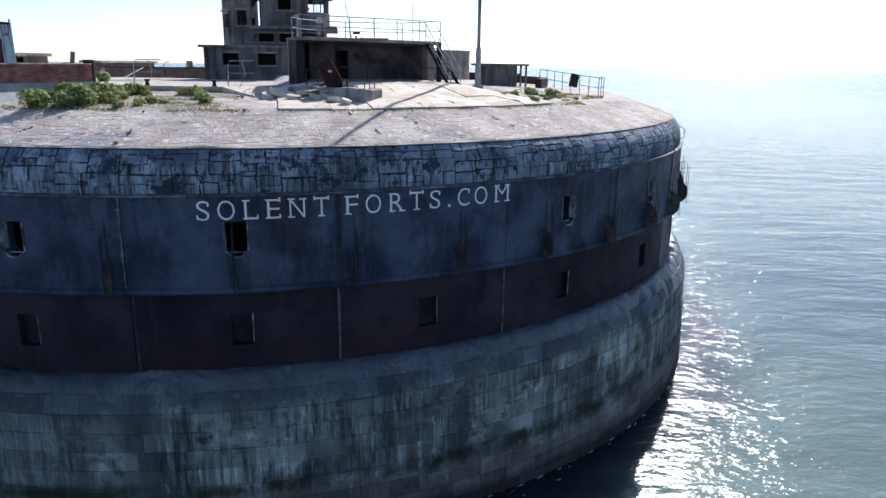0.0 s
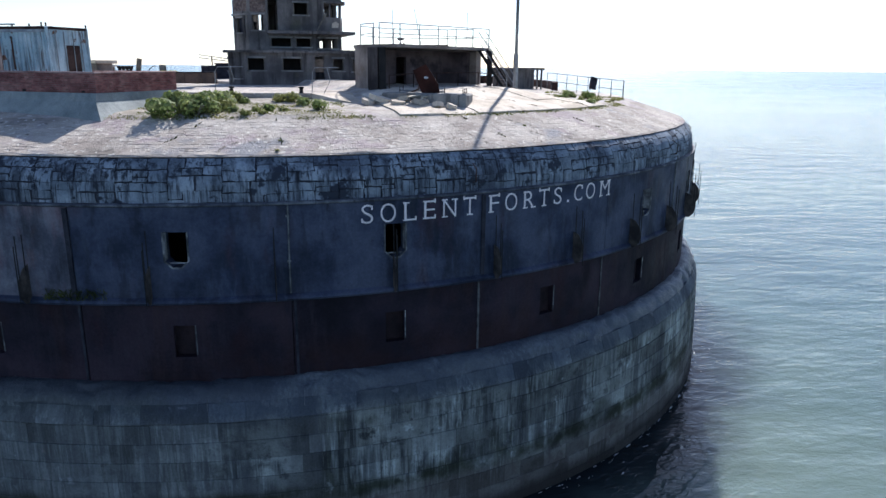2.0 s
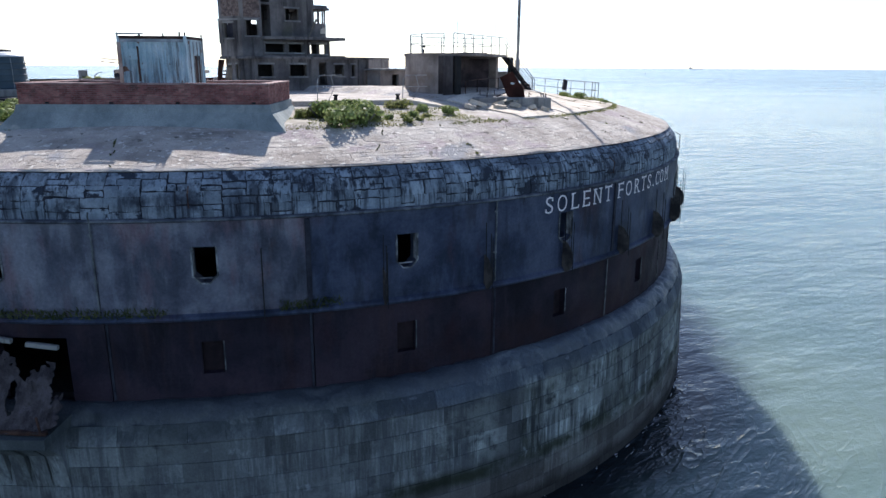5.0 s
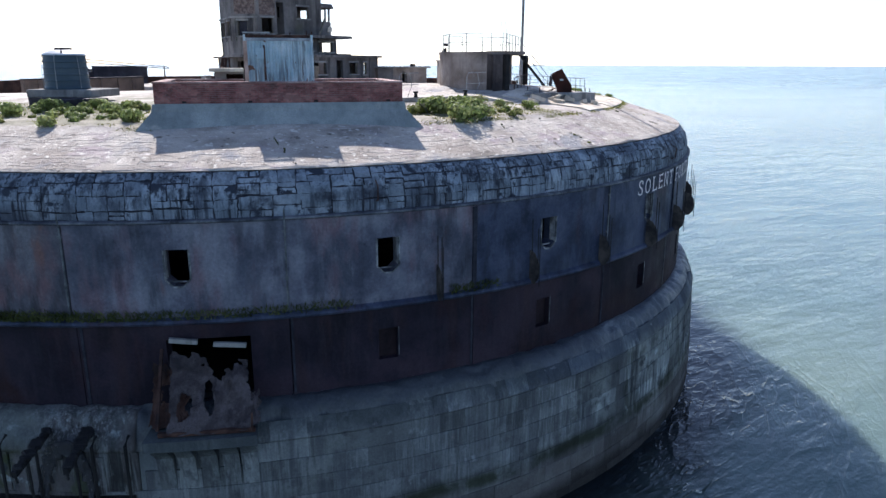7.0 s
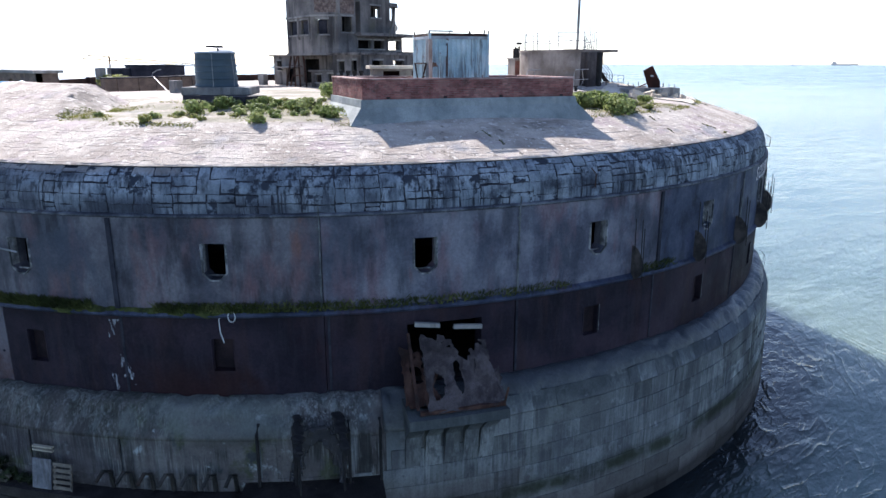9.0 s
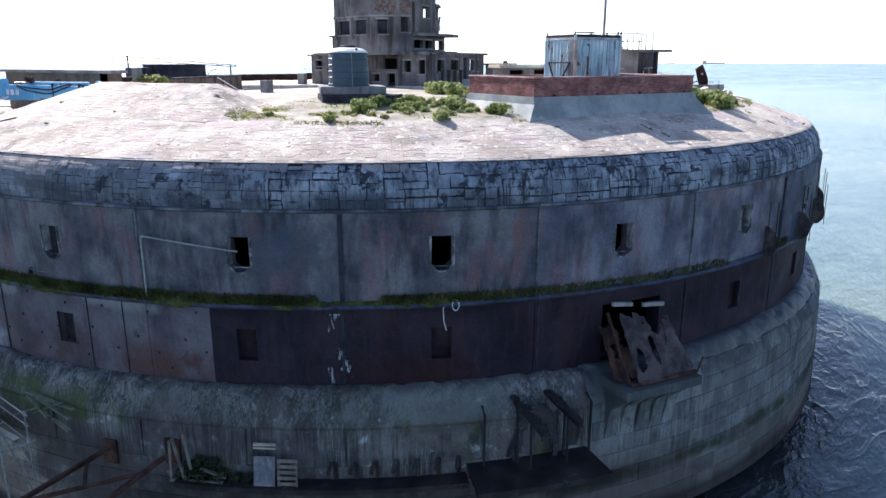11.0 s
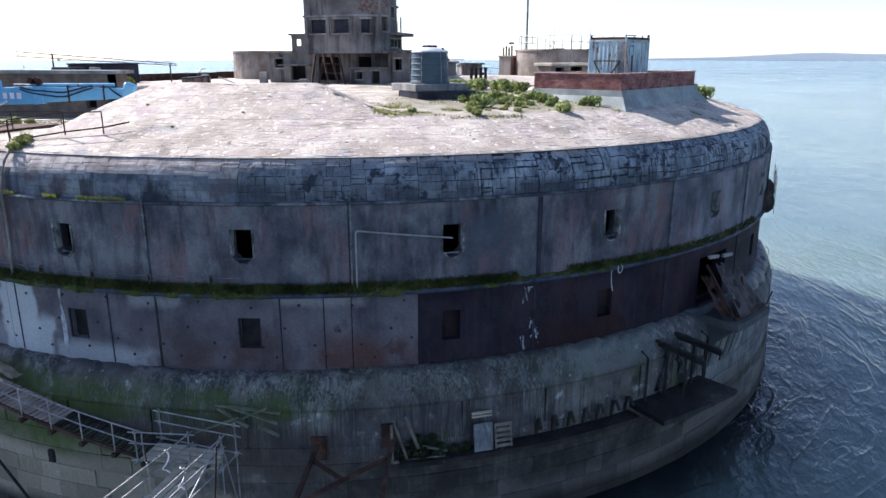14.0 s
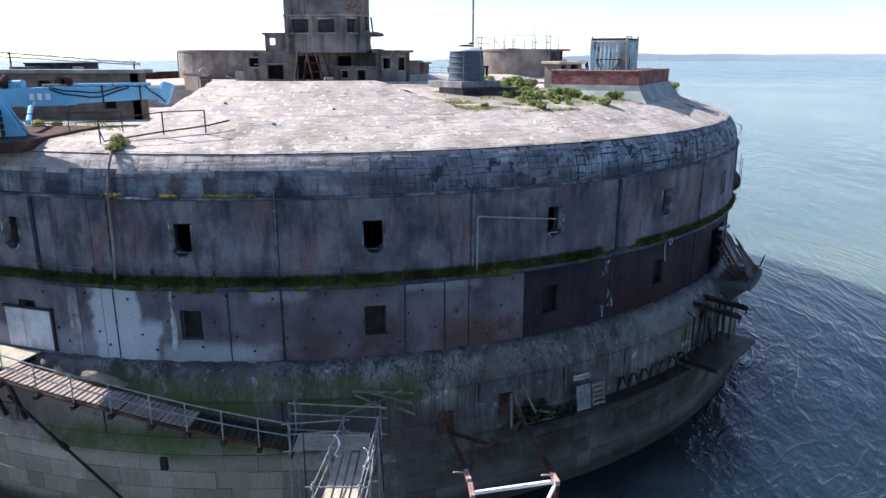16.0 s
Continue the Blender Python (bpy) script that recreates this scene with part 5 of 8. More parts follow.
for k, h in enumerate((0.6, 0.7, 0.62, 0.75)):
    part("flue", tube(bmesh.new(), [(-0.42 + 0.28 * k, 0, 2.15), (-0.42 + 0.28 * k, 0, 2.25 + h)], 0.065, 8), M_BLACK, stack)
part("cowl", boxes((0.2, 0.56, -0.15, 0.15, 3.1, 3.25), bevel=0.03), M_BLACK, ch)
for k in range(4):
    t = thing("vent_pipe", "black upright vent pipe on the roof", "vent pipe", "roof vent pipes", m=pose(-8.42 + 0.26 * k, -10.89 - 0.25 * k, 17.1))
    bm = bmesh.new()
    lathe(bm, [(0, 0), (0.1, 0), (0.09, 1.22), (0.13, 1.24), (0.13, 1.36), (0, 1.36)], n=10)
    part("pipe", bm, M_BLACK, t)
hut = thing("roof_hut", "low tan concrete roof hut with a dark doorway", "hut", m=pose(6.7, -6.6, 17.0, 0, 0, 17.6))
bm = bmesh.new()
wall_with_holes(bm, 4.4, 0, 1.62, 0.25, [(1.1, 1.75, 0, 1.35)])
part("front_wall", bm, M_GUN, hut)
part("back_wall", boxes((0, 4.4, 1.2, 1.4, 0, 1.62)), M_GUN, hut)
part("side_wall", boxes((0, 0.25, 0.25, 1.2, 0, 1.62)), M_GUN, hut)
part("side_wall", boxes((4.15, 4.4, 0.25, 1.2, 0, 1.62)), M_GUN, hut)
part("roof", boxes((-0.25, 4.6, -0.25, 1.5, 1.62, 1.75), bevel=0.02), M_CONC, hut, "thin flat overhanging roof slab")
part("roof_stub", boxes((3.0, 3.3, 0.3, 0.6, 1.75, 1.93)), M_BLACK, hut)
hut2 = thing("roof_cabin", "small tan concrete cabin with a pale flat roof slab", "cabin", m=pose(-10.2, -15.0, 17.1, 0, 0, -34))
part("wall", wall_with_holes(bmesh.new(), 3.6, 0, 1.5, 0.2, [(0.5, 1.3, 0.85, 1.4), (1.9, 3.0, 0.6, 1.42)], m=pose(0.1, -1.0, 0)), M_GUN, hut2)
part("end_wall", boxes((0.1, 0.3, -0.79, -0.1, 0, 1.5)), M_GUN, hut2)
part("end_wall", boxes((3.5, 3.7, -0.79, -0.1, 0, 1.5)), M_GUN, hut2)
part("back_wall", boxes((0.31, 3.49, -0.3, -0.1, 0, 1.5)), M_RED, hut2, "dark red-brown back wall")
part("roof", boxes((-0.1, 3.9, -1.25, 0.05, 1.5, 1.66), bevel=0.02), M_SLAB, hut2, "pale overhanging roof slab")
t = thing("leaning_post", "leaning dark timber post beside the cabin", "post", m=pose(-6.2, -17.1, 17.1))
part("post", bar(bmesh.new(), (0, 0, 0), (0.25, 0.1, 1.75), 0.24, 0.2), M_WOOD, t)


# ---- signal tower ----
M_DULLBRICK = mat("grey_red_brick_patch", [(0.09, 0.07, 0.065), (0.16, 0.115, 0.1), (0.24, 0.19, 0.17)], 5.0, 0.9, bump=0.6, bump_scale=12)
TW = pose(0, 0, 17.2, 0, 0, 8)
tower = thing("signal_tower", "derelict dark concrete signal tower with empty windows", "tower", m=TW)


def tower_wall(name, p, q, z0, z1, holes=(), thick=0.28, material=None, sills=True, label=""):
    m_, ln = along(p, q)
    bm = bmesh.new()
    wall_with_holes(bm, ln, z0, z1, thick, holes, m=m_)
    w = part(name, bm, material or M_TOWER, tower, label)
    if sills:
        for x0, x1, a, b_ in holes:
            if b_ - a < 1.5:
                s = bmesh.new()
                box(s, x0 - 0.1, x1 + 0.1, -0.08, 0.1, a - 0.1, a - 0.002, m=m_)
                part("window_sill", s, M_CONC, w)
                s = bmesh.new()
                box(s, x0 - 0.08, x1 + 0.08, -0.04, 0.08, b_ + 0.002, b_ + 0.12, m=m_)
                part("window_lintel", s, M_CONC, w)
                for x in (x0, x1 - 0.05):
                    s = bmesh.new()
                    box(s, x + (0.004 if x == x0 else -0.004), x + 0.05 + (0.004 if x == x0 else -0.004), 0.06, 0.16, a + 0.004, b_ - 0.004, m=m_)
                    part("window_jamb", s, M_WOOD, w)
    return w


def slab_part(name, outline, z0, z1, material=None, label=""):
    return part(name, prism(bmesh.new(), outline, z0, z1), material or M_TOWER, tower, label)


# ground storey, front block
tower_wall("front_wall", (-3.7, -5.8), (5.8, -5.8), 0, 2.15, [(1.15, 2.25, 1.05, 1.8), (3.4, 4.65, 1.05, 1.8), (5.55, 6.15, 0.0, 1.95), (6.75, 7.5, 1.05, 1.8), (8.1, 8.4, 1.0, 1.8)])
tower_wall("side_wall", (-3.7, -3.6), (-3.7, -5.8), 0, 2.15, [(0.25, 0.8, 1.0, 1.75), (1.35, 1.85, 0.9, 1.8)])
tower_wall("side_wall", (5.8, -5.8), (5.8, -3.0), 0, 2.15, [(0.6, 1.5, 1.0, 1.8)])
tower_wall("cross_wall", (5.5, -3.4), (-3.7, -3.4), 0, 2.15, [(2.5, 3.6, 0.9, 1.8)], sills=False)
slab_part("floor_slab", [(-4.0, -6.05), (6.0, -6.05), (6.0, -3.1), (-4.0, -3.1)], 2.15, 2.3, label="ragged concrete floor slab")
# low hut on the western side, with barred window and red-brown doorway
tower_wall("side_wall", (-2.7, -0.5), (-2.7, -3.4), 0, 1.05, [(0.35, 0.85, 0.35, 0.85), (1.5, 2.1, 0.0, 0.9)])
slab_part("hut_roof", [(-2.9, -3.4), (-1.2, -3.4), (-1.2, -0.3), (-2.9, -0.3)], 1.05, 1.16)
tower_wall("side_wall", (-1.2, -0.4), (-2.7, -0.4), 0, 1.05, sills=False)
for y in (-0.95, -1.1, -1.25):
    part("window_bar", tube(bmesh.new(), [(-2.6, y, 0.35), (-2.6, y, 0.85)], 0.012, 5), M_RUST, tower)
# dark recess under the overhang, with leaning timbers
tower_wall("recess_wall", (-0.6, 3.0), (-0.6, -3.4), 0, 2.15, [(0.6, 2.2, 0.2, 1.9), (3.6, 4.6, 0.2, 1.9)], sills=False)
# added black wall that makes the recess dark and hides the sky
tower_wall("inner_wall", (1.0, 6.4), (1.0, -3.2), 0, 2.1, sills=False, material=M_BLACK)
for y0, x0, y1, x1, w in ((2.6, -2.2, 2.3, -1.9, 0.14), (2.0, -2.4, 1.6, -2.0, 0.12), (1.2, -2.7, 1.6, -2.3, 0.12), (0.4, -3.0, 1.0, -2.5, 0.12), (-0.1, -2.9, 0.4, -2.6, 0.1)):
    part("leaning_timber", bar(bmesh.new(), (x0, y0, 0.0), (x1, y1, 2.1), w, w), M_RUST, tower)
for z in (0.75, 1.4):
    part("timber_rail", bar(bmesh.new(), (-2.9, 0.3, z), (-2.4, 1.8, z + 0.05), 0.08, 0.06), M_RUST, tower)
# low north-western block with canopy
tower_wall("side_wall", (0.4, 6.6), (-0.6, 3.0), 0, 2.1, [(0.45, 1.25, 1.1, 1.75), (1.9, 3.2, 0.2, 1.25)])
tower_wall("end_wall", (4.4, 6.6), (0.4, 6.6), 0, 2.1)
slab_part("low_roof", [(0.1, 6.8), (-0.9, 3.0), (4.6, 3.0), (4.6, 6.8)], 2.1, 2.22)
part("canopy", prism(bmesh.new(), [(-1.5, 2.9), (-0.6, 2.9), (0.1, 5.6), (-0.8, 5.6)], 1.25, 1.34), M_TOWER, tower, "low ragged canopy")
tower_wall("turret_wall", (0.9, 4.9), (0.6, 3.4), 2.22, 3.5, [(0.3, 0.8, 0.5 + 2.22, 1.0 + 2.22)], sills=False)
slab_part("turret_roof", [(0.4, 3.3), (0.75, 5.1), (2.4, 5.1), (2.4, 3.3)], 3.5, 3.62)
# overhanging western shaft
P = [(-1.3, 3.2), (-3.1, -1.0), (-2.2, -2.6), (-0.9, -3.05)]
slab_part("overhang_slab", [(-1.35, 3.3), (-3.2, -1.0), (-2.3, -2.7), (4.2, -3.2), (4.2, 3.3)], 2.15, 2.3)
tower_wall("shaft_wall", P[0], P[1], 2.3, 7.6, [(0.55, 1.95, 3.55, 4.5), (2.6, 4.0, 3.55, 4.5)])
tower_wall("shaft_wall", P[1], P[2], 2.3, 7.6, [(0.4, 1.15, 3.55, 4.5)])
tower_wall("shaft_wall", P[2], P[3], 2.3, 7.6, [(0.3, 1.1, 3.7, 4.7)])
for p, q in ((P[0], P[1]), (P[1], P[2])):
    m_, ln = along(p, q)
    bm = bmesh.new()
    box(bm, -0.05, ln + 0.05, -0.09, 0.02, 4.68, 4.8, m=m_)
    part("string_course", bm, M_CONC, tower)
    for x in ((0.3, 2.2, 2.4, 4.25) if ln > 3 else (0.2, 1.4)):
        part("pilaster_strip", box(bmesh.new(), x, x + 0.1, -0.07, 0.02, 3.2, 4.68, m=m_), M_TOWER, tower)
    for x in ((0.55, 2.6) if ln > 3 else (0.4,)):
        part("boarding", box(bmesh.new(), x + 0.06, x + (1.34 if ln > 3 else 0.69), 0.2, 0.24, 3.56, 4.49, m=m_), M_TAR, tower, "dark sheet behind the window opening")
m_, ln = along(P[1], P[2])
bm = bmesh.new()
box(bm, 0.25, ln - 0.1, -0.012, 0.05, 4.95, 6.6, m=m_)
part("brick_patch", bm, M_DULLBRICK, tower, "exposed brick patch")
m_, ln = along(P[2], P[3])
bm = bmesh.new()
box(bm, 0.2, ln - 0.1, -0.012, 0.05, 4.9, 6.4, m=m_)
part("brick_patch", bm, M_DULLBRICK, tower, "exposed brick patch")
# eastern shaft: open middle storey, upper room with a balcony
tower_wall("front_wall", (-0.9, -3.1), (4.15, -3.2), 2.3, 3.46, [(0.15, 1.55, 2.62, 3.18), (1.85, 2.9, 2.62, 3.18), (3.45, 4.75, 2.55, 3.2)])
tower_wall("rear_wall", (4.15, 3.0), (-0.9, 3.0), 2.3, 7.6, [(0.4, 1.7, 2.55, 3.2), (2.6, 3.4, 2.55, 3.2), (2.2, 3.4, 4.75, 5.6), (0.2, 1.5, 4.8, 5.6)], sills=False)
tower_wall("side_wall", (4.15, -3.2), (4.15, 3.0), 2.3, 3.46, [(0.4, 1.6, 2.55, 3.2), (2.4, 4.4, 2.55, 3.2)], sills=False)
slab_part("balcony_slab", [(-1.0, -3.6), (3.2, -4.3), (5.0, -4.0), (5.0, 3.1), (-1.0, 3.1)], 3.46, 3.66, label="broken projecting balcony slab")
slab_part("ledge_slab", [(-1.2, -3.75), (3.9, -4.4), (5.2, -3.6), (4.2, -3.1), (-1.0, -3.1)], 2.3, 2.42, label="ragged projecting ledge")
tower_wall("front_wall", (-0.2, -2.9), (3.0, -3.0), 3.66, 7.6, [(1.1, 2.1, 4.78, 5.55)])
tower_wall("side_wall", (4.3, -0.6), (4.3, 3.0), 3.66, 7.6, [(0.5, 1.6, 4.7, 5.6)])
tower_wall("side_wall", (-0.2, -1.4), (-0.2, -2.9), 3.66, 7.6, [(0.4, 1.0, 4.8, 5.5)], sills=False)
bm = bmesh.new()
cv = [(3.0, -3.0), (3.7, -2.95), (4.2, -2.6), (4.45, -2.0), (4.45, -0.6)]
inner = [(x - 0.2, y + 0.18) for x, y in reversed(cv)]
prism(bm, cv + inner, 3.66, 4.65)
part("balcony_parapet", bm, M_TOWER, tower, "curved broken concrete parapet")
bm = bmesh.new()
prism(bm, [(2.9, -3.1), (3.8, -3.05), (4.5, -2.6), (4.7, -1.9), (4.7, -0.4), (2.9, -0.4)], 5.6, 5.75)
part("balcony_roof", bm, M_TOWER, tower)
for x, y in ((3.4, -2.9), (3.85, -2.75), (4.2, -2.4), (4.35, -1.8), (4.35, -1.2)):
    part("balcony_post", bar(bmesh.new(), (x, y, 4.6), (x + 0.03, y, 5.62), 0.09, 0.09), M_TOWER, tower)
part("hanging_beam", bar(bmesh.new(), (2.4, -3.4, 3.7), (3.1, -3.3, 4.9), 0.12, 0.1), M_WOOD, tower)
part("pale_patch", prism(bmesh.new(), [(0, 0), (0.5, 0), (0.55, 0.3), (0.3, 0.42), (0.05, 0.3)], 0, 0.02, m=pose(3.5, -3.02, 3.95, 90, 0, 12)), M_SLAB, tower)
# black partitions added so the windows look dark inside
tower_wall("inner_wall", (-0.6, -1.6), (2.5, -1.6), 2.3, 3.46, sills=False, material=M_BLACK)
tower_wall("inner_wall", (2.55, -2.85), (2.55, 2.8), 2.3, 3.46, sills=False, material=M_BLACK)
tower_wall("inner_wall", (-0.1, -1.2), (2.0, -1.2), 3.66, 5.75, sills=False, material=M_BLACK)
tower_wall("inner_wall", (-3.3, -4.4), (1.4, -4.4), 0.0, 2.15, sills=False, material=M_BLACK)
slab_part("upper_floor", [(-0.2, -2.9), (4.3, -2.7), (4.3, 3.0), (-1.2, 3.0), (-2.9, -1.0), (-2.1, -2.5)], 5.75, 5.9)
slab_part("roof_slab", [(-1.4, 3.3), (-3.2, -1.0), (-2.3, -2.7), (4.4, -3.2), (4.4, 3.3)], 7.6, 7.8)

# ---- rear parts of the roof ----
nd = gun_house("gun_house", (10.9, 11.2), 4.3, 0, 359.99, 16.8, 19.47, "round brown concrete gun house beyond the tower", opened=False)
part("pilaster", boxes((-0.5, 0.4, 4.0, 4.5, 16.8, 19.47)), M_GUN, nd)
for a0, a1, r, z1 in ((100, 125, 19.6, 17.75), (125, 150, 19.8, 17.65), (60, 100, 20.2, 17.7), (20, 60, 20.6, 17.75), (-20, 20, 20.5, 17.6)):
    bm = bmesh.new()
    lathe(bm, [(r - 0.4, 16.6), (r, 16.6), (r, z1), (r - 0.4, z1)], a0 + 0.2, a1 - 0.2, 14, closed=True)
    tagged(part("parapet", bm, M_RUST), "dark stained parapet on the far side of the roof", "parapet", kind="structure")
bl = thing("brick_building", "long low dark brick building with a flat concrete roof", "building", m=pose(-17.5, 7.5, 15.6, 0, 0, 0))
m_, ln = along((0, 11.5), (0, 0))
part("front_wall", wall_with_holes(bmesh.new(), ln, 0, 2.6, 0.3, [(9.6, 10.3, 0.75, 1.35), (3.6, 4.3, 0.75, 1.35), (6.2, 6.9, 1.9, 2.2)], m=m_), M_BRICK_DARK, bl)
m_, ln = along((0.0, 0), (1.25, 0))
part("side_wall", wall_with_holes(bmesh.new(), ln, 0, 2.6, 0.3, m=m_), M_BRICK_DARK, bl)
part("back_wall", boxes((0.95, 1.25, 0.3, 11.5, 0, 2.6)), M_BRICK_DARK, bl)
part("roof", boxes((-0.35, 1.45, -0.35, 11.9, 2.6, 2.78)), M_CONC, bl, "flat grey roof slab")
part("inner_dark", boxes((0.35, 0.9, 0.4, 11, 0.02, 0.05)), M_BLACK, bl)
cw = thing("courtyard_wall", "long low dark brick wall across the roof", "brick wall")
for p, q in (((-14.6, 4.7), (-10.25, 5.95)), ((-10.2, 6.0), (-5.6, 8.95))):
    m_, ln = along(p, q)
    seg = part("wall_run", box(bmesh.new(), 0, ln, 0, 0.35, 16.8, 17.86, m=m_), M_BRICK_DARK, cw)
    part("coping", box(bmesh.new(), -0.04, ln + 0.04, -0.05, 0.4, 17.86, 17.94, m=m_), M_TAR, seg, "dark worn coping")
    for x in (0.9, 2.6, 4.1):
        part("pier", box(bmesh.new(), x, x + 0.4, -0.1, -0.003, 16.8, 17.85, m=m_), M_BRICK_DARK, cw)
t = thing("davit", "bent pale tube davit behind the wall", "davit", m=pose(-10.6, 6.6, 17.0))
part("arm", tube(bmesh.new(), [(0, 0, 0), (0, 0, 0.8), (0.12, -0.05, 1.15), (0.4, -0.15, 1.35), (0.65, -0.25, 1.38)], 0.035, 6), M_GALV, t)
for k, (p, q) in enumerate((((-12.8, 2.6, 17.0), (-9.0, 4.2, 17.15)), ((-12.0, 1.5, 16.98), (-11.4, 4.6, 17.9)), ((-14.2, 1.2, 16.97), (-9.6, 1.9, 17.05)))):
    t = thing("scaffold_tube", "loose pale scaffold tube lying on the roof", "tube", "loose scaffold tubes")
    part("tube", tube(bmesh.new(), [p, q], 0.035, 6), M_GALV, t)
b2 = thing("rear_block", "low dark concrete block on the far roof", "concrete block", m=pose(-5.2, 17.9, 17.0, 0, 0, -14))
part("wall", boxes((-1.5, 2.8, -0.6, 1.8, 0, 1.55), bevel=0.03), M_TAR, b2)
part("roof", boxes((-1.55, 2.85, -0.65, 1.85, 1.55, 1.65)), M_TAR, b2)
part("wing", boxes((-3.0, -1.51, -0.4, 1.6, 0, 1.4), bevel=0.03), M_TAR, b2)
for x, y, h in ((-10.9, 13.9, 1.5), (-1.6, 6.6, 1.05), (-13.45, -2.1, 0.92)):
    t = thing("stone_post", "weathered square concrete post", "post", "roof posts", m=pose(x, y, 16.95, 0, 0, 15))
    part("post", boxes((-0.28, 0.28, -0.28, 0.28, 0, h), bevel=0.04), M_CONC, t)
mast = thing("lattice_mast", "lowered thin lattice mast lying across the roof", "lattice mast", m=pose(-8.9, 21.9, 17.4))
d = Vector((7.2, -8.0, -0.7))
off = Vector((0.0, 0.0, 1.75))
for z in (0, 0.32):
    part("chord", tube(bmesh.new(), [off + Vector((0, 0, z)), off + d + Vector((0, 0, z * 0.4))], 0.035, 5), M_GALV, mast)
bm = bmesh.new()
for k in range(16):
    p = off + d * (k / 16) + Vector((0, 0, 0.32 * (k % 2)))
    q = off + d * ((k + 1) / 16) + Vector((0, 0, 0.3 * ((k + 1) % 2)))
    tube(bm, [p, q], 0.02, 4)
part("lacing", bm, M_GALV, mast)
part("support_post", tube(bmesh.new(), [(1.5, -1.7, -2.5), (1.5, -1.7, 1.95)], 0.06, 6), M_RUST, mast)
part("support_post", tube(bmesh.new(), [(6.9, -7.6, -0.4), (6.9, -7.6, 1.2)], 0.06, 6), M_RUST, mast)


# ---- blue hydraulic crane on the western landing ----
def crane():
    c = thing("hydraulic_crane", "light-blue folded hydraulic crane with black hoses", "crane", m=pose(-23.2, 11.6, 15.75))
    z = 1.35
    a, k, e = Vector((1.3, 1.8, z)), Vector((2.55, -2.4, z + 0.1)), Vector((4.1, -6.2, z + 0.15))

    def boom(name, p, q, w, h0, h1, label=""):
        d = (q - p)
        m_ = Matrix.Translation(p) @ d.to_track_quat("X", "Z").to_matrix().to_4x4()
        bm = bmesh.new()
        L = d.length
        vs = [bm.verts.new(m_ @ Vector(v)) for v in ((0, -w, -h0), (0, w, -h0), (0, w, h0), (0, -w, h0), (L, -w, -h1), (L, w, -h1), (L, w, h1), (L, -w, h1))]
        for f in ((0, 1, 2, 3), (4, 7, 6, 5), (0, 4, 5, 1), (1, 5, 6, 2), (2, 6, 7, 3), (3, 7, 4, 0)):
            bm.faces.new([vs[i] for i in f])
        bmesh.ops.bevel(bm, geom=list(bm.edges), offset=0.03, segments=1, affect="EDGES")
        return part(name, bm, M_CRANE, c, label)

    jib = boom("main_boom", a, k, 0.22, 0.42, 0.45)
    boom("main_boom", a + Vector((-1.0, 3.2, 0)), a + Vector((0.0, 0.0, 0)), 0.24, 0.4, 0.43)
    inner = boom("inner_boom", k + Vector((-0.15, 0.4, 0)), e, 0.18, 0.4, 0.26)
    part("tip_plate", boxes((-0.3, 0.35, -0.2, 0.2, -0.55, 0.55), bevel=0.1), M_CRANE, c, m=Matrix.Translation(e) @ Matrix.Rotation(radians(-67), 4, "Z") @ Matrix.Rotation(radians(20), 4, "Y"))
    up = Vector((0, 0, 0.5))
    part("top_ram", tube(bmesh.new(), [k + up, k.lerp(e, 0.85) + up * 0.9], 0.09, 10), M_CRANE, c)
    part("ram_rod", tube(bmesh.new(), [k + up + Vector((-0.5, 1.3, 0)), k + up], 0.06, 8), M_GALV, c)
    side = Vector((-0.26, -0.1, 0))
    for s, sag in ((0.0, 0.3), (0.1, 0.42)):      # slack hoses along the booms
        pts = [k + side + Vector((-0.35, 1.0, 0.42 - s)) + (e - k) * (0.86 * i_ / 12) + Vector((0, 0, -sag * math.sin(math.pi * i_ / 12) - 0.03 * math.sin(i_ * 1.1))) for i_ in range(13)]
        part("hose", tube(bmesh.new(), pts, 0.04, 6), M_NAVY, inner, "dark navy slack hose")
    part("hose", tube(bmesh.new(), [k.lerp(e, 0.78) + side + Vector((0, 0, 0.4)), k.lerp(e, 0.85) + side + Vector((0, 0, 0.1)), k.lerp(e, 0.95) + side + Vector((0, 0, -0.2)), e + side + Vector((0, 0, -0.45))], 0.04, 6), M_NAVY, inner)
    for f_ in (0.3, 0.72):
        part("hose_clamp", boxes((-0.21, 0.21, -0.04, 0.04, -0.45 + 0.14 * f_, 0.5 - 0.1 * f_), bevel=0.01), M_RUST, inner, "rusted hose clamp", m=Matrix.Translation(k.lerp(e, f_)) @ Matrix.Rotation(radians(22), 4, "Z"))
    for f_ in (0.15, 0.5, 0.9):
        part("stiffener", boxes((-0.25, 0.25, -0.03, 0.03, -0.47, 0.47), bevel=0.01), M_CRANE, jib, m=Matrix.Translation(a.lerp(k, f_)) @ Matrix.Rotation(radians(16), 4, "Z"))
    for dy in (-0.25, 0.1):
        bm = bmesh.new()
        lathe(bm, [(0, -0.06), (0.26, -0.06), (0.2, 0.0), (0.26, 0.06), (0, 0.06)], n=14)
        part("pulley", bm, M_RUST, c, "rusted cable pulley", m=Matrix.Translation(k + Vector((-0.1, dy + 0.5, 0.62))) @ Matrix.Rotation(radians(90), 4, "Y"))
    bm = bmesh.new()
    lathe(bm, [(0, -0.25), (0.34, -0.25), (0.34, -0.2), (0.22, -0.18), (0.22, 0.18), (0.34, 0.2), (0.34, 0.25), (0, 0.25)], n=16)
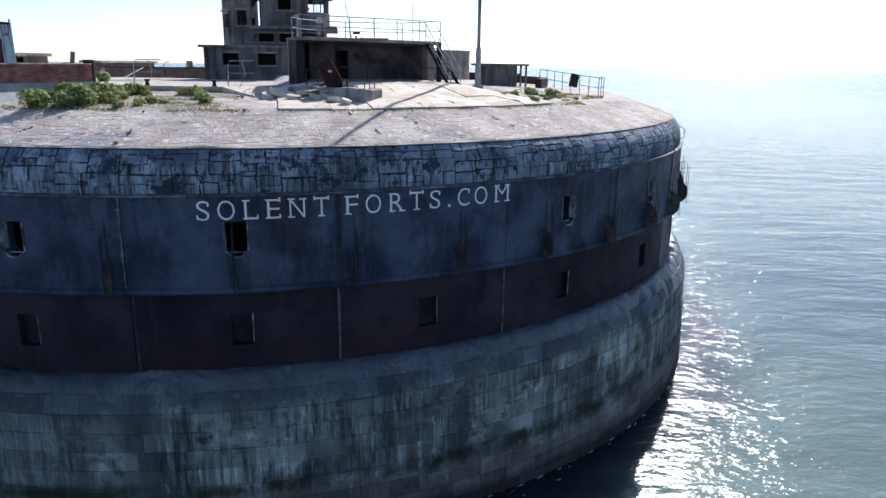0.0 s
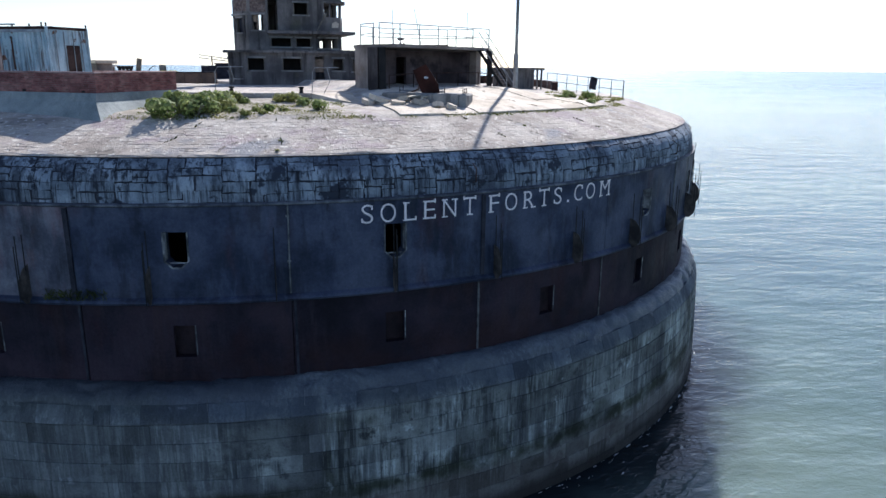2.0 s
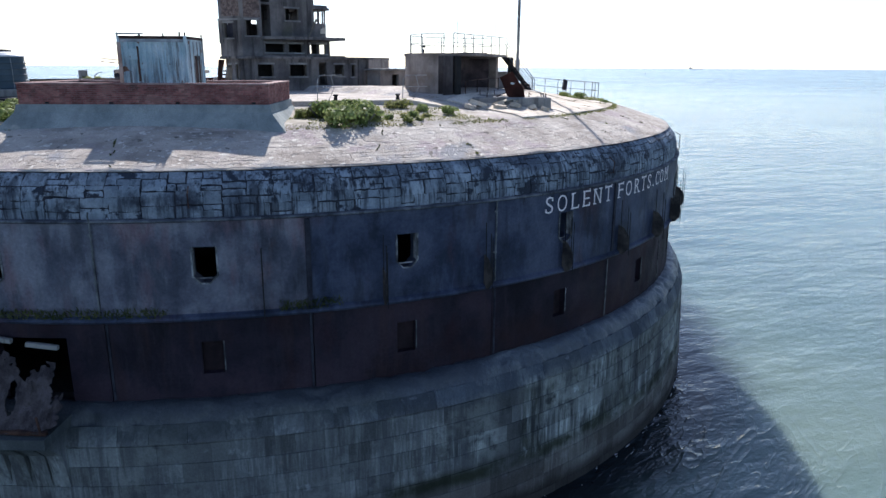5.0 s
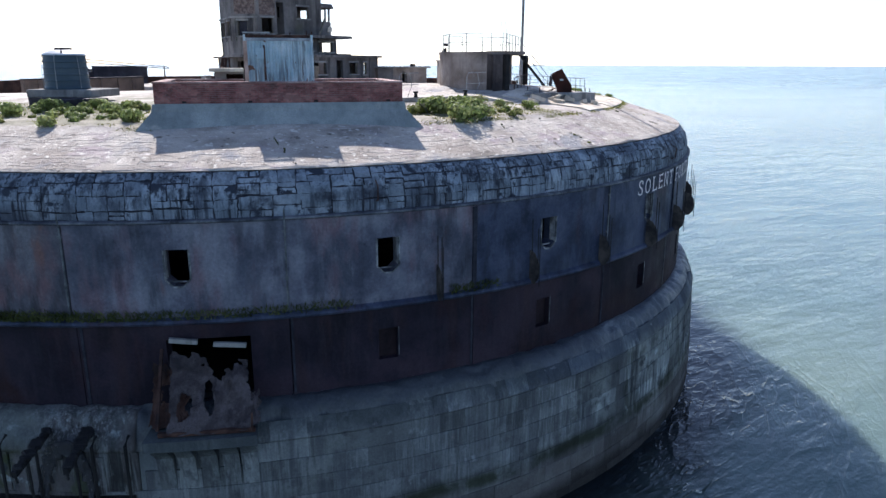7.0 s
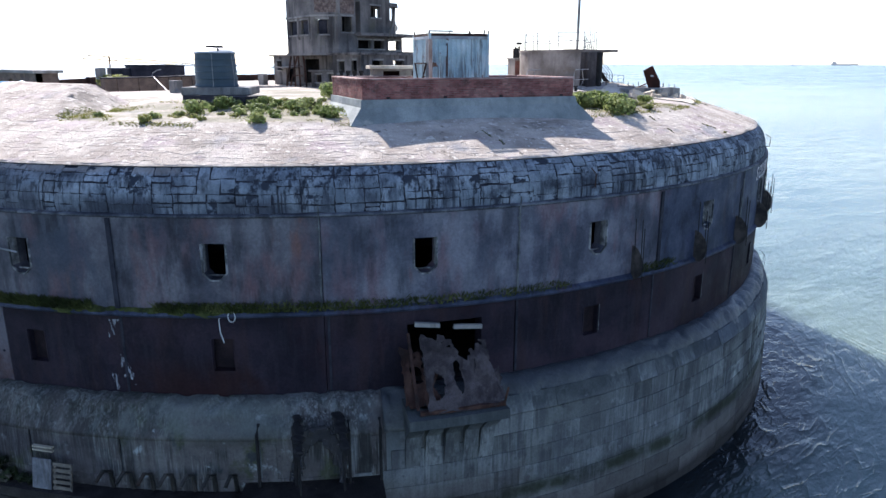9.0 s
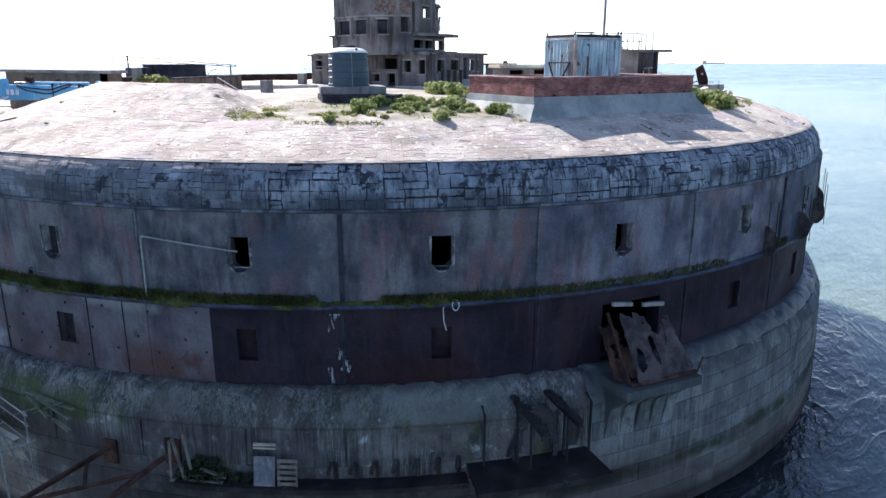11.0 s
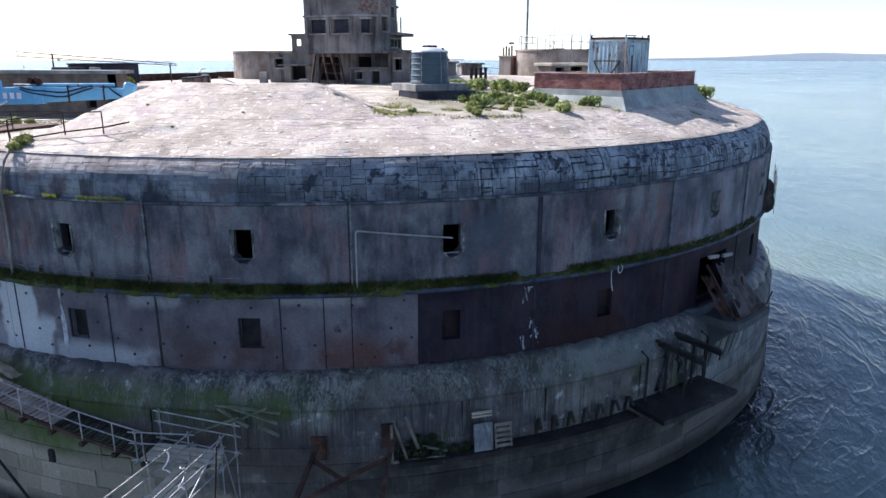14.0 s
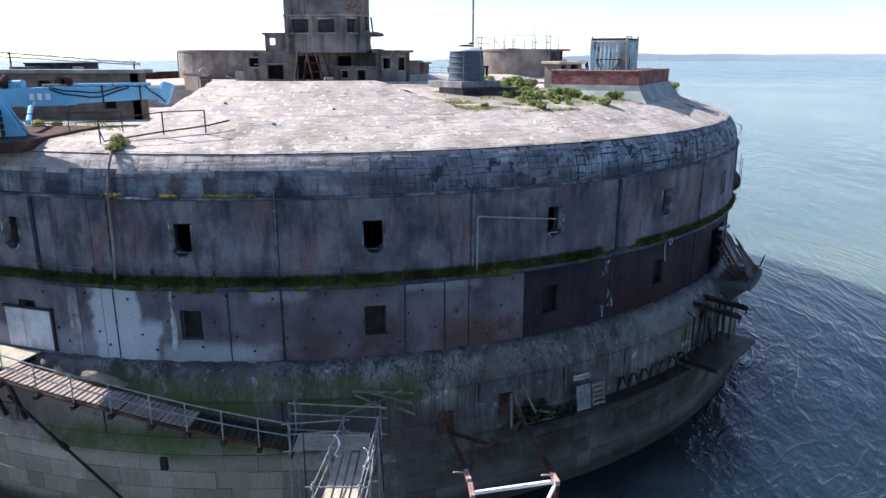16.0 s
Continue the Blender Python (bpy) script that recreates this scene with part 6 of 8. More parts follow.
    part("winch_drum", bm, M_RUST, c, "rusted winch drum", m=Matrix.Translation(a + Vector((0.35, -1.2, 0.75))) @ Matrix.Rotation(radians(90), 4, "X"))
    part("winch_bracket", boxes((-0.2, 0.2, -0.35, 0.35, 0.35, 0.85), bevel=0.06), M_CRANE, c, m=Matrix.Translation(a + Vector((0.6, -1.8, 0))))
    for dx in (-0.35, 0.35):                     # two triangular cheek plates of the pedestal
        col = bmesh.new()
        prism(col, [(-1.5, -0.05), (0.35, -0.05), (-0.55, 1.75), (-0.95, 1.75)], dx - 0.06, dx + 0.06, m=Matrix.Translation((-3.2, -2.9, 0)) @ Matrix.Rotation(radians(-70), 4, "Z") @ Matrix(((1, 0, 0, 0), (0, 0, 1, 0), (0, 1, 0, 0), (0, 0, 0, 1))))
        part("pedestal_cheek", col, M_CRANE, c)
    boom("main_boom", a + Vector((-3.6, 2.4, 0.0)), a + Vector((-0.9, 0.9, 0)), 0.24, 0.42, 0.44)
    part("lift_ram", tube(bmesh.new(), [(-2.2, -2.7, 0.55), (0.7, -1.2, 1.0)], 0.11, 10), M_CRANE, c)
    part("lift_rod", tube(bmesh.new(), [(0.6, -1.25, 0.97), (1.7, -0.8, 1.15)], 0.06, 8), M_TANKTOP, c)
    for y, w in ((0.2, 0.18), (-0.15, 0.2), (-0.5, 0.2)):
        part("lettering_bar", boxes((-0.27, -0.235, y - w / 2, y + w / 2, -0.14, 0.16)), M_WHITE, jib, m=Matrix.Translation(a.lerp(k, 0.62)) @ Matrix.Rotation(radians(16), 4, "Z"))
    for k2 in range(4):
        part("counterweight", boxes((-4.6, -3.3, -2.6, -0.4, 0.15 + 0.28 * k2, 0.38 + 0.28 * k2), bevel=0.03), M_RUST, c, "dark stacked weight")
    # out-of-view column, added to cast a shadow on the cornice
    part("turret_column", boxes((-5.6, -4.1, -2.7, -0.9, 0.1, 2.75), bevel=0.08), M_CRANE, c, "unseen blue crane column added for its shadow")
    part("base_frame", boxes((-5.8, 1.0, -4.2, 2.8, -0.3, 0.12), bevel=0.03), M_RUST, c)


crane()
railing("landing_railing", [(-27.8, 4.7, 15.7), (-27.4, 2.3, 16.0), (-27.1, 0.7, 16.05)], 0.9, "bent dark tube railing beside the landing", rad=0.03, mid=False, material=M_RUST)
t = thing("overflow_hose", "grey-brown hose bent over the cornice and down the wall", "hose")
part("hose", tube(bmesh.new(), [polar(27.7, 171.3, 15.86), polar(28.4, 171.9, 15.68), polar(28.95, 172.3, 15.5), polar(29.35, 172.5, 15.1), polar(29.55, 172.5, 14.5), polar(29.66, 172.45, 13.9), polar(29.66, 172.4, 12.0), polar(29.66, 172.2, 10.5)], 0.055, 8), M_GUN, t)
railing("landing_railing", [(-26.0, 12.0, 15.75), (-25.4, 9.8, 15.75), (-24.6, 7.6, 15.75), (-23.8, 5.6, 15.75)], 0.9, "dark tube railing on the western landing", rad=0.028, material=M_RUST)
t = thing("hawser", "dark rope lying across the cornice", "rope", m=pose(-27.8, 4.7, 15.7))
part("rope", tube(bmesh.new(), [(0, 0, 0.5), (-0.1, -0.2, 0.1), (0.3, -0.9, 0.2), (0.5, -2.2, 0.4), (0.9, -4.0, 0.62), (1.3, -4.8, 0.8)], 0.035, 6), M_BLACK, t)


# ---- painted sign on the upper wall ----
def sign():
    s = thing("painted_sign", "large white serif lettering painted on the blue-black wall", "sign")
    text = "SOLENT FORTS.COM"
    angles = (-81.62, -80.05, -78.36, -76.8, -75.15, -73.42, None, -71.2, -69.6, -67.8, -66.2, -64.67, -63.45, -62.2, -60.62, -58.6)
    serif = {"L": ((0.16, 0), (0.16, 1)), "N": ((0.12, 0), (0.12, 1), (0.88, 1)), "T": ((0.5, 0),), "F": ((0.16, 0), (0.16, 1)),
             "R": ((0.16, 0), (0.16, 1), (0.92, 0)), "E": ((0.16, 0), (0.16, 1)), "M": ((0.1, 0), (0.9, 0), (0.1, 1), (0.9, 1))}
    tick = {"L": ((1, 0.0),), "E": ((1, 0.0), (1, 0.86)), "F": ((1, 0.86),), "T": ((0, 0.86), (1, 0.86)), "S": ((0.93, 0.72), (0.05, 0.06)), "C": ((0.95, 0.7),)}
    width = {"S": 0.44, "O": 0.6, "L": 0.47, "E": 0.46, "N": 0.56, "T": 0.52, "F": 0.45, "R": 0.54, "C": 0.53, "M": 0.68, ".": 0.12}
    for ch, a in zip(text, angles):
        if a is None:
            continue
        cu = bpy.data.curves.new("letter", "FONT")
        cu.body, cu.extrude, cu.offset = ch, 0.006, -0.012
        tmp = bpy.data.objects.new("letter", cu)
        scene.collection.objects.link(tmp)
        me = bpy.data.meshes.new_from_object(tmp.evaluated_get(bpy.context.evaluated_depsgraph_get()))
        bpy.data.objects.remove(tmp)
        bm = bmesh.new()
        bm.from_mesh(me)
        xs, ys = [v.co.x for v in bm.verts], [v.co.y for v in bm.verts]
        x0, x1, y0, y1 = min(xs), max(xs), min(ys), max(ys)
        w, h = width[ch], (0.72 if ch != "." else 0.12)
        for v in bm.verts:
            v.co = Vector(((v.co.x - x0) / (x1 - x0) * w - w / 2, v.co.z, (v.co.y - y0) / (y1 - y0) * h))
        for fx, fz in serif.get(ch, ()):
            cx = fx * w - w / 2
            z = 0.0 if fz == 0 else h - 0.05
            box(bm, cx - 0.13, cx + 0.13, -0.008, 0.006, z, z + 0.05)
        for fx, fz in tick.get(ch, ()):
            cx = fx * w - w / 2
            box(bm, cx - 0.035, cx + 0.025, -0.007, 0.006, fz * h, fz * h + 0.16)
        zb = 12.9 + (a + 81.6) * 0.0032
        part("letter", bm, M_WHITE, s, m=at(R_UP + 0.014, a, zb))


sign()

# ---- pipes and ribs on the walls ----
M_PIPE = mat("grey_conduit", [(0.05, 0.055, 0.06), (0.18, 0.19, 0.2)], 2.0, 0.6, bump=0.2)
M_WEED = mat("wet_black_weed", [(0.006, 0.008, 0.012), (0.02, 0.022, 0.028)], 3.0, 0.22, bump=1.0, bump_scale=18, spec=0.9)
M_STEEL = mat("dull_steel_pipe", [(0.2, 0.21, 0.22), (0.32, 0.33, 0.34)], 2.0, 0.6, bump=0.2)
M_STRAP = mat("stained_iron_strap", [(0.03, 0.03, 0.035), (0.12, 0.12, 0.125)], 2.5, 0.7)
rnd = random.Random(11)
for a, pale in ((-28.8, 1), (-43.7, 1), (-72.2, 0), (-87.3, 1), (-102.3, 0), (-116.5, 1), (-130.9, 1), (-145.1, 0), (-159.95, 1), (-175.2, 1), (-188.0, 1), (-194.5, 0)):
    t = thing("wall_conduit", "thin pale upright conduit on the armour wall" if pale else "dark upright rib on the armour wall", "conduit", "wall conduits", m=at(R_UP, a, 10.3))
    if pale:
        pipe = part("pipe", tube(bmesh.new(), [(0, -0.05, 0.1), (0, -0.05, 1.4), (0.02, -0.05, 2.6), (0.02, -0.05, 3.45)], 0.035, 6), M_PIPE, t)
        part("clip", boxes((-0.07, 0.07, -0.06, 0.0, 1.3, 1.36)), M_PIPE, pipe)
        part("clip", boxes((-0.07, 0.07, -0.06, 0.0, 3.0, 3.06)), M_PIPE, pipe)
        if rnd.random() < 0.6:
            part("hook", tube(bmesh.new(), [(0.02, -0.05, 3.45), (0.02, -0.12, 3.7), (0.03, -0.08, 3.85)], 0.03, 5), M_PIPE, pipe)
    else:
        part("rib", boxes((-0.09, 0.09, -0.07, 0.0, 0.1, 3.4), bevel=0.015), M_TAR, t)
for a in (-57.9, -72.3, -87.0, -102.3, -116.3, -130.5, -145.2, -162.2, -165.5, -175.2, -179.3, -188.5):
    t = thing("wall_strap", "narrow upright iron strap on the lower wall", "strap", "wall straps", m=at(R_LOW, a, 7.05))
    part("strap", boxes((-0.022 if a < -160 else -0.05, 0.022 if a < -160 else 0.05, -0.035, 0.0, 0, 3.05), bevel=0.01), M_STRAP if a in (-72.3, -57.9) else M_TAR, t)
# bent service pipe to a port
t = thing("service_pipe", "pale grey pipe bent along the wall to a port", "pipe")
part("upright", tube(bmesh.new(), [polar(R_UP + 0.08, -159.6, 10.4), polar(R_UP + 0.08, -159.6, 12.68)], 0.035, 8), M_STEEL, t)
part("elbow", tube(bmesh.new(), [polar(R_UP + 0.08, -159.6, 12.6), polar(R_UP + 0.08, -159.55, 12.72), polar(R_UP + 0.08, -159.3, 12.75)], 0.045, 8), M_STEEL, t)
part("level_run", tube(bmesh.new(), [polar(R_UP + 0.08, -159.5 + 0.65 * k, 12.75 - 0.04 * k) for k in range(12)], 0.035, 8), M_STEEL, t)

M_FIN = mat("rusted_tan_bracket", [(0.0275, 0.0248, 0.0248), (0.0605, 0.0523, 0.0484), (0.1100, 0.0935, 0.0825)], 1.5, 0.85, bump=0.4)
# thin iron bracket fins with rods, standing out from the string course
for k in range(15):
    a = -105.5 + 8.6 * k
    f = thing("ledge_bracket", "dark thin iron bracket fin with upright rods", "bracket", "ledge brackets", m=at(R_UP, a, 9.2))
    turn_ = Matrix(((0, 0, 1, 0), (1, 0, 0, 0), (0, 1, 0, 0), (0, 0, 0, 1)))
    fin = part("fin", prism(bmesh.new(), [(0.0, 0.95), (-0.34, 1.0), (-0.56, 1.25), (-0.6, 1.55), (-0.56, 1.95), (-0.3, 2.3), (0.0, 2.4)], -0.01, 0.01, m=turn_), M_FIN, f)
    for out, foot, top in ((-0.62, 0.95, 3.05), (-0.5, 1.9, 3.35), (-0.14, 2.2, 3.5)):
        part("rod", tube(bmesh.new(), [(0, out, foot), (0, out + 0.03, top + 0.25 * rnd.random())], 0.02, 5), M_BLACK, fin)

# ---- torn iron plate over the broken port, on its corbelled sill ----
t = thing("corbelled_sill", "projecting weathered concrete sill on block corbels", "sill")
bm = bmesh.new()
curved_plate(bm, 30.0, 31.85, -125.6, -118.9, 6.45, 6.82, 6)
part("slab", bm, M_STONE, t)
for a in (-125.0, -123.6, -122.2, -120.8, -119.6):
    bm = bmesh.new()
    prism(bm, [(0.35, 6.45), (-1.1, 6.45), (-0.25, 5.6), (0.15, 3.6), (0.35, 3.6)], -0.28, 0.28, m=Matrix(((0, 0, 1, 0), (1, 0, 0, 0), (0, 1, 0, 0), (0, 0, 0, 1))))
    part("corbel", bm, M_STONE, t, m=at(30.55, a, 0))
t = thing("torn_plate", "torn rusted iron shutter leaning out from the wall", "iron plate")
def torn_sheet(name, a0, a1, z0, z1, r_foot, r_head, holes, seed, material, label, rows_=58, cols_=66):
    """A leaning sheet with folds, a ragged top and torn holes (u, v, half width, half height)."""
    bm, grid = bmesh.new(), []
    for i in range(rows_ + 1):
        line = []
        for j in range(cols_ + 1):
            u, v = j / cols_, i / rows_
            fold = 0.16 * noise.noise(Vector((u * 2.5, v * 1.2, seed))) + 0.09 * noise.noise(Vector((u * 6, v * 5, seed + 2))) + 0.1 * abs(math.sin(3.1 * u + 1.3 * v + seed))
            line.append(bm.verts.new(polar(r_foot + (r_head - r_foot) * v ** 0.85 + fold, a0 + (a1 - a0) * u + 0.3 * noise.noise(Vector((u * 3, v * 4, seed + 7))), z0 + (z1 - z0 - 0.5 * u) * v + 0.1 * noise.noise(Vector((u * 5, v * 2, seed + 3))) + 0.03 * noise.noise(Vector((u * 40, v * 40, seed))))))
        grid.append(line)
    for i in range(rows_):
        for j in range(cols_):
            u, v = (j + 0.5) / cols_, (i + 0.5) / rows_
            n_ = noise.noise(Vector((u * 5.0, v * 5.0, seed + 11))) + 0.6 * noise.noise(Vector((u * 14, v * 14, seed + 13)))
            edge = min(u, 1 - u) * 7 + 0.45 * n_ < 0.12 or (1 - v) * 4 + n_ < 0.35 or v * 5 + n_ < -0.2
            if not edge and all(((u - hu) / hw) ** 2 + ((v - hv) / hh) ** 2 + 0.9 * n_ > 1 for hu, hv, hw, hh in holes):
                bm.faces.new((grid[i][j], grid[i][j + 1], grid[i + 1][j + 1], grid[i + 1][j]))
    bmesh.ops.delete(bm, geom=[v for v in bm.verts if not v.link_faces], context="VERTS")
    bmesh.ops.solidify(bm, geom=bm.faces[:], thickness=0.025)
    return part(name, bm, material, t, label)


torn_sheet("plate", -124.3, -119.2, 6.9, 9.35, 31.55, 30.0, ((0.48, 0.42, 0.07, 0.2), (0.2, 0.3, 0.08, 0.16), (0.62, 0.95, 0.2, 0.2)), 1, M_SHUTTER, "mottled brown torn sheet")
torn_sheet("flap", -125.6, -123.2, 6.95, 8.9, 31.0, 29.7, ((0.4, 0.5, 0.2, 0.14), (0.8, 0.85, 0.25, 0.3)), 5, M_RUST, "dark red crumpled flap", 40, 36)
torn_sheet("bent_strip", -120.6, -118.7, 7.0, 8.4, 31.3, 30.5, ((0.5, 0.8, 0.3, 0.3),), 9, M_SHUTTER, "", 28, 24)
for u0, u1, z in ((0.02, 0.36, 9.62), (0.55, 0.95, 9.4)):
    part("top_beam", bar(bmesh.new(), polar(29.75, -124.6 + 5.4 * u0, z), polar(29.75, -124.6 + 5.4 * u1, z - 0.12), 0.14, 0.16), M_CONC, t, "pale broken lintel bar")
part("side_strut", bar(bmesh.new(), polar(29.8, -125.0, 9.3), polar(31.4, -124.9, 7.0), 0.1, 0.1), M_RUST, t)
part("foot_beam", bar(bmesh.new(), polar(31.5, -124.8, 6.92), polar(31.55, -119.0, 6.92), 0.16, 0.14), M_RUST, t)
part("horn", bar(bmesh.new(), polar(31.7, -119.2, 6.95), polar(31.9, -119.1, 7.7), 0.06, 0.06), M_RUST, t)

# ---- landing stage on the south-west: facing, beams, dark deck, brackets ----
for a0, a1 in ((-135.4, -126.8), (-145.0, -135.5), (-152.0, -145.1), (-160.0, -152.1), (-167.9, -160.1), (-175.2, -168.0), (-182.3, -175.3), (-189.0, -182.4), (-197.0, -189.1)):
    bm = bmesh.new()
    curved_plate(bm, 30.2, base_r(5) + 0.035, a0 + 0.05, a1 - 0.05, 3.45 if a1 < -140 else 3.7, 5.73)
    p = part("concrete_facing", bm, M_FACING, base_wall, "smooth algae-stained concrete facing")
t = thing("timber_boarding", "upright grey boards and black posts on the sea wall", "boarding")
for k in range(5):
    a = -134.6 + 1.75 * k
    part("board", boxes((-0.16, 0.16, -0.05, 0.0, 0, 1.5 + 0.12 * (k % 3)), bevel=0.01), M_FACING, t, m=at(base_r(5) + 0.03, a, 4.1))
for a in (-135.4, -133.0, -129.4, -127.3):
    part("post", tube(bmesh.new(), [polar(30.9, a, 4.1), polar(30.9, a, 6.2), polar(30.5, a, 6.4)], 0.06, 6), M_BLACK, t, "black iron post")
for a, dr in ((-132.85, 2.3), (-130.1, 2.1)):
    t = thing("outrigger_beam", "black weed-hung iron outrigger beam", "beam", "outrigger beams", m=at(30.3, a, 6.35))
    part("beam", bar(bmesh.new(), (0, 0, 0.05), (0.25, -dr, -0.15), 0.16, 0.22), M_BLACK, t)
    part("hanger", bar(bmesh.new(), (0.24, -dr + 0.06, -0.1), (0.26, -dr + 0.1, -0.5), 0.06, 0.06), M_BLACK, t)
    part("prop", tube(bmesh.new(), [(0.15, -dr * 0.62, -0.1), (0.18, -dr * 0.62, -2.1)], 0.05, 6), M_BLACK, t)
    for k in range(9):
        w = 0.1 + 0.12 * rnd.random()
        part("weed_clump", boxes((-w, w, -w, w, -0.06, 0.09), bevel=0.05), M_BLACK, t, m=pose(0.03 * k, -dr * k / 9, 0.12 - 0.02 * k, 20 * rnd.random(), 10, 90 * rnd.random()))
t = thing("weed_curtain", "glistening wet black seaweed draped in an arch", "seaweed")
for k in range(60):
    f_ = k / 59
    a_ = -133.1 + 3.3 * f_
    z_ = 6.15 - 1.5 * abs(2 * f_ - 1) ** 3 + rnd.uniform(-0.12, 0.12)
    w = rnd.uniform(0.06, 0.14)
    part("frond", boxes((-w, w, -0.05, 0.05, -0.3 - 0.5 * abs(2 * f_ - 1), 0.08), bevel=0.03), M_WEED, t, m=at(base_r(4) + 0.1 + rnd.uniform(0, 0.1), a_, z_) @ pose(0, 0, 0, rnd.uniform(-12, 12), rnd.uniform(-15, 15), 0))
bm = bmesh.new()
curved_plate(bm, 30.0, 32.6, -136.5, -127.2, 3.85, 4.08, 8)
t = tagged(part("landing_deck", bm, M_DECK), "dark wet iron landing deck", "landing deck", kind="structure")
bm = bmesh.new()
curved_plate(bm, 30.0, 31.3, -157.0, -136.6, 3.5, 3.72, 16)
tagged(part("lower_walkway", bm, M_DECK), "narrow dark wet walkway along the sea wall", "walkway", kind="structure")
for k in range(7):
    a = -145.8 + 1.45 * k
    t = thing("walkway_bracket", "dark curved iron bracket over the walkway", "bracket", "walkway brackets", m=at(30.6, a, 3.72))
    part("arm", tube(bmesh.new(), [(0, 0, 0.05), (0.0, -0.1, 0.75), (-0.1, -0.35, 0.9), (-0.2, -0.7, 0.65)], 0.08, 6), M_TIDE, t)
for x, w, h, mt, lb in ((-150.6, 0.8, 1.15, M_DOORSHEET, "pale stained metal sheet leaning on the walkway"), (-149.0, 0.75, 1.0, M_WOOD, "slatted grey pallet leaning on the walkway")):
    t = thing("metal_sheet" if mt is M_DOORSHEET else "wooden_pallet", lb, "metal sheet" if mt is M_DOORSHEET else "pallet", m=at(31.1, x, 3.72) @ pose(0, 0, 0, -9, 0, 0))
    if mt is M_DOORSHEET:
        part("sheet", boxes((-w / 2, w / 2, -0.03, 0.03, 0, h), bevel=0.01), mt, t)
    else:
        for k in range(5):
            part("slat", boxes((-w / 2, w / 2, -0.03, 0.0, 0.05 + 0.22 * k, 0.18 + 0.22 * k)), mt, t)
        for x2 in (-w / 2, w / 2 - 0.08):
            part("batten", boxes((x2, x2 + 0.08, 0.003, 0.05, 0, h)), mt, t)
t = thing("wedged_boards", "two pale boards wedged above the walkway", "boards", m=at(30.75, -150.6, 5.1))
for k in range(2):
    part("slat", boxes((-0.42, 0.42, -0.1, 0.02, 0.14 * k, 0.06 + 0.14 * k)), M_PALE_WOOD, t)
t = thing("ruined_frame", "collapsed timber frame hanging on the sea wall", "timber frame", m=at(30.75, -155.8, 3.6))
for p, q in (((-0.9, -0.2, 0.0), (-0.9, -0.1, 1.6)), ((-0.3, -0.3, 0.1), (-0.8, -0.1, 1.7)), ((0.1, -0.5, 0.7), (-0.35, -0.1, 1.9)), ((-0.9, -0.3, 0.05), (1.2, -0.3, 0.15)), ((0.3, -0.2, 0.6), (1.3, -0.2, 0.3))):
    part("timber", bar(bmesh.new(), p, q, 0.1, 0.08), M_WOOD, t)

# ---- projecting steel frame ----
t = thing("steel_outrigger", "rusted projecting steel frame with a white end beam", "steel frame")
A0, A1, B0, B1 = Vector((-29.2, -9.0, 4.35)), Vector((-33.6, -9.9, 4.45)), Vector((-28.9, -12.0, 4.75)), Vector((-33.9, -13.0, 4.55))
part("arm", bar(bmesh.new(), A0, A1, 0.15, 0.15), M_RUST, t)
part("arm", bar(bmesh.new(), B0, B1, 0.15, 0.15), M_RUST, t)
part("brace", bar(bmesh.new(), A0.lerp(A1, 0.9), B0.lerp(B1, 0.2), 0.12, 0.12), M_RUST, t)
part("brace", bar(bmesh.new(), A0.lerp(A1, 0.25), A0.lerp(B1, 0.45), 0.12, 0.12), M_RUST, t)
A2 = A1 + Vector((-0.6, -0.12, -0.2))
# sunlit arm ends painted in a paler rust
part("arm_end", bar(bmesh.new(), A1, A2 + Vector((-0.15, 0, -0.04)), 0.16, 0.16), M_CAP, t, "flaking rust, painted pale where sunlit")
part("end_beam", bar(bmesh.new(), A2, B1, 0.1, 0.12), M_WHITE, t, "white painted end beam")
part("end_beam", bar(bmesh.new(), B1, B1 + Vector((-1.6, 0.9, -0.6)), 0.1, 0.12), M_WHITE, t, "white painted raking beam")
part("wall_pad", boxes((-0.3, 0.3, -0.1, 0.2, -0.5, 0.5)), M_RUST, t, m=at(30.55, -162.8, 4.2))
part("wall_pad", boxes((-0.3, 0.3, -0.1, 0.2, -0.5, 0.5)), M_RUST, t, m=at(30.55, -157.6, 4.6))
for p in (A1, B1):
    part("end_cap", bar(bmesh.new(), p + Vector((0.45, 0.1, 0.0)), p + Vector((-0.2, 0, 0.02)), 0.17, 0.18), M_CAP, t, "flaking rust, painted pale where sunlit")
    part("splinter", bar(bmesh.new(), p + Vector((0.3, 0.05, 0.05)), p + Vector((-0.1, 0.55, 0.3)), 0.06, 0.05), M_CAP, t, "pale torn flange")
    part("pile", tube(bmesh.new(), [p + Vector((0, 0, -0.1)), p + Vector((0.1, 0, -6))], 0.09, 10), M_RUST, t)

# ---- gangway along the wall, and the landing it climbs to ----
def ramp_at(a):
    """Height of the gangway's deck at that angle."""
    if a < -187:
        return 6.24 + 0.095 * (-187 - a)
    return 6.24 - 1.66 * min(1.0, (a + 187) / 12.6)


g = thing("gangway", "sloping timber and steel gangway along the fort wall", "gangway")
for k in range(54):
    a = -195.6 + 21.6 * (k + 0.5) / 54
    part("plank", boxes((-0.1, 0.1, 0, 1.15, -0.02, 0.02), bevel=0.005), M_PINKWOOD if k < 36 else M_TIDE, g, m=at(31.95, a, ramp_at(a) + rnd.uniform(-0.01, 0.01)))
for r in (30.85, 31.95):
    part("stringer", tube(bmesh.new(), [polar(r, -195.5 + k, ramp_at(-195.5 + k) - 0.12) for k in range(23)], 0.08, 6), M_RUST, g)
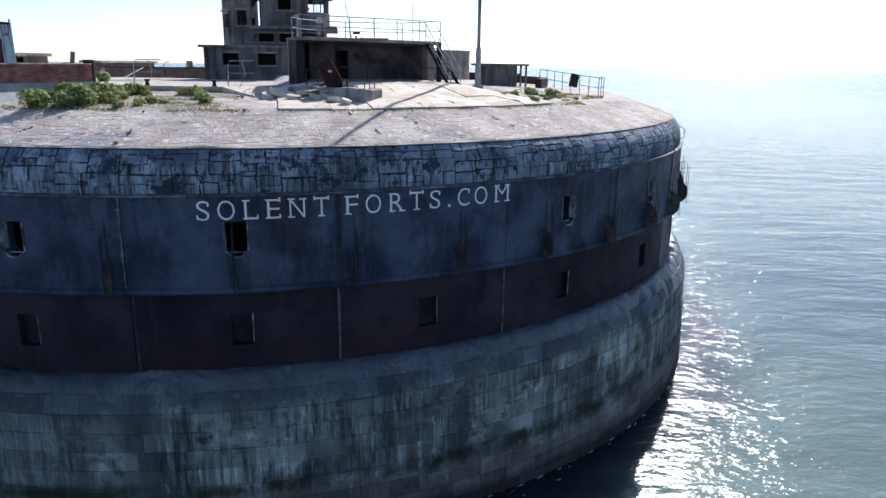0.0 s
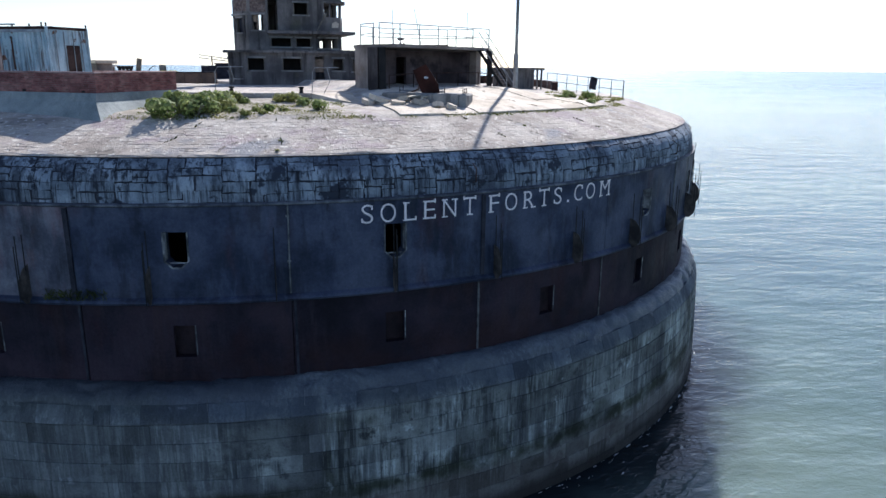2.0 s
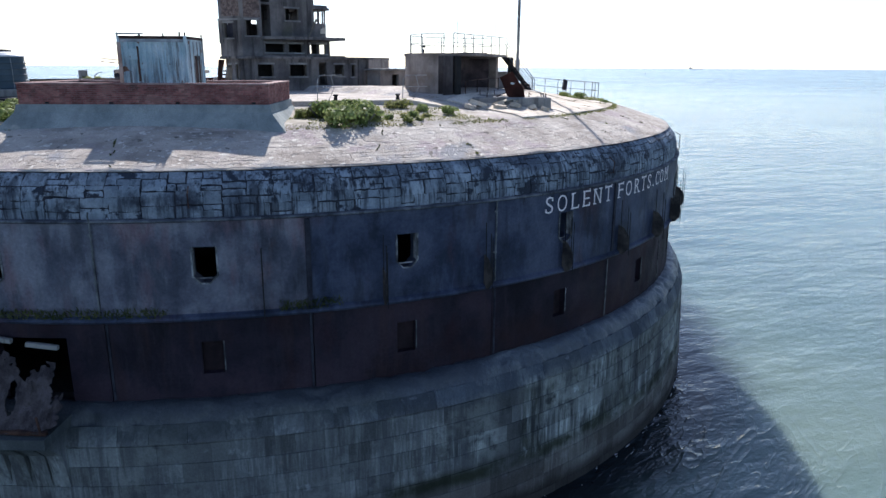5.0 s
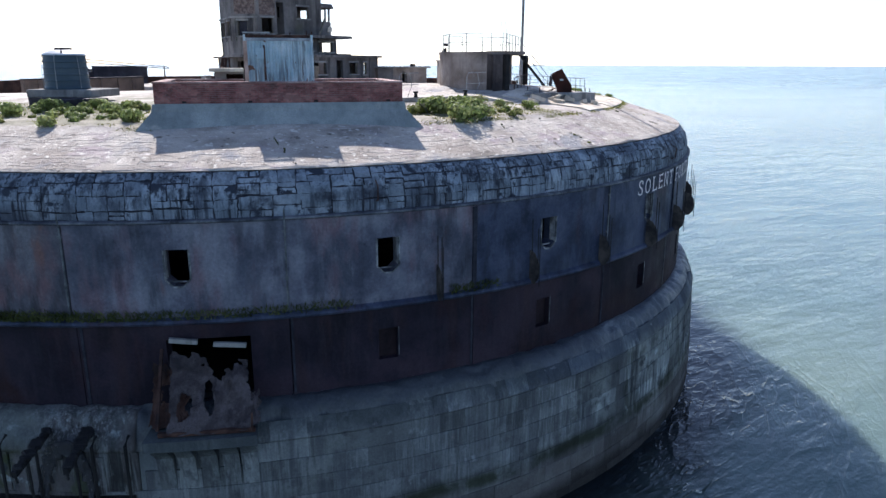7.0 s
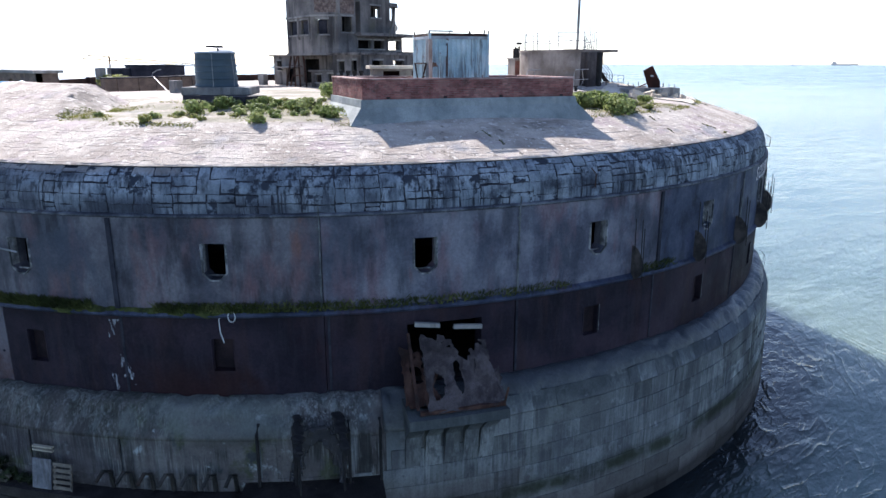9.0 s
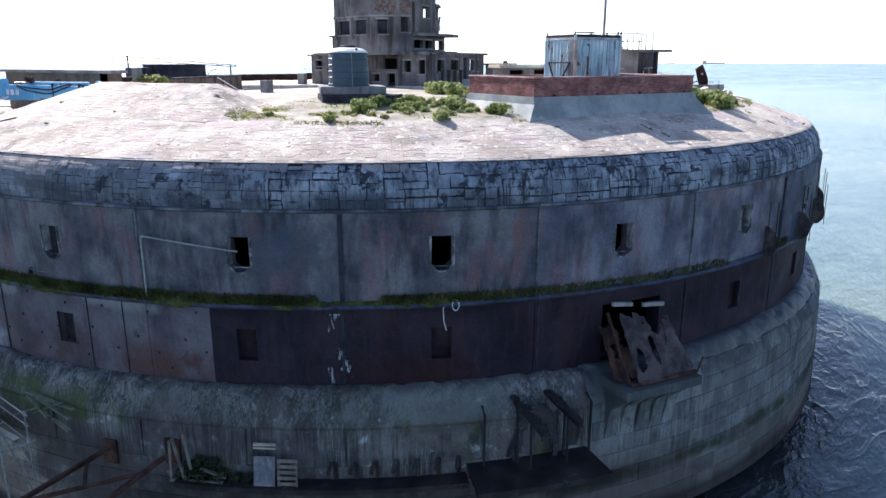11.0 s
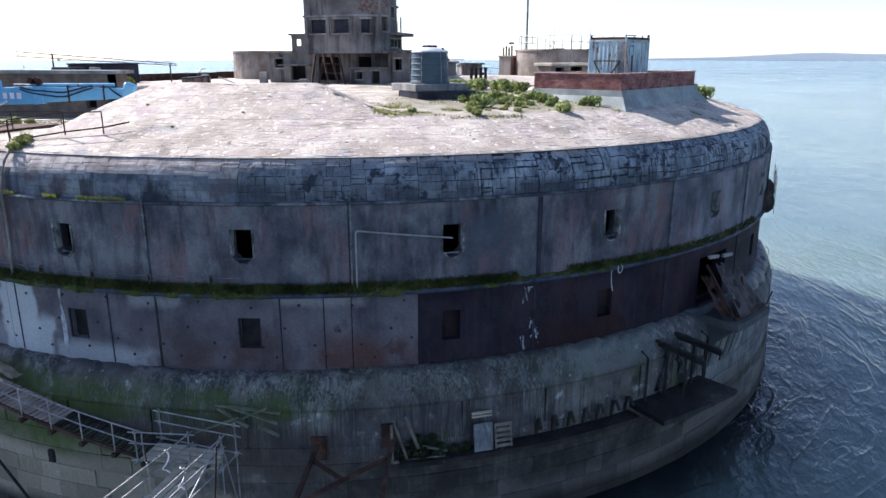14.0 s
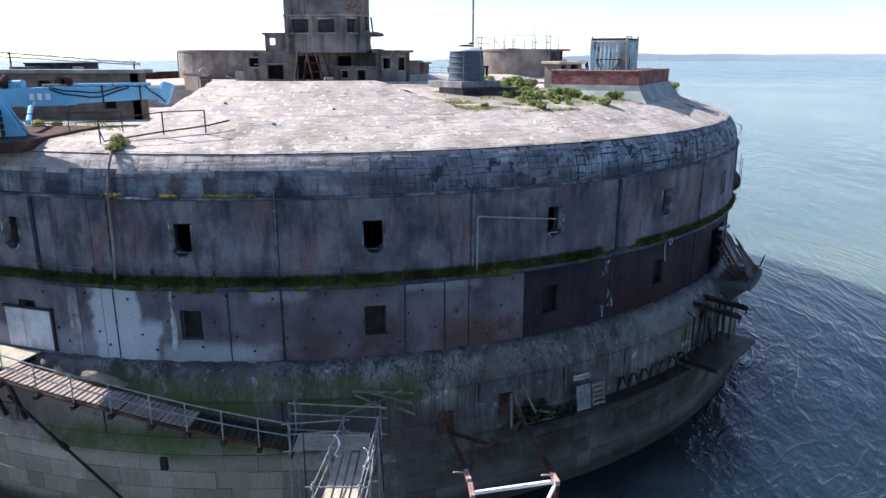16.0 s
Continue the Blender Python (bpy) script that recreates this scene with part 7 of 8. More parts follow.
posts = [-195.0, -192.0, -189.2, -186.5, -183.7, -181.3, -178.9, -176.5, -174.4]
for a in posts:
    z = ramp_at(a)
    part("rail_post", tube(bmesh.new(), [polar(32.0, a, z - 0.2), polar(32.0, a, z + 1.02)], 0.03, 6), M_GALV, g)
    part("outrigger", boxes((-0.08, 0.08, -0.15, 1.5, -0.38, -0.22)), M_RUST, g, m=at(32.0, a, z))
for h in (1.02, 0.5):
    part("hand_rail", tube(bmesh.new(), [polar(32.0, a, ramp_at(a) + h) for a in posts], 0.028, 6), M_GALV, g)
t = thing("landing_platform", "pale boarded landing platform by the fort entrance", "platform")
for k in range(14):
    a = -203.4 + 7.7 * (k + 0.5) / 14
    part("deck_board", boxes((-0.145, 0.145, 0, 1.7, -0.05, 0.0), bevel=0.008), M_PALE_WOOD, t, m=at(31.3, a, 7.06 + rnd.uniform(-0.006, 0.006)))
for r in (30.0, 31.2):
    part("joist", tube(bmesh.new(), [polar(r, -203.4 + 0.77 * k, 6.9) for k in range(11)], 0.1, 6), M_RUST, t)
for a in (-202.5, -200.2, -198.2, -196.2):
    part("bearer", boxes((-0.1, 0.1, -0.1, 1.4, -0.3, 0.0)), M_RUST, t, m=at(31.2, a, 6.8))
    part("raker", bar(bmesh.new(), polar(31.2, a, 6.5), polar(30.6, a, 4.4), 0.14, 0.14), M_RUST, t)
    part("post", tube(bmesh.new(), [polar(31.25, a, 6.9), polar(31.25, a, 8.1)], 0.03, 6), M_GALV, t)
for h in (8.1, 7.6):
    part("rail", tube(bmesh.new(), [polar(31.25, a, h) for a in (-202.5, -200.2, -198.2, -196.2)], 0.028, 6), M_GALV, t)
t = thing("tarpaulin", "crumpled pale yellow tarpaulin beside the gangway", "tarpaulin", m=at(30.55, -188.6, 6.85))
bm = bmesh.new()
gr = [[bm.verts.new((-0.9 + 1.8 * i / 10, -0.25 + 0.5 * j / 5, 0.12 * noise.noise(Vector((i * 0.5, j * 0.6, 2))) + 0.25 * math.sin(math.pi * j / 5) * math.sin(math.pi * i / 10) - 0.045 * i)) for j in range(6)] for i in range(11)]
for i in range(10):
    for j in range(5):
        bm.faces.new((gr[i][j], gr[i + 1][j], gr[i + 1][j + 1], gr[i][j + 1]))
bmesh.ops.solidify(bm, geom=bm.faces[:], thickness=0.03)
part("sheet", bm, M_PALE_WOOD, t)
# sealed doorway in the lower wall
d_ = thing("sealed_door", "pale sheeted doorway with a dark frame in the lower wall", "door", m=at(R_LOW, -196.2, 7.1))
part("sheet", boxes((-0.55, 0.9, -0.05, 0.0, 0, 1.75), bevel=0.01), M_WHITED, d_)
part("sheet", boxes((-1.5, -0.57, -0.05, 0.0, 0, 1.75), bevel=0.01), M_WHITED, d_)
for b_ in ((0.9, 1.02, 0, 1.9), (-1.6, 1.02, 1.76, 1.86)):
    part("frame", boxes((b_[0], b_[1], -0.09, 0.0, b_[2], b_[3])), M_BLACK, d_)
t = thing("paint_panel", "white painted panel strip on the lower wall", "panel", m=at(R_LOW, -192.2, 7.1))
part("strip", boxes((-0.25, 0.25, -0.03, 0.0, 0, 2.9)), M_DOORSHEET, t)
# mooring hawser down the sea wall
t = thing("mooring_hawser", "heavy dark mooring hawser slanting down the sea wall", "rope")
part("rope", tube(bmesh.new(), [polar(30.95, -196.8, 5.6), polar(30.95, -192.3, 3.62), polar(31.0, -187.5, 1.3), polar(31.1, -184.5, -0.4)], 0.06, 8), M_BLACK, t)
part("knot", tube(bmesh.new(), [polar(30.95, -192.6, 3.76), polar(30.95, -192.0, 3.5)], 0.11, 8), M_BLACK, t)
part("drain_mouth", boxes((-0.17, 0.17, -0.06, 0.1, -0.4, 0.22), bevel=0.06), M_BLACK, base_wall, "black weedy drain mouth", m=at(base_r(3) + 0.04, -184.55, 3.1))

# ---- tube scaffold jetty ----
sc = thing("scaffold_jetty", "galvanised tube scaffold jetty with pale boards", "scaffold")
N1, N2, I1, I2 = Vector((-30.7, -3.1, 0)), Vector((-31.0, -6.5, 0)), Vector((-32.0, -5.2, 0)), Vector((-32.3, -3.2, 0))
W1, W2 = Vector((-36.2, -4.85, 0)), Vector((-36.2, -6.35, 0))
J = Vector((-32.0, -6.5, 0))


def pole(p, z0, z1, rust=False):
    part("upright", tube(bmesh.new(), [(p.x, p.y, z0), (p.x, p.y, z1)], 0.028, 6), M_RUST if rust else M_GALV, sc)


def ledger(p, q, z, dz=0.0, over=0.25):
    d = (q - p).normalized() * over
    part("ledger", tube(bmesh.new(), [(p.x - d.x, p.y - d.y, z), (q.x + d.x, q.y + d.y, z + dz)], 0.028, 6), M_GALV, sc)
    for e in (p, q):
        part("coupler", boxes((-0.06, 0.06, -0.06, 0.06, -0.06, 0.06), bevel=0.02), M_GALV, sc, m=Matrix.Translation((e.x, e.y, z)))


for p in (N1, N2, I1, I2, J, W1, W2, I1.lerp(W1, 0.5), J.lerp(W2, 0.5)):
    pole(p, -1.0, 5.98)
pole(Vector((-32.6, -3.8, 0)), -1.0, 5.6, True)
for z in (5.85, 5.4, 4.7):
    ledger(N1, N2, z)
    ledger(I2, I1, z)
    ledger(I1, W1, z)
    ledger(J, W2, z)
for z in (4.62,):
    ledger(N1, I2, z)
    ledger(N2, J, z)
    ledger(W1, W2, z)
    ledger(I1.lerp(W1, 0.5), J.lerp(W2, 0.5), z)
ledger(W1, W2, 5.8)
ledger(W1, W2, 5.3)
for p, q, z0, z1 in ((I1, I1.lerp(W1, 0.5), 4.7, 5.8), (J.lerp(W2, 0.5), J, 4.7, 5.85), (W2, J.lerp(W2, 0.5), 2.5, 4.7), (N2, J, 2.0, 5.9), (W1, I1.lerp(W1, 0.5), 1.5, 4.6)):
    part("raking_tube", tube(bmesh.new(), [(p.x, p.y, z0), (q.x, q.y, z1)], 0.028, 6), M_GALV, sc)
for k in range(4):
    y = -5.1 - 0.3 * k
    part("scaffold_board", boxes((-36.3 + 0.15 * (k % 2), -32.1 - 0.2 * (k % 3), y - 0.115, y + 0.115, 4.74, 4.78)), M_PALE_WOOD, sc)
for k in range(4):
    x = -32.15 + 0.3 * k
    part("scaffold_board", boxes((x - 0.115, x + 0.115, -6.4 + 0.1 * k, -3.3, 4.74, 4.78)), M_PALE_WOOD, sc)
for x, y in ((-33.3, -5.15), (-34.1, -6.3)):
    part("rope_coil", tube(bmesh.new(), [(x + 0.16 * math.cos(k * 0.8), y + 0.1 * math.sin(k * 0.8), 5.0 + 0.1 * k) for k in range(10)], 0.03, 5), M_WHITE, sc, "pale rope hitch")
part("red_pole", tube(bmesh.new(), [(-32.4, -6.6, 5.8), (-33.2, -6.8, 3.6)], 0.028, 6), M_RED, sc)
# green planks caught on the shoulder
t = thing("plank_pile", "weed-green broken planks caught against the wall", "planks", m=at(30.62, -168.0, 5.75))
for p, q in (((-1.1, -0.05, 0.4), (1.4, -0.1, 0.1)), ((-1.0, -0.12, 0.3), (0.2, -0.3, -0.4)), ((-0.9, -0.05, -0.5), (0.9, -0.2, 0.35)), ((-0.4, -0.2, 0.35), (1.3, -0.25, -0.25)), ((-1.9, -0.2, -0.7), (-0.2, -0.3, 0.0)), ((0.6, -0.4, -0.3), (1.4, -0.4, -0.7))):
    part("plank", bar(bmesh.new(), p, q, 0.16, 0.05), M_PLANK, t)
# hanging hose loops on the ledge
for a, z in ((-137.05, 10.05),):
    t = thing("hose_loop", "pale loop of hose hanging from the ledge", "hose", "hose loops", m=at(R_UP + 0.1, a, z))
    part("hose", tube(bmesh.new(), [(0.13 * math.sin(k * 0.55), -0.05, 0.14 + 0.2 * math.cos(k * 0.55)) for k in range(11)], 0.022, 5), M_TANKTOP, t)
t = thing("hanging_rope", "pale frayed rope hanging down the dark wall", "rope", m=at(R_UP + 0.12, -137.8, 9.2))
part("rope", tube(bmesh.new(), [(0.1, 0, 1.05), (-0.08, 0, 0.9), (-0.06, 0, 0.4), (0.05, 0, 0)], 0.02, 5), M_TANKTOP, t)
# pale stringy lime drips over the shoulder
drip = random.Random(31)
for k in range(26):
    a = drip.uniform(-186, -60) if k % 3 else drip.uniform(-186, -160)
    L, w = drip.uniform(0.15, 0.7), drip.uniform(-0.15, 0.15)
    t = thing("lime_drip", "thin pale lime drip hanging over the concrete shoulder", "lime drip", "lime drips", m=at(30.46, a, 6.55 + drip.uniform(-0.25, 0.15)))
    part("string", tube(bmesh.new(), [(0, 0.25, 0.25), (w * 0.3, 0.05, 0.12), (w * 0.6, -0.03, -0.1), (w, -0.04, -L)], drip.uniform(0.005, 0.01), 4), M_PIPE, t)
t = thing("wall_cable", "thin dark cable sagging along the wall above the mossy ledge", "cable")
part("cable", tube(bmesh.new(), [polar(R_UP + 0.14, -204 + 0.8 * k, 11.0 - 0.06 * math.sin(k * 1.05) ** 2) for k in range(46)], 0.015, 5), M_PIPE, t)
for k in range(0, 46, 6):
    part("clip", boxes((-0.02, 0.02, -0.15, 0.0, -0.25, 0.02)), M_RUST, t, m=at(R_UP, -204 + 0.8 * k, 11.0))
# hoop handles on the lip
for a in (-20, -44, -73, -110):
    t = thing("lip_hoop", "small iron ladder hoop at the cornice", "hoop", "lip hoops", m=at(29.45, a, 14.2))
    part("hoop", tube(bmesh.new(), [(0, 0.05, 0), (0, -0.18, 0.05), (0, -0.2, 0.55), (0, 0.1, 0.75)], 0.025, 6), M_RUST, t)


# ---- lime runs, rust patches and bolts on the lower wall ----
M_LIMEWASH = mat("white_lime_run", [(0.19, 0.2, 0.225), (0.31, 0.33, 0.37), (0.44, 0.465, 0.51)], 1.6, 0.85, bump=0.2, tall=0.3)


def ragged_patch(a0, a1, z0, z1, keep, seed, material, label, cell=0.024):
    """A thin crust on the lower wall: keep(u, v) says how likely it holds at u along and v up."""
    rnd = random.Random(seed)
    nu, nv = max(2, round(radians(a1 - a0) * R_LOW / cell)), max(2, round((z1 - z0) / cell))
    verts, faces, ids = [], [], {}
    for i in range(nu):
        for j in range(nv):
            u, v = (i + 0.5) / nu, (j + 0.5) / nv
            n_ = noise.noise(Vector((i * 0.05, j * 0.02, seed))) + 0.6 * noise.noise(Vector((i * 0.25, j * 0.07, seed + 5)))
            if 0.5 + 0.6 * n_ + 0.08 * rnd.uniform(-1, 1) > 1 - keep(u, v):
                ring = []
                for x, y in ((i, j), (i + 1, j), (i + 1, j + 1), (i, j + 1)):
                    if (x, y) not in ids:
                        ids[x, y] = len(verts)
                        verts.append(polar(R_LOW + 0.016, a0 + (a1 - a0) * x / nu, z0 + (z1 - z0) * y / nv))
                    ring.append(ids[x, y])
                faces.append(ring)
    me = bpy.data.meshes.new("crust")
    me.from_pydata(verts, [], faces)
    me.materials.append(material)
    ob = new("crust", me)
    ob.parent = lower_wall
    ob["label"] = label


ragged_patch(-146.6, -144.2, 7.1, 9.9, lambda u, v: 0.42 - 0.8 * abs(u - 0.5), 3, M_LIMEWASH, "white lime run on the dark iron")
ragged_patch(-184.0, -183.5, 7.2, 10.05, lambda u, v: 0.85 - 1.2 * abs(u - 0.5), 4, M_LIMEWASH, "thin white lime run")
BOLT = mesh_of("bolt", lathe(bmesh.new(), [(0.0, 0.03), (0.045, 0.025), (0.06, 0.0), (0.0, 0.0)], n=8), M_TAR)
for k in range(44):
    ob = new("bolt", BOLT)
    ob.parent = lower_wall
    ob.matrix_basis = at(R_LOW + 0.012, -197 + 0.97 * k + rnd.uniform(-0.25, 0.25), (7.55, 8.7, 9.75, 8.1)[k % 4] + rnd.uniform(-0.12, 0.12)) @ pose(0, 0, 0, 90, 0, 0)


# ---- plants ----
def leaf_clump(rnd, rad, height, count, size):
    """Many small leaf blades round a domed bush."""
    verts, faces = [], []
    lobes = [(rnd.uniform(-0.5, 0.5) * rad, rnd.uniform(-0.5, 0.5) * rad, rnd.uniform(0.25, 0.7) * height, rnd.uniform(0.36, 0.54) * rad) for _ in range(7)]
    for _ in range(count):
        cx, cy, cz, lr = rnd.choice(lobes)
        d = Vector((rnd.gauss(0, 1), rnd.gauss(0, 1), rnd.gauss(0.35, 1))).normalized()
        p = Vector((cx, cy, cz)) + d * lr * rnd.uniform(0.6, 1.08)
        if p.z < 0.02:
            p.z = rnd.uniform(0.02, 0.12)
        s = size * rnd.uniform(0.6, 1.3)
        u = d.cross(Vector((rnd.gauss(0, 1), rnd.gauss(0, 1), rnd.gauss(0, 1)))).normalized()
        w = (d.cross(u) + d * rnd.uniform(-0.4, 0.6)).normalized()
        k = len(verts)
        verts += [p - u * s * 0.5, p + w * s * 0.35 - u * s * 0.1, p + u * s * 0.7, p - w * s * 0.35 - u * s * 0.1]
        faces.append((k, k + 1, k + 2, k + 3))
    me = bpy.data.meshes.new("leaves")
    me.from_pydata(verts, [], faces)
    return me


def bush_kind(seed, rad, height, count, size, material, label):
    rnd = random.Random(seed)
    b = thing("bush", label, "bush", "roof bushes")
    me = leaf_clump(rnd, rad, height, count, size)
    me.materials.append(material)
    o = new("leaves", me)
    o.parent = b
    bm = bmesh.new()
    for _ in range(6):
        a = rnd.uniform(0, math.tau)
        tube(bm, [(0, 0, -0.1), (0.3 * rad * math.cos(a), 0.3 * rad * math.sin(a), 0.35 * height), (0.6 * rad * math.cos(a), 0.6 * rad * math.sin(a), 0.7 * height)], 0.025, 5)
    part("stems", bm, M_WOOD, b)
    return b


KINDS = [bush_kind(1, 0.8, 0.72, 620, 0.16, M_LEAF, "leafy green bush on the roof edge"),
         bush_kind(2, 0.65, 0.55, 480, 0.14, M_LEAF_PALE, "yellow-green leafy bush on the roof edge"),
         bush_kind(3, 0.5, 0.38, 330, 0.13, M_LEAF, "low dark green shrub on the roof"),
         bush_kind(4, 0.34, 0.24, 200, 0.11, M_LEAF_PALE, "small yellow-green tuft on the roof")]
M_DARKWEED = mat("black_green_weed", [(0.01, 0.015, 0.008), (0.022, 0.032, 0.014), (0.04, 0.055, 0.022)], 1.5, 0.9, bump=0.0, piece=0.3)
WEED = bush_kind(5, 0.6, 0.5, 420, 0.13, M_DARKWEED, "black-green weed growing on the sea wall walkway")
for a_, z_, sc_ in ((-156.6, 3.7, 0.7), (-155.4, 3.7, 0.9), (-154.0, 3.7, 0.75), (-152.8, 3.7, 0.5), (-155.7, 4.15, 0.75), (-154.5, 4.2, 0.6)):
    copy_thing(WEED, at(30.78, a_, z_) @ Matrix.Scale(sc_, 4))
WEED.matrix_basis = at(30.8, -151.9, 3.7) @ Matrix.Scale(0.55, 4)
rnd = random.Random(21)
spots = []


def scatter(n, a0, a1, r0, r1, kinds, s0=0.6, s1=1.0, sink=0.05):
    done = 0
    for _ in range(n * 30):
        if done == n:
            break
        a, r = rnd.uniform(a0, a1), rnd.uniform(r0, r1)
        p = polar(r, a)
        q = ENC.inverted() @ p
        if -0.9 < q.x < 10.7 and -0.9 < q.y < 5.6:
            continue
        if (r > 23.4 and -108 < a < -96) or (p - Vector((-15.0, -10.3, 0))).length < 2.0 or any((p - s).length < 0.42 for s in spots):
            continue
        spots.append(p)
        k = rnd.choice(kinds)
        copy_thing(KINDS[k], pose(p.x, p.y, roof_z(r, a) - sink, 0, 0, rnd.uniform(0, 360)) @ Matrix.Scale(rnd.uniform(s0, s1), 4))
        done += 1


scatter(18, -100.6, -93.0, 22.6, 25.0, (0, 0, 1, 1, 0), 0.7, 1.02)
scatter(8, -96.5, -84.0, 20.6, 22.4, (0, 1, 1, 2), 0.6, 0.9)
scatter(4, -93, -88, 23.8, 25.0, (2, 3, 3), 0.6, 0.9)
scatter(34, -142.0, -128.5, 19.0, 24.2, (0, 2, 2, 2, 3), 0.45, 0.8)
scatter(6, -150.0, -139.0, 23.2, 25.0, (2, 3, 3), 0.5, 0.8)
scatter(3, -157.0, -146.0, 22.4, 24.4, (3, 3, 2), 0.35, 0.65)
scatter(10, -146.0, -136.0, 20.2, 23.0, (2, 2, 0), 0.5, 0.85)
scatter(9, -132.0, -126.0, 12.5, 18.0, (0, 1, 2))
scatter(14, -46.0, -26.0, 21.5, 24.8, (2, 3, 3), 0.5, 0.8)
scatter(8, 118, 140, 15.0, 19.0, (1, 2, 3), 0.9, 1.4)
scatter(8, 140, 164, 22.0, 27.0, (2, 3, 3))
for p in ((2.79, -23.3, 0, 0.62), (0.59, -23.7, 2, 0.75), (1.2, -23.9, 3, 0.8), (17.9, -13.0, 0, 0.6), (19.1, -13.25, 0, 0.65)):
    copy_thing(KINDS[p[2]], pose(p[0], p[1], roof_z(math.hypot(p[0], p[1]), math.degrees(math.atan2(p[1], p[0]))) - 0.05) @ Matrix.Scale(p[3], 4))
for a_, r_, k_, sc_ in ((172.2, 28.3, 1, 0.7), (171.5, 27.9, 3, 1.0), (172.3, 28.8, 3, 1.1), (178, 23.9, 3, 0.28), (189.5, 24.6, 3, 0.25), (184, 26.2, 3, 0.3),
                        (-87.6, 27.6, 3, 0.2), (-87.8, 28.5, 3, 0.3), (-64, 26.9, 3, 0.25)):
    p = polar(r_, a_)
    copy_thing(KINDS[k_], pose(p.x, p.y, roof_z(r_, a_), 0, 0, 40 * sc_) @ Matrix.Scale(sc_, 4))
for a_, r_ in ((128, 16.2), (129.6, 16.8), (131, 16.1), (127.5, 17.2), (126, 16.4)):
    p = polar(r_, a_)
    copy_thing(KINDS[1], pose(p.x, p.y, 17.1, 0, 0, 60 * r_) @ Matrix.Scale(1.35, 4))
for k, (x, y) in zip(KINDS, ((-3.4, -25.0), (-2.2, -24.6), (-18.2, -17.2), (-21.0, -13.6))):
    k.matrix_basis = pose(x, y, roof_z(math.hypot(x, y), math.degrees(math.atan2(y, x))) - 0.05)


def grass_strip(name, label, n, place, blade=(0.08, 0.22), wide=0.02, material=None, seed=3, droop=0.4):
    rnd = random.Random(seed)
    verts, faces = [], []
    for _ in range(n):
        p, nrm = place(rnd)
        if p is None:
            continue
        h = rnd.uniform(*blade)
        a = rnd.uniform(0, math.tau)
        u = Vector((math.cos(a), math.sin(a), 0)) * wide * rnd.uniform(0.6, 1.4)
        tip = p + Vector((rnd.gauss(0, droop * h), rnd.gauss(0, droop * h), h)) + nrm * rnd.uniform(0, droop) * h
        k = len(verts)
        verts += [p - u, p + u, tip]
        faces.append((k, k + 1, k + 2))
    me = bpy.data.meshes.new(name)
    me.from_pydata(verts, [], faces)
    me.materials.append(material or M_GRASS)
    return tagged(new(name, me), label, "grass", kind="stuff")


def ledge_place(rnd):
    a = rnd.uniform(-203, -100)
    f = smoothstep(-a, 118, 172)
    if rnd.random() > 0.12 + 0.88 * f or noise.noise(polar(8, a, 2)) < -0.25 - 0.3 * f:
        return None, None
    r = rnd.uniform(R_UP - 0.02, R_UP + 0.16)
    return polar(r, a, 10.24 + 1.6 * (R_UP + 0.2 - r)), polar(1, a)


def moss_bank():
    bm = bmesh.new()
    cols = []
    for i in range(700):
        a = -206 + 92 * i / 699
        f = smoothstep(-a, 118, 165) * (0.55 + 0.75 * noise.noise(polar(14, a, 2)) + 0.4 * noise.noise(polar(60, a, 2)))
        f = min(1.2, max(0.0, f))
        row = []
        for k, (r, z) in enumerate(((R_UP + 0.02, 10.62), (R_UP + 0.07, 10.6), (R_UP + 0.17, 10.46), (R_UP + 0.24, 10.28), (R_UP + 0.22, 10.12), (R_UP + 0.1, 10.05))):
            j = 0.09 * noise.noise(polar(r * 3, a, z * 3 + k)) + 0.05 * noise.noise(polar(r * 8, a, z * 6 + k))
            row.append(bm.verts.new(polar(R_UP - 0.02 + (r - R_UP + 0.02 + j) * (0.35 + 0.65 * f), a, 10.25 + (z - 10.25 + j) * (0.3 + 0.8 * f))))
        cols.append(row)
    for c, d in zip(cols, cols[1:]):
        for k in range(5):
            bm.faces.new((c[k], d[k], d[k + 1], c[k + 1]))
    tagged(part("ledge_moss", bm, M_MOSS), "thick dark green moss along the string course", "moss", kind="stuff")


moss_bank()
grass_strip("ledge_grass", "mossy grass growing along the string course", 34000, ledge_place, (0.06, 0.26), 0.03, M_MOSSGRASS, 3, 0.6)


def edge_place(rnd):
    a = rnd.uniform(-155, -25)
    if noise.noise(polar(5, a, 4)) < (-0.5 if -76 < a < -44 else -0.05) or -127 < a < -104:
        return None, None
    r = rnd.gauss(25.35, 0.13)
    return polar(r, a, roof_z(r, a) - 0.02), polar(0.2, a)


grass_strip("edge_grass", "dry grass along the edge of the roof slope", 9000, edge_place, (0.025, 0.09), 0.03, M_GRASS, 4, 0.9)


def deck_place(rnd):
    a, r = rnd.choice(((rnd.uniform(-103, -80), rnd.uniform(20.5, 25.2)), (rnd.uniform(-158, -128), rnd.uniform(19.5, 25.2)), (rnd.uniform(-158, -140), rnd.uniform(22, 24.8)), (rnd.uniform(-50, -25), rnd.uniform(20, 25)), (rnd.uniform(-50, -25), rnd.uniform(22, 25)), (rnd.uniform(138, 165), rnd.uniform(21, 27))))
    if noise.noise(polar(r, a, 9) * 0.8) < 0.02:
        return None, None
    return polar(r, a, roof_z(r, a) - 0.02), Vector((0, 0, 0))


grass_strip("deck_grass", "rough grass patches on the roof", 30000, deck_place, (0.03, 0.1), 0.03, M_GRASS, 6, 0.9)


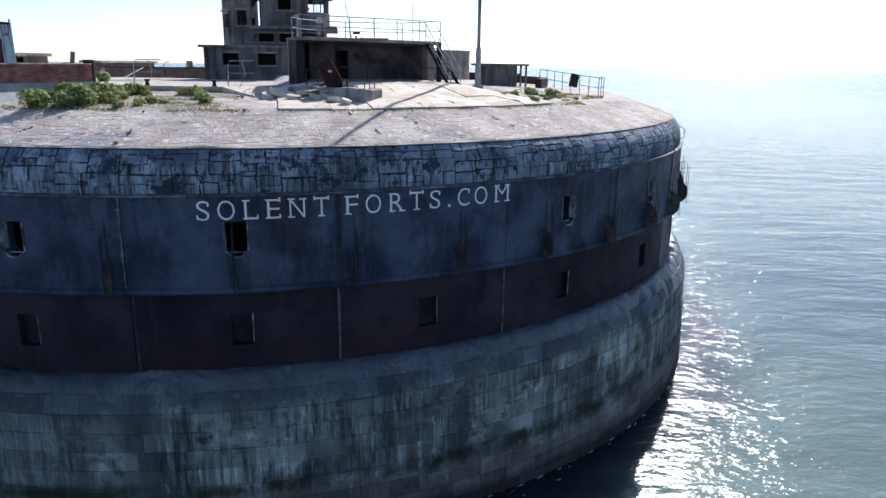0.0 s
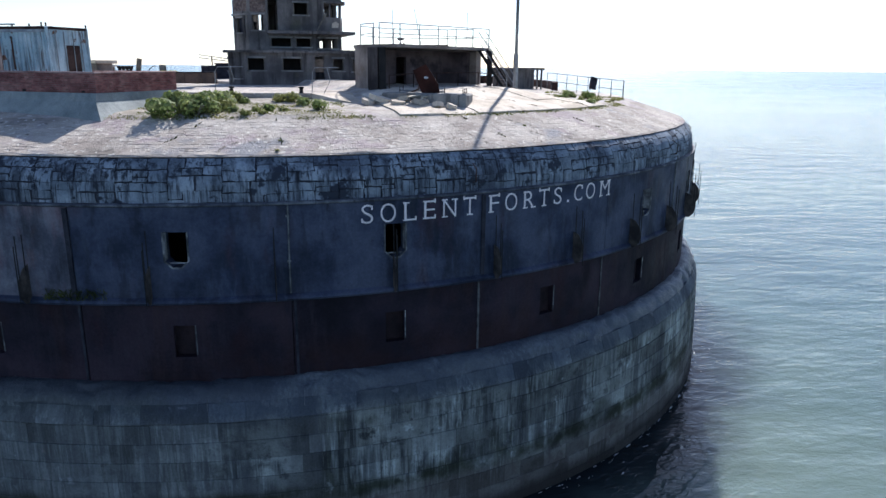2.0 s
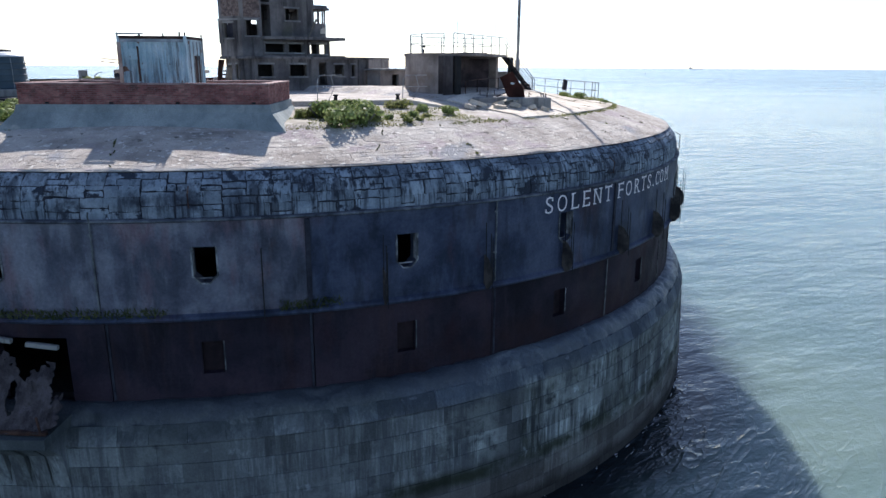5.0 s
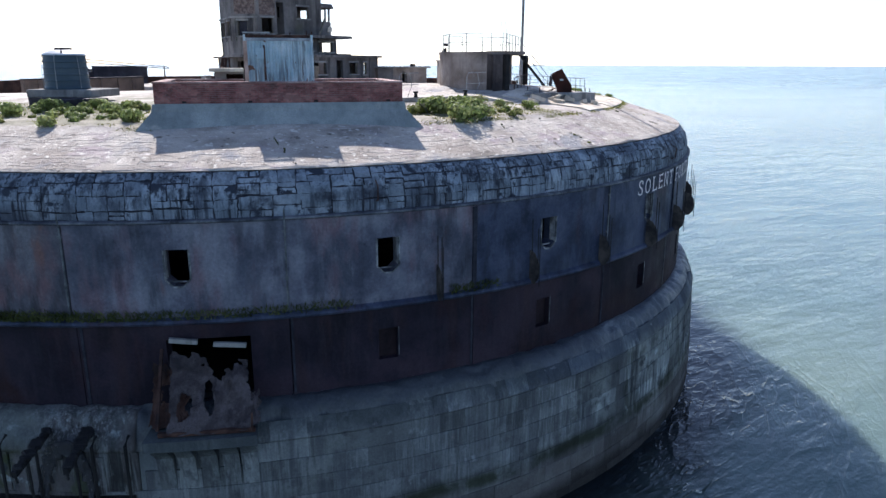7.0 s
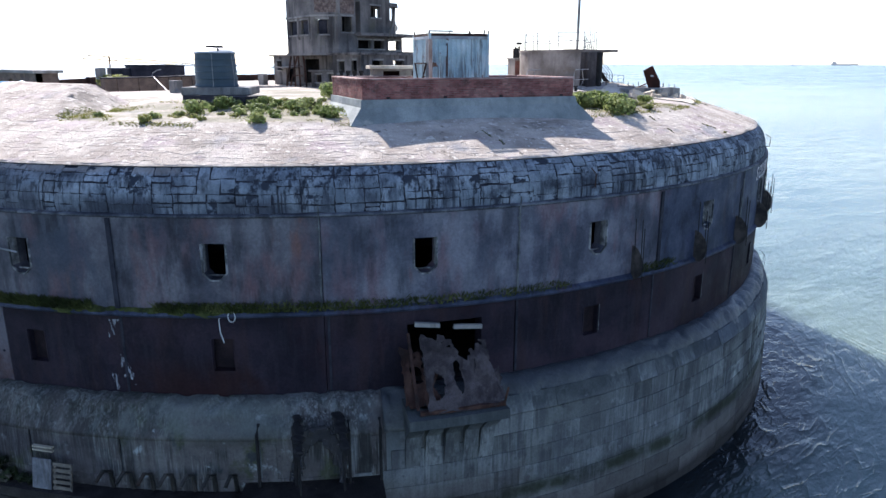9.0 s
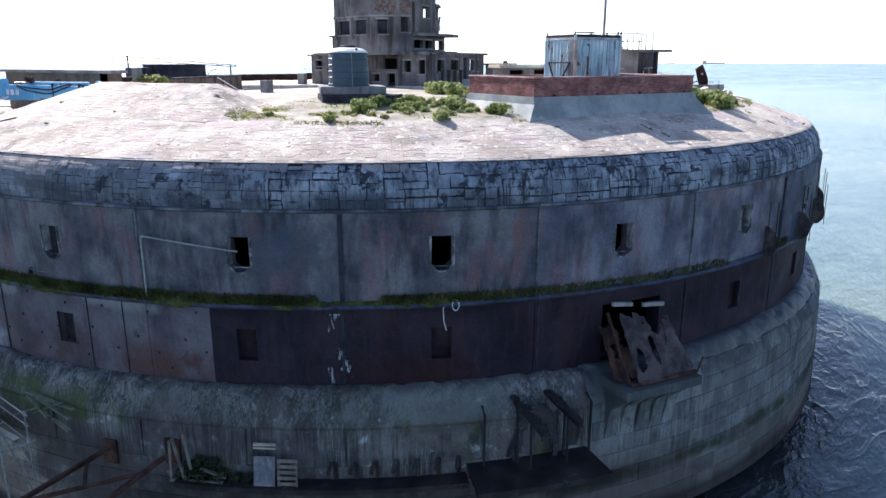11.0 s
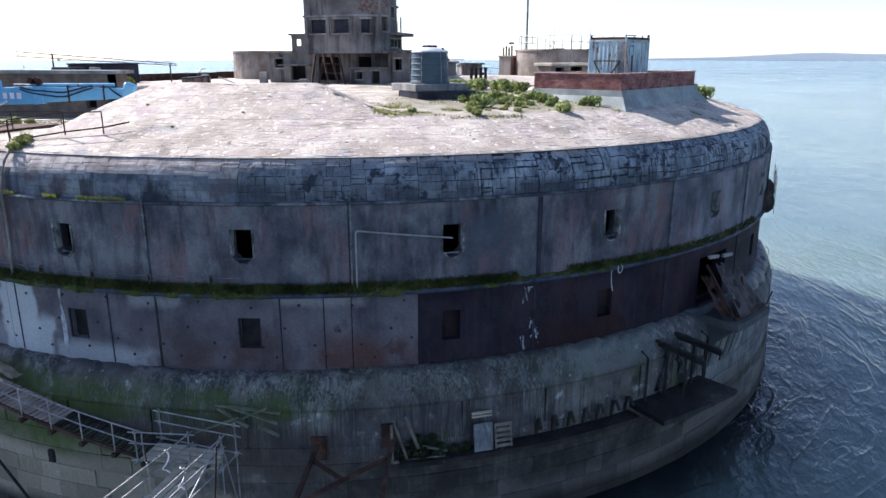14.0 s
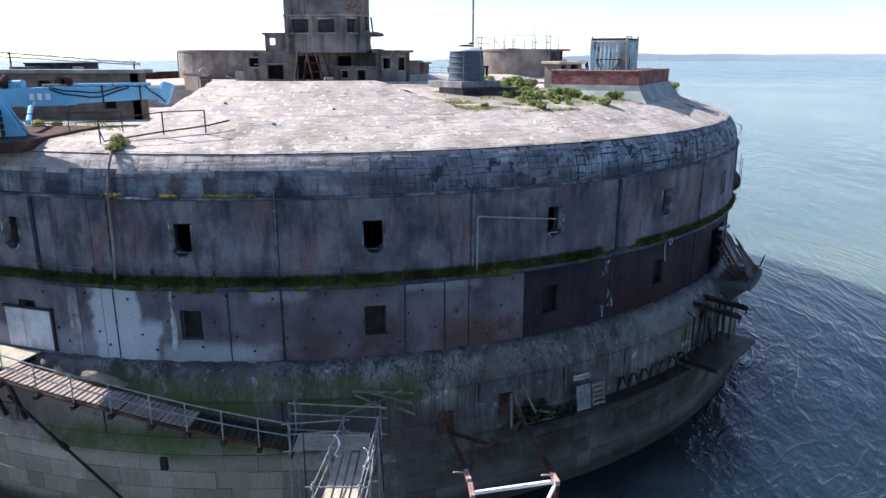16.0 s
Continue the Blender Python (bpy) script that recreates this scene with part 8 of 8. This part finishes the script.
def lip_place(rnd):
    a = rnd.uniform(-192, -172)
    if noise.noise(polar(20, a, 1) * 1.3) < 0.22:
        return None, None
    return polar(R_UP + rnd.uniform(0, 0.06), a, 13.83), polar(1, a)


grass_strip("lip_grass", "yellow grass tufts on the cornice moulding", 3500, lip_place, (0.06, 0.22), 0.02, M_LEAF_PALE, 8)

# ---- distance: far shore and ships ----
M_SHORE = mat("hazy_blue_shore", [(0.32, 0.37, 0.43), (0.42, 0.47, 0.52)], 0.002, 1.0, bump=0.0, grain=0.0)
sh_ = M_SHORE.node_tree.nodes["Principled BSDF"]          # distance haze, given to the shore as a faint glow
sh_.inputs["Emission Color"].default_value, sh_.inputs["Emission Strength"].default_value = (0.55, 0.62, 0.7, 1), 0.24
for nm, az0, az1, dist, h0, h1, seed in (("far_shore", 89, 131, 4700, 14, 58, 1), ("near_shore", 104, 131, 4300, 10, 42, 2)):
    bm = bmesh.new()
    n_ = 80
    vs = []
    for i in range(n_ + 1):
        az = radians(az0 + (az1 - az0) * i / n_)
        d = Vector((math.sin(az), math.cos(az), 0)) * dist
        rise = smoothstep(i / n_, 0, 0.4)
        z = h0 * 0.3 + (h1 - h0) * rise * (0.75 + 0.35 * noise.noise(Vector((i * 0.09, seed, 0)))) + 3 * noise.noise(Vector((i * 0.7, seed, 5)))
        vs.append((bm.verts.new(d + Vector((0, 0, -1))), bm.verts.new(d + Vector((0, 0, max(2, z)))), bm.verts.new(d * 1.05 + Vector((0, 0, -1)))))
    for a, b_ in zip(vs, vs[1:]):
        bm.faces.new((a[0], b_[0], b_[1], a[1]))
        bm.faces.new((a[1], b_[1], b_[2], a[2]))
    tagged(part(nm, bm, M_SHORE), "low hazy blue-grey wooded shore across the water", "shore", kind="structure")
M_SHIP = mat("hazy_ship_paint", [(0.66, 0.6, 0.6), (0.78, 0.73, 0.73)], 0.1, 0.9, bump=0.0)


def ship(az, dist, L):
    p = Vector((math.sin(radians(az)), math.cos(radians(az)), 0)) * dist
    s = thing("cargo_ship", "hazy cargo ship far out at sea", "ship", "far ships", m=Matrix.Translation(p) @ Matrix.Rotation(radians(-az), 4, "Z"))
    bm = bmesh.new()
    prism(bm, [(-L / 2, 0), (L * 0.46, 0), (L / 2, L * 0.05), (-L / 2, L * 0.045)], -L * 0.06, L * 0.06, m=Matrix(((1, 0, 0, 0), (0, 0, 1, 0), (0, 1, 0, 0), (0, 0, 0, 1))))
    part("hull", bm, M_SHIP, s)
    house = part("deckhouse", boxes((-L * 0.45, -L * 0.3, -L * 0.05, L * 0.05, L * 0.045, L * 0.13)), M_SHIP, s)
    part("funnel", boxes((-L * 0.43, -L * 0.4, -L * 0.01, L * 0.01, L * 0.13, L * 0.16)), M_SHIP, house)


ship(48.8, 4200, 75)
ship(74.5, 4500, 50)
ship(77.5, 4500, 132)
bu = thing("channel_buoy", "dark channel buoy on the water", "buoy", m=pose(1150, 1120, 0))
bm = bmesh.new()
lathe(bm, [(0, -1), (2.0, -1), (2.0, 0.8), (0.6, 1.2), (0.35, 4.0), (0, 4.2)], n=12)
part("body", bm, M_TAR, bu)


# ---- foam along the waterline ----
M_FOAM = mat("white_foam", [(0.6, 0.63, 0.63), (0.8, 0.82, 0.82)], 3.0, 0.9, bump=0.3)
rnd = random.Random(9)
verts, faces = [], []
for lane in range(5):
    a, prev = -100.0, None
    while a < 25:
        r = 30.76 + 0.07 * lane ** 2 + 0.12 * (1 + lane) * noise.noise(Vector((a * 0.22, lane * 3.7, 1)))
        w = 0.1 * noise.noise(Vector((a * 0.9, lane * 5.1, 4))) + 0.05 * noise.noise(Vector((a * 6.0, lane, 8))) - 0.012 * lane - 0.05 * smoothstep(-a, 72, 95)
        if w > 0.008:
            k = len(verts)
            verts += [polar(max(30.72, r - w * 0.5), a, 0.03), polar(r + w * 0.5, a, 0.03)]
            if prev is not None:
                faces.append((prev, k, k + 1, prev + 1))
            prev = k
        else:
            prev = None
        a += 0.12
me = bpy.data.meshes.new("foam")
me.from_pydata(verts, [], faces)
me.materials.append(M_FOAM)
tagged(new("foam", me), "white foam flecks along the fort's waterline", "foam", kind="stuff")


# ---- single stones, last ----
def stone_mesh(name, w, h, d, material, bend=0.0):
    """A block face w by h, d deep, with a chamfered rim; x along, y inwards, z up."""
    c = 0.005
    bm = bmesh.new()
    back = [bm.verts.new((x, d, z)) for x, z in ((-w / 2, -h / 2), (w / 2, -h / 2), (w / 2, h / 2), (-w / 2, h / 2))]
    rim = [bm.verts.new((x, c, z)) for x, z in ((-w / 2, -h / 2), (w / 2, -h / 2), (w / 2, h / 2), (-w / 2, h / 2))]
    face = [bm.verts.new((x, 0, z)) for x, z in ((-w / 2 + c, -h / 2 + c), (w / 2 - c, -h / 2 + c), (w / 2 - c, h / 2 - c), (-w / 2 + c, h / 2 - c))]
    bm.faces.new(face)
    for a, b in ((rim, face), (back, rim)):
        for i in range(4):
            bm.faces.new((a[i], a[(i + 1) % 4], b[(i + 1) % 4], b[i]))
    bmesh.ops.recalc_face_normals(bm, faces=bm.faces)
    return mesh_of(name, bm, material)


def lay(rows, near, skip, widths, name, material, parent, r_of, tilt_of, depth, gap, rest_label):
    """Courses of blocks round the fort: rows of (z, height). near: the stretch of angles whose blocks are single objects."""
    rnd = random.Random(5)
    meshes, far, count = {}, [], 0
    for z, h in rows:
        a, r = -180.0 + rnd.uniform(0, 3), r_of(z)
        end = a + 360
        while a < end - 1.0:
            w = rnd.choice(widths)
            da = math.degrees(w / r)
            if a + da > end:
                break
            ac = a + da / 2
            out = rnd.uniform(-0.012, 0.012)
            m = at(r + out, ac, z) @ pose(0, 0, 0, tilt_of(z) + rnd.uniform(-0.4, 0.4), 0, rnd.uniform(-0.5, 0.5))
            key = (w, h)
            if key not in meshes:
                meshes[key] = stone_mesh(name, w - gap, h - gap, depth, material)
            if skip(ac, z):
                a += da
                continue
            if near(ac) and count < 298:
                ob = new(name, meshes[key])
                ob.parent, ob.matrix_basis = parent, m
                count += 1
            else:
                far.append((m, key))
            a += da
    verts, faces = [], []
    for m, key in far:
        k = len(verts)
        verts += [m @ v.co for v in meshes[key].vertices]
        faces += [[k + i for i in p.vertices] for p in meshes[key].polygons]
    me = bpy.data.meshes.new(name + "s")
    me.from_pydata(verts, [], faces)
    me.materials.append(material)
    ob = new(name + "s", me)
    ob.parent = parent
    tagged(ob, rest_label, kind="stuff")


COURSES = [(5.34, 0.76), (4.58, 0.76), (3.82, 0.76), (3.06, 0.76), (2.3, 0.76)]
def faced(a, z):
    """Where smooth concrete covers the upper courses."""
    return z > 4.0 and (a < -127 or a > 163)


WIDTHS = (0.85, 1.1, 1.35, 1.6, 1.9)
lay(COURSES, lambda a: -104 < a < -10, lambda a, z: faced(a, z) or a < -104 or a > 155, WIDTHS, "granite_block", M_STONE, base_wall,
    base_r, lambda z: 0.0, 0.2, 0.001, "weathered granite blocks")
lay([(6.1, 0.72)], lambda a: -127 < a < 20, lambda a, z: not -126 < a < 20, (0.6, 0.85, 1.1, 1.35), "shoulder_block", M_STONE, base_wall,
    lambda z: 30.345, lambda z: -22.0, 0.2, 0.006, "worn sloping granite blocks of the shoulder")
lay(COURSES, lambda a: a < -104, lambda a, z: faced(a, z) or not -129 < a < -104, WIDTHS, "damp_block", M_STONE, base_wall,
    base_r, lambda z: 0.0, 0.2, 0.001, "damp stained granite blocks")
lay(COURSES, lambda a: a < -129, lambda a, z: faced(a, z) or a >= -129, WIDTHS, "wet_block", M_WETBLOCK, base_wall,
    base_r, lambda z: 0.0, 0.2, 0.001, "dark wet granite blocks")
lay(COURSES, lambda a: a > 155, lambda a, z: faced(a, z) or a <= 155, WIDTHS, "pale_block", M_WETBLOCK, base_wall,
    base_r, lambda z: 0.0, 0.2, 0.004, "lime-streaked granite blocks")
lay([(1.54, 0.76), (0.78, 0.76), (0.02, 0.76)], lambda a: -130 < a < -40, lambda a, z: a < -129 or a > 155, WIDTHS, "tide_block", M_STONE, base_wall,
    base_r, lambda z: 0.0, 0.2, 0.006, "wet weed-stained granite blocks at the waterline")
lay([(1.54, 0.76), (0.78, 0.76), (0.02, 0.76)], lambda a: True, lambda a, z: -129 <= a <= 155, WIDTHS, "slimy_block", M_WETBLOCK, base_wall,
    base_r, lambda z: 0.0, 0.2, 0.002, "dark slimy granite blocks at the waterline")


def piece(name, verts, faces, material, parent):
    c = sum(verts, Vector()) / len(verts)
    me = bpy.data.meshes.new(name)
    me.from_pydata([v - c for v in verts], [], faces)
    me.materials.append(material)
    ob = new(name, me)
    ob.parent, ob.location = parent, c


def lay_pieces(name, shapes, near, material, parent, rest_name, rest_label):
    """Shapes of (angle, verts, faces): those that near() picks are single objects, up to 298, the rest one mesh."""
    verts, faces, count = [], [], 0
    for a, vs, fs, *_ in shapes:
        if near(a) and count < 298:
            piece(name, vs, fs, material, parent)
            count += 1
        else:
            k = len(verts)
            verts += vs
            faces += [[k + i for i in f] for f in fs]
    me = bpy.data.meshes.new(rest_name)
    me.from_pydata(verts, [], faces)
    me.materials.append(material)
    ob = new(rest_name, me)
    ob.parent = parent
    tagged(ob, rest_label, kind="stuff")


# cornice: a patchwork of blocks over its rounded face
lengths = [0.0]
for p, q in zip(CORNICE_CURVE, CORNICE_CURVE[1:]):
    lengths.append(lengths[-1] + math.hypot(q[0] - p[0], q[1] - p[1]))
CORN = lengths[-1]


def corn_at(v, out):
    """Radius and height at v along the cornice's curve, out from its face."""
    v = min(CORN - 1e-4, max(0.0, v))
    k = max(i for i in range(len(lengths) - 1) if lengths[i] <= v)
    f = (v - lengths[k]) / (lengths[k + 1] - lengths[k])
    (r0, z0), (r1, z1) = CORNICE_CURVE[k], CORNICE_CURVE[k + 1]
    d = math.hypot(r1 - r0, z1 - z0)
    return r0 + (r1 - r0) * f + out * (z1 - z0) / d, z0 + (z1 - z0) * f - out * (r1 - r0) / d


def patchwork(rnd, u0, u1, v0, v1, big, small):
    """Cut a rectangle at random into blocks."""
    w, h = u1 - u0, v1 - v0
    if (w < big[0] and h < big[1]) and (rnd.random() < 0.75 or w < small[0] * 1.7 or h < small[1] * 1.7):
        return [(u0, u1, v0, v1)]
    if w / big[0] > h / big[1] or h < small[1] * 1.8:
        c = u0 + w * rnd.uniform(0.32, 0.68)
        return patchwork(rnd, u0, c, v0, v1, big, small) + patchwork(rnd, c, u1, v0, v1, big, small)
    c = v0 + h * rnd.uniform(0.36, 0.64)
    return patchwork(rnd, u0, u1, v0, c, big, small) + patchwork(rnd, u0, u1, c, v1, big, small)


def cornice_shapes(a0, a1, step, big, small, gap, seed):
    rnd = random.Random(seed)
    shapes = []
    a = a0
    while a < a1 - 0.5:
        b = min(a1, a + step * rnd.uniform(0.8, 1.2))
        for u0, u1, v0, v1 in patchwork(rnd, a, b, 0.03, CORN - 0.02, big, small):
            if v1 - v0 < 2.5 * gap or u1 - u0 < 0.25:
                continue
            deg = math.degrees(1 / 29.3)
            side = [gap / 2 * rnd.choice((0.15, 0.5, 1.0, 1.0, 1.5)) for _ in range(4)]
            u2, u3, v2, v3 = u0 + side[0] * deg, u1 - side[1] * deg, v0 + side[2], v1 - side[3]
            nu, nv = max(2, round((u3 - u2) / 0.4)), max(2, round((v3 - v2) / 0.16))
            out, wob = rnd.uniform(-0.003, 0.012), gap * 0.5
            vs, fs = [], []
            for p in range(nu + 1):
                for q in range(nv + 1):
                    rim = p in (0, nu) or q in (0, nv)
                    v = v2 + (v3 - v2) * q / nv + (rnd.uniform(-wob, wob) if rim else 0)
                    r, z = corn_at(v, out if not rim else out - 0.004)
                    vs.append(polar(r, u2 + (u3 - u2) * p / nu + (rnd.uniform(-wob, wob) * deg if rim else 0), z))
            n_ = nv + 1
            fs = [(p * n_ + q, (p + 1) * n_ + q, (p + 1) * n_ + q + 1, p * n_ + q + 1) for p in range(nu) for q in range(nv)]
            loop = [q for q in range(n_)] + [p * n_ + nv for p in range(1, nu + 1)] + [nu * n_ + q for q in range(nv - 1, -1, -1)] + [p * n_ for p in range(nu - 1, 0, -1)]
            k0 = len(vs)
            for q in loop:
                d = vs[q]
                vs.append(d - Vector((d.x, d.y, 0)).normalized() * 0.05 - Vector((0, 0, 0.02)))
            fs += [(loop[k], loop[(k + 1) % len(loop)], k0 + (k + 1) % len(loop), k0 + k) for k in range(len(loop))]
            shapes.append(((u0 + u1) / 2, vs, fs, (v0 + v1) / 2))
        a = b
    return shapes


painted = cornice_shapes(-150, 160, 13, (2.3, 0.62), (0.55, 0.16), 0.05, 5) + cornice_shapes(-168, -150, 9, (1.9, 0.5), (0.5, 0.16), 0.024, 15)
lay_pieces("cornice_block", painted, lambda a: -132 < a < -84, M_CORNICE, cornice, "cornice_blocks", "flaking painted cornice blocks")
west = cornice_shapes(160, 192, 13, (2.2, 0.42), (0.7, 0.16), 0.011, 6)
lay_pieces("cornice_stone", [w for w in west if w[3] < 1.0], lambda a: 170 < a < 192, M_CORNICE_WEST, cornice, "cornice_stones", "weathered dark cornice stones")
lay_pieces("capping_stone", [w for w in west if w[3] >= 1.0], lambda a: 170 < a < 192, M_CAPPING, cornice, "capping_stones", "pale brown rounded capping stones")


# roof: setts on the slope, broad slabs before the gun house
def sett_shapes():
    rnd = random.Random(8)
    shapes = []
    r = 28.76
    while r > 20.4:
        dr = rnd.uniform(0.22, 0.34)
        top = r < 25.45
        a = -193 + rnd.uniform(0, 2)
        while a < (24 if not top else -154):
            da = math.degrees(rnd.uniform(0.24, 0.56) / r)
            ac, rc = a + da / 2, r - dr / 2
            flat = landing(ac) > 0.1 and rc < 28.0 or ac - da < -187.5 and rc < 28.0
            if not flat and (not top and rc > 25.45 or top and hump(ac) > 16.8) and rnd.random() < 0.97:
                def corner(x, y):
                    p = polar(y, x, 1.7)
                    return x + 0.42 * noise.noise(p * 1.9) + 0.3 * noise.noise(p * 4.3), y + 0.17 * noise.noise(p * 1.6 + Vector((9, 0, 0))) + 0.13 * noise.noise(p * 4.3 + Vector((0, 9, 0)))
                h = 0.0105 + rnd.uniform(0, 0.0016)
                tu, tv = rnd.gauss(0, 0.0007), rnd.gauss(0, 0.0007)
                g, ga = 0.0, 0.0
                vs = []
                for dz, e in ((0.002, 0.0), (h, 1.0)):
                    for x, y, su, sv in ((a + ga, r - g, -1, 1), (a + da - ga, r - g, 1, 1), (a + da - ga, r - dr + g, 1, -1), (a + ga, r - dr + g, -1, -1)):
                        x2, y2 = corner(x, y)
                        x2, y2 = x2 - su * e * 0.01, y2 - sv * e * 0.012
                        y2 = min(y2, 28.8)
                        vs.append(polar(y2, x2, roof_z(y2, x2) + roof_rough(y2, x2) + dz + e * (tu * su + tv * sv)))
                fs = [(4, 7, 6, 5)] + [(k, 4 + k, 4 + (k + 1) % 4, (k + 1) % 4) for k in range(4)]
                shapes.append((ac, vs, fs))
            a += da
        r -= dr
    return shapes


lay_pieces("sett", sett_shapes(), lambda a: -122 < a < -97, M_SETT, roof, "setts", "pinkish-grey stone setts of the roof slope")


def slab_shapes():
    rnd = random.Random(12)
    shapes = []
    bounds_ = [-76.0, -71.0, -67.0, -61.5, -57.5, -53.0, -48.0, -43.0]
    for a, b in zip(bounds_, bounds_[1:]):
        cuts = [25.3, rnd.uniform(22.2, 23.4), 19.9]
        for r1, r0 in zip(cuts, cuts[1:]):
            vs, n_ = [], 5
            lift = rnd.uniform(0.04, 0.08)
            for dz in (-0.05, lift):
                for k in range(n_ + 1):
                    for s in range(3):
                        y = r0 + 0.02 + (r1 - r0 - 0.04) * k / n_
                        x = a + 0.05 + (b - a - 0.1) * s / 2 + 0.3 * noise.noise(Vector((a if s == 0 else b, y * 0.7, 3))) * (s != 1)
                        vs.append(polar(y, x, roof_z(y, x) + roof_rough(y, x) + dz))
            fs, o = [], 3 * (n_ + 1)
            for k in range(n_):
                for s in range(2):
                    q = o + 3 * k + s
                    fs.append((q, q + 3, q + 4, q + 1))
                fs += [(3 * k, 3 * k + 3, o + 3 * k + 3, o + 3 * k), (3 * k + 5, 3 * k + 2, o + 3 * k + 2, o + 3 * k + 5)]
            for s in range(2):
                fs += [(s, o + s, o + s + 1, s + 1), (3 * n_ + s, 3 * n_ + s + 1, o + 3 * n_ + s + 1, o + 3 * n_ + s)]
            shapes.append(((a + b) / 2, vs, fs))
    return shapes


for _, vs, fs in slab_shapes():
    piece("concrete_slab", vs, fs, M_SLAB, roof)


def joint_place(rnd):
    """Weeds in the radial joints of the slabs and along cracks of the slope."""
    if rnd.random() < 0.8:
        a = rnd.choice(SLAB_EDGES)
        r = rnd.uniform(20.2, 25.3)
        a += 0.3 * noise.noise(Vector((a, r * 0.7, 3))) + rnd.gauss(0, 0.08)
    else:
        a0, r0, da = rnd.choice(((-87.7, 25.6, 0.1), (-94.0, 25.7, -1.0), (-69.5, 25.6, 0.6), (-56.0, 25.7, 0.8), (-117.0, 25.8, 0.5)))
        r = r0 + rnd.uniform(0, 2.9)
        a = a0 + da * (r - r0) + 0.5 * noise.noise(Vector((a0, r * 1.3, 1)))
    if noise.noise(Vector((a * 0.7, r * 1.4, 6))) < 0.16:
        return None, None
    return polar(r, a, roof_z(r, a) + roof_rough(r, a) + 0.02), Vector((0, 0, 0))


SLAB_EDGES = (-71.0, -67.0, -61.5, -57.5, -53.0, -48.0)
grass_strip("joint_weeds", "dark weeds in the joints of the roof slabs", 3200, joint_place, (0.03, 0.1), 0.025, M_MOSSGRASS, 14)


# bricks of the enclosure: running bond, a little proud of the mortar
BRICK = [mesh_of("brick", boxes((-w / 2, w / 2, -0.006, 0.03, -0.0335, 0.0335)), M_BRICK) for w in (0.218, 0.103)]
rnd = random.Random(61)
for wall, m_, ln, near in ((enc_walls[0], pose(0, 0, 0), LX, (0.4, 5.9)), (enc_walls[2], pose(0, LY, 0, 0, 0, -90), LY, None), (enc_walls[3], pose(LX, 0, 0, 0, 0, 90), LY, None),
                           (enc_walls[1], pose(0, LY - T, 0), LX, None)):
    verts, faces = [], []
    for row in range(10):
        x = 0.0
        while x < ln - 0.06:
            half = row % 2 == 1 and x == 0.0 or x > ln - 0.2
            w = 0.113 if half else 0.228
            m2 = m_ @ pose(x + w / 2, rnd.uniform(-0.003, 0.002), 17.495 + 0.0765 * row + rnd.uniform(-0.002, 0.002), 0, rnd.uniform(-0.5, 0.5), rnd.uniform(-0.6, 0.6))
            if near and near[0] < x < near[1]:
                ob = new("brick", BRICK[half])
                ob.parent, ob.matrix_basis = wall, m2
            else:
                k = len(verts)
                verts += [m2 @ v.co for v in BRICK[half].vertices]
                faces += [[k + i for i in p.vertices] for p in BRICK[half].polygons]
            x += w
    me = bpy.data.meshes.new("bricks")
    me.from_pydata(verts, [], faces)
    me.materials.append(M_BRICK)
    ob = new("bricks", me)
    ob.parent = wall
    tagged(ob, "weathered dark red bricks", kind="stuff")
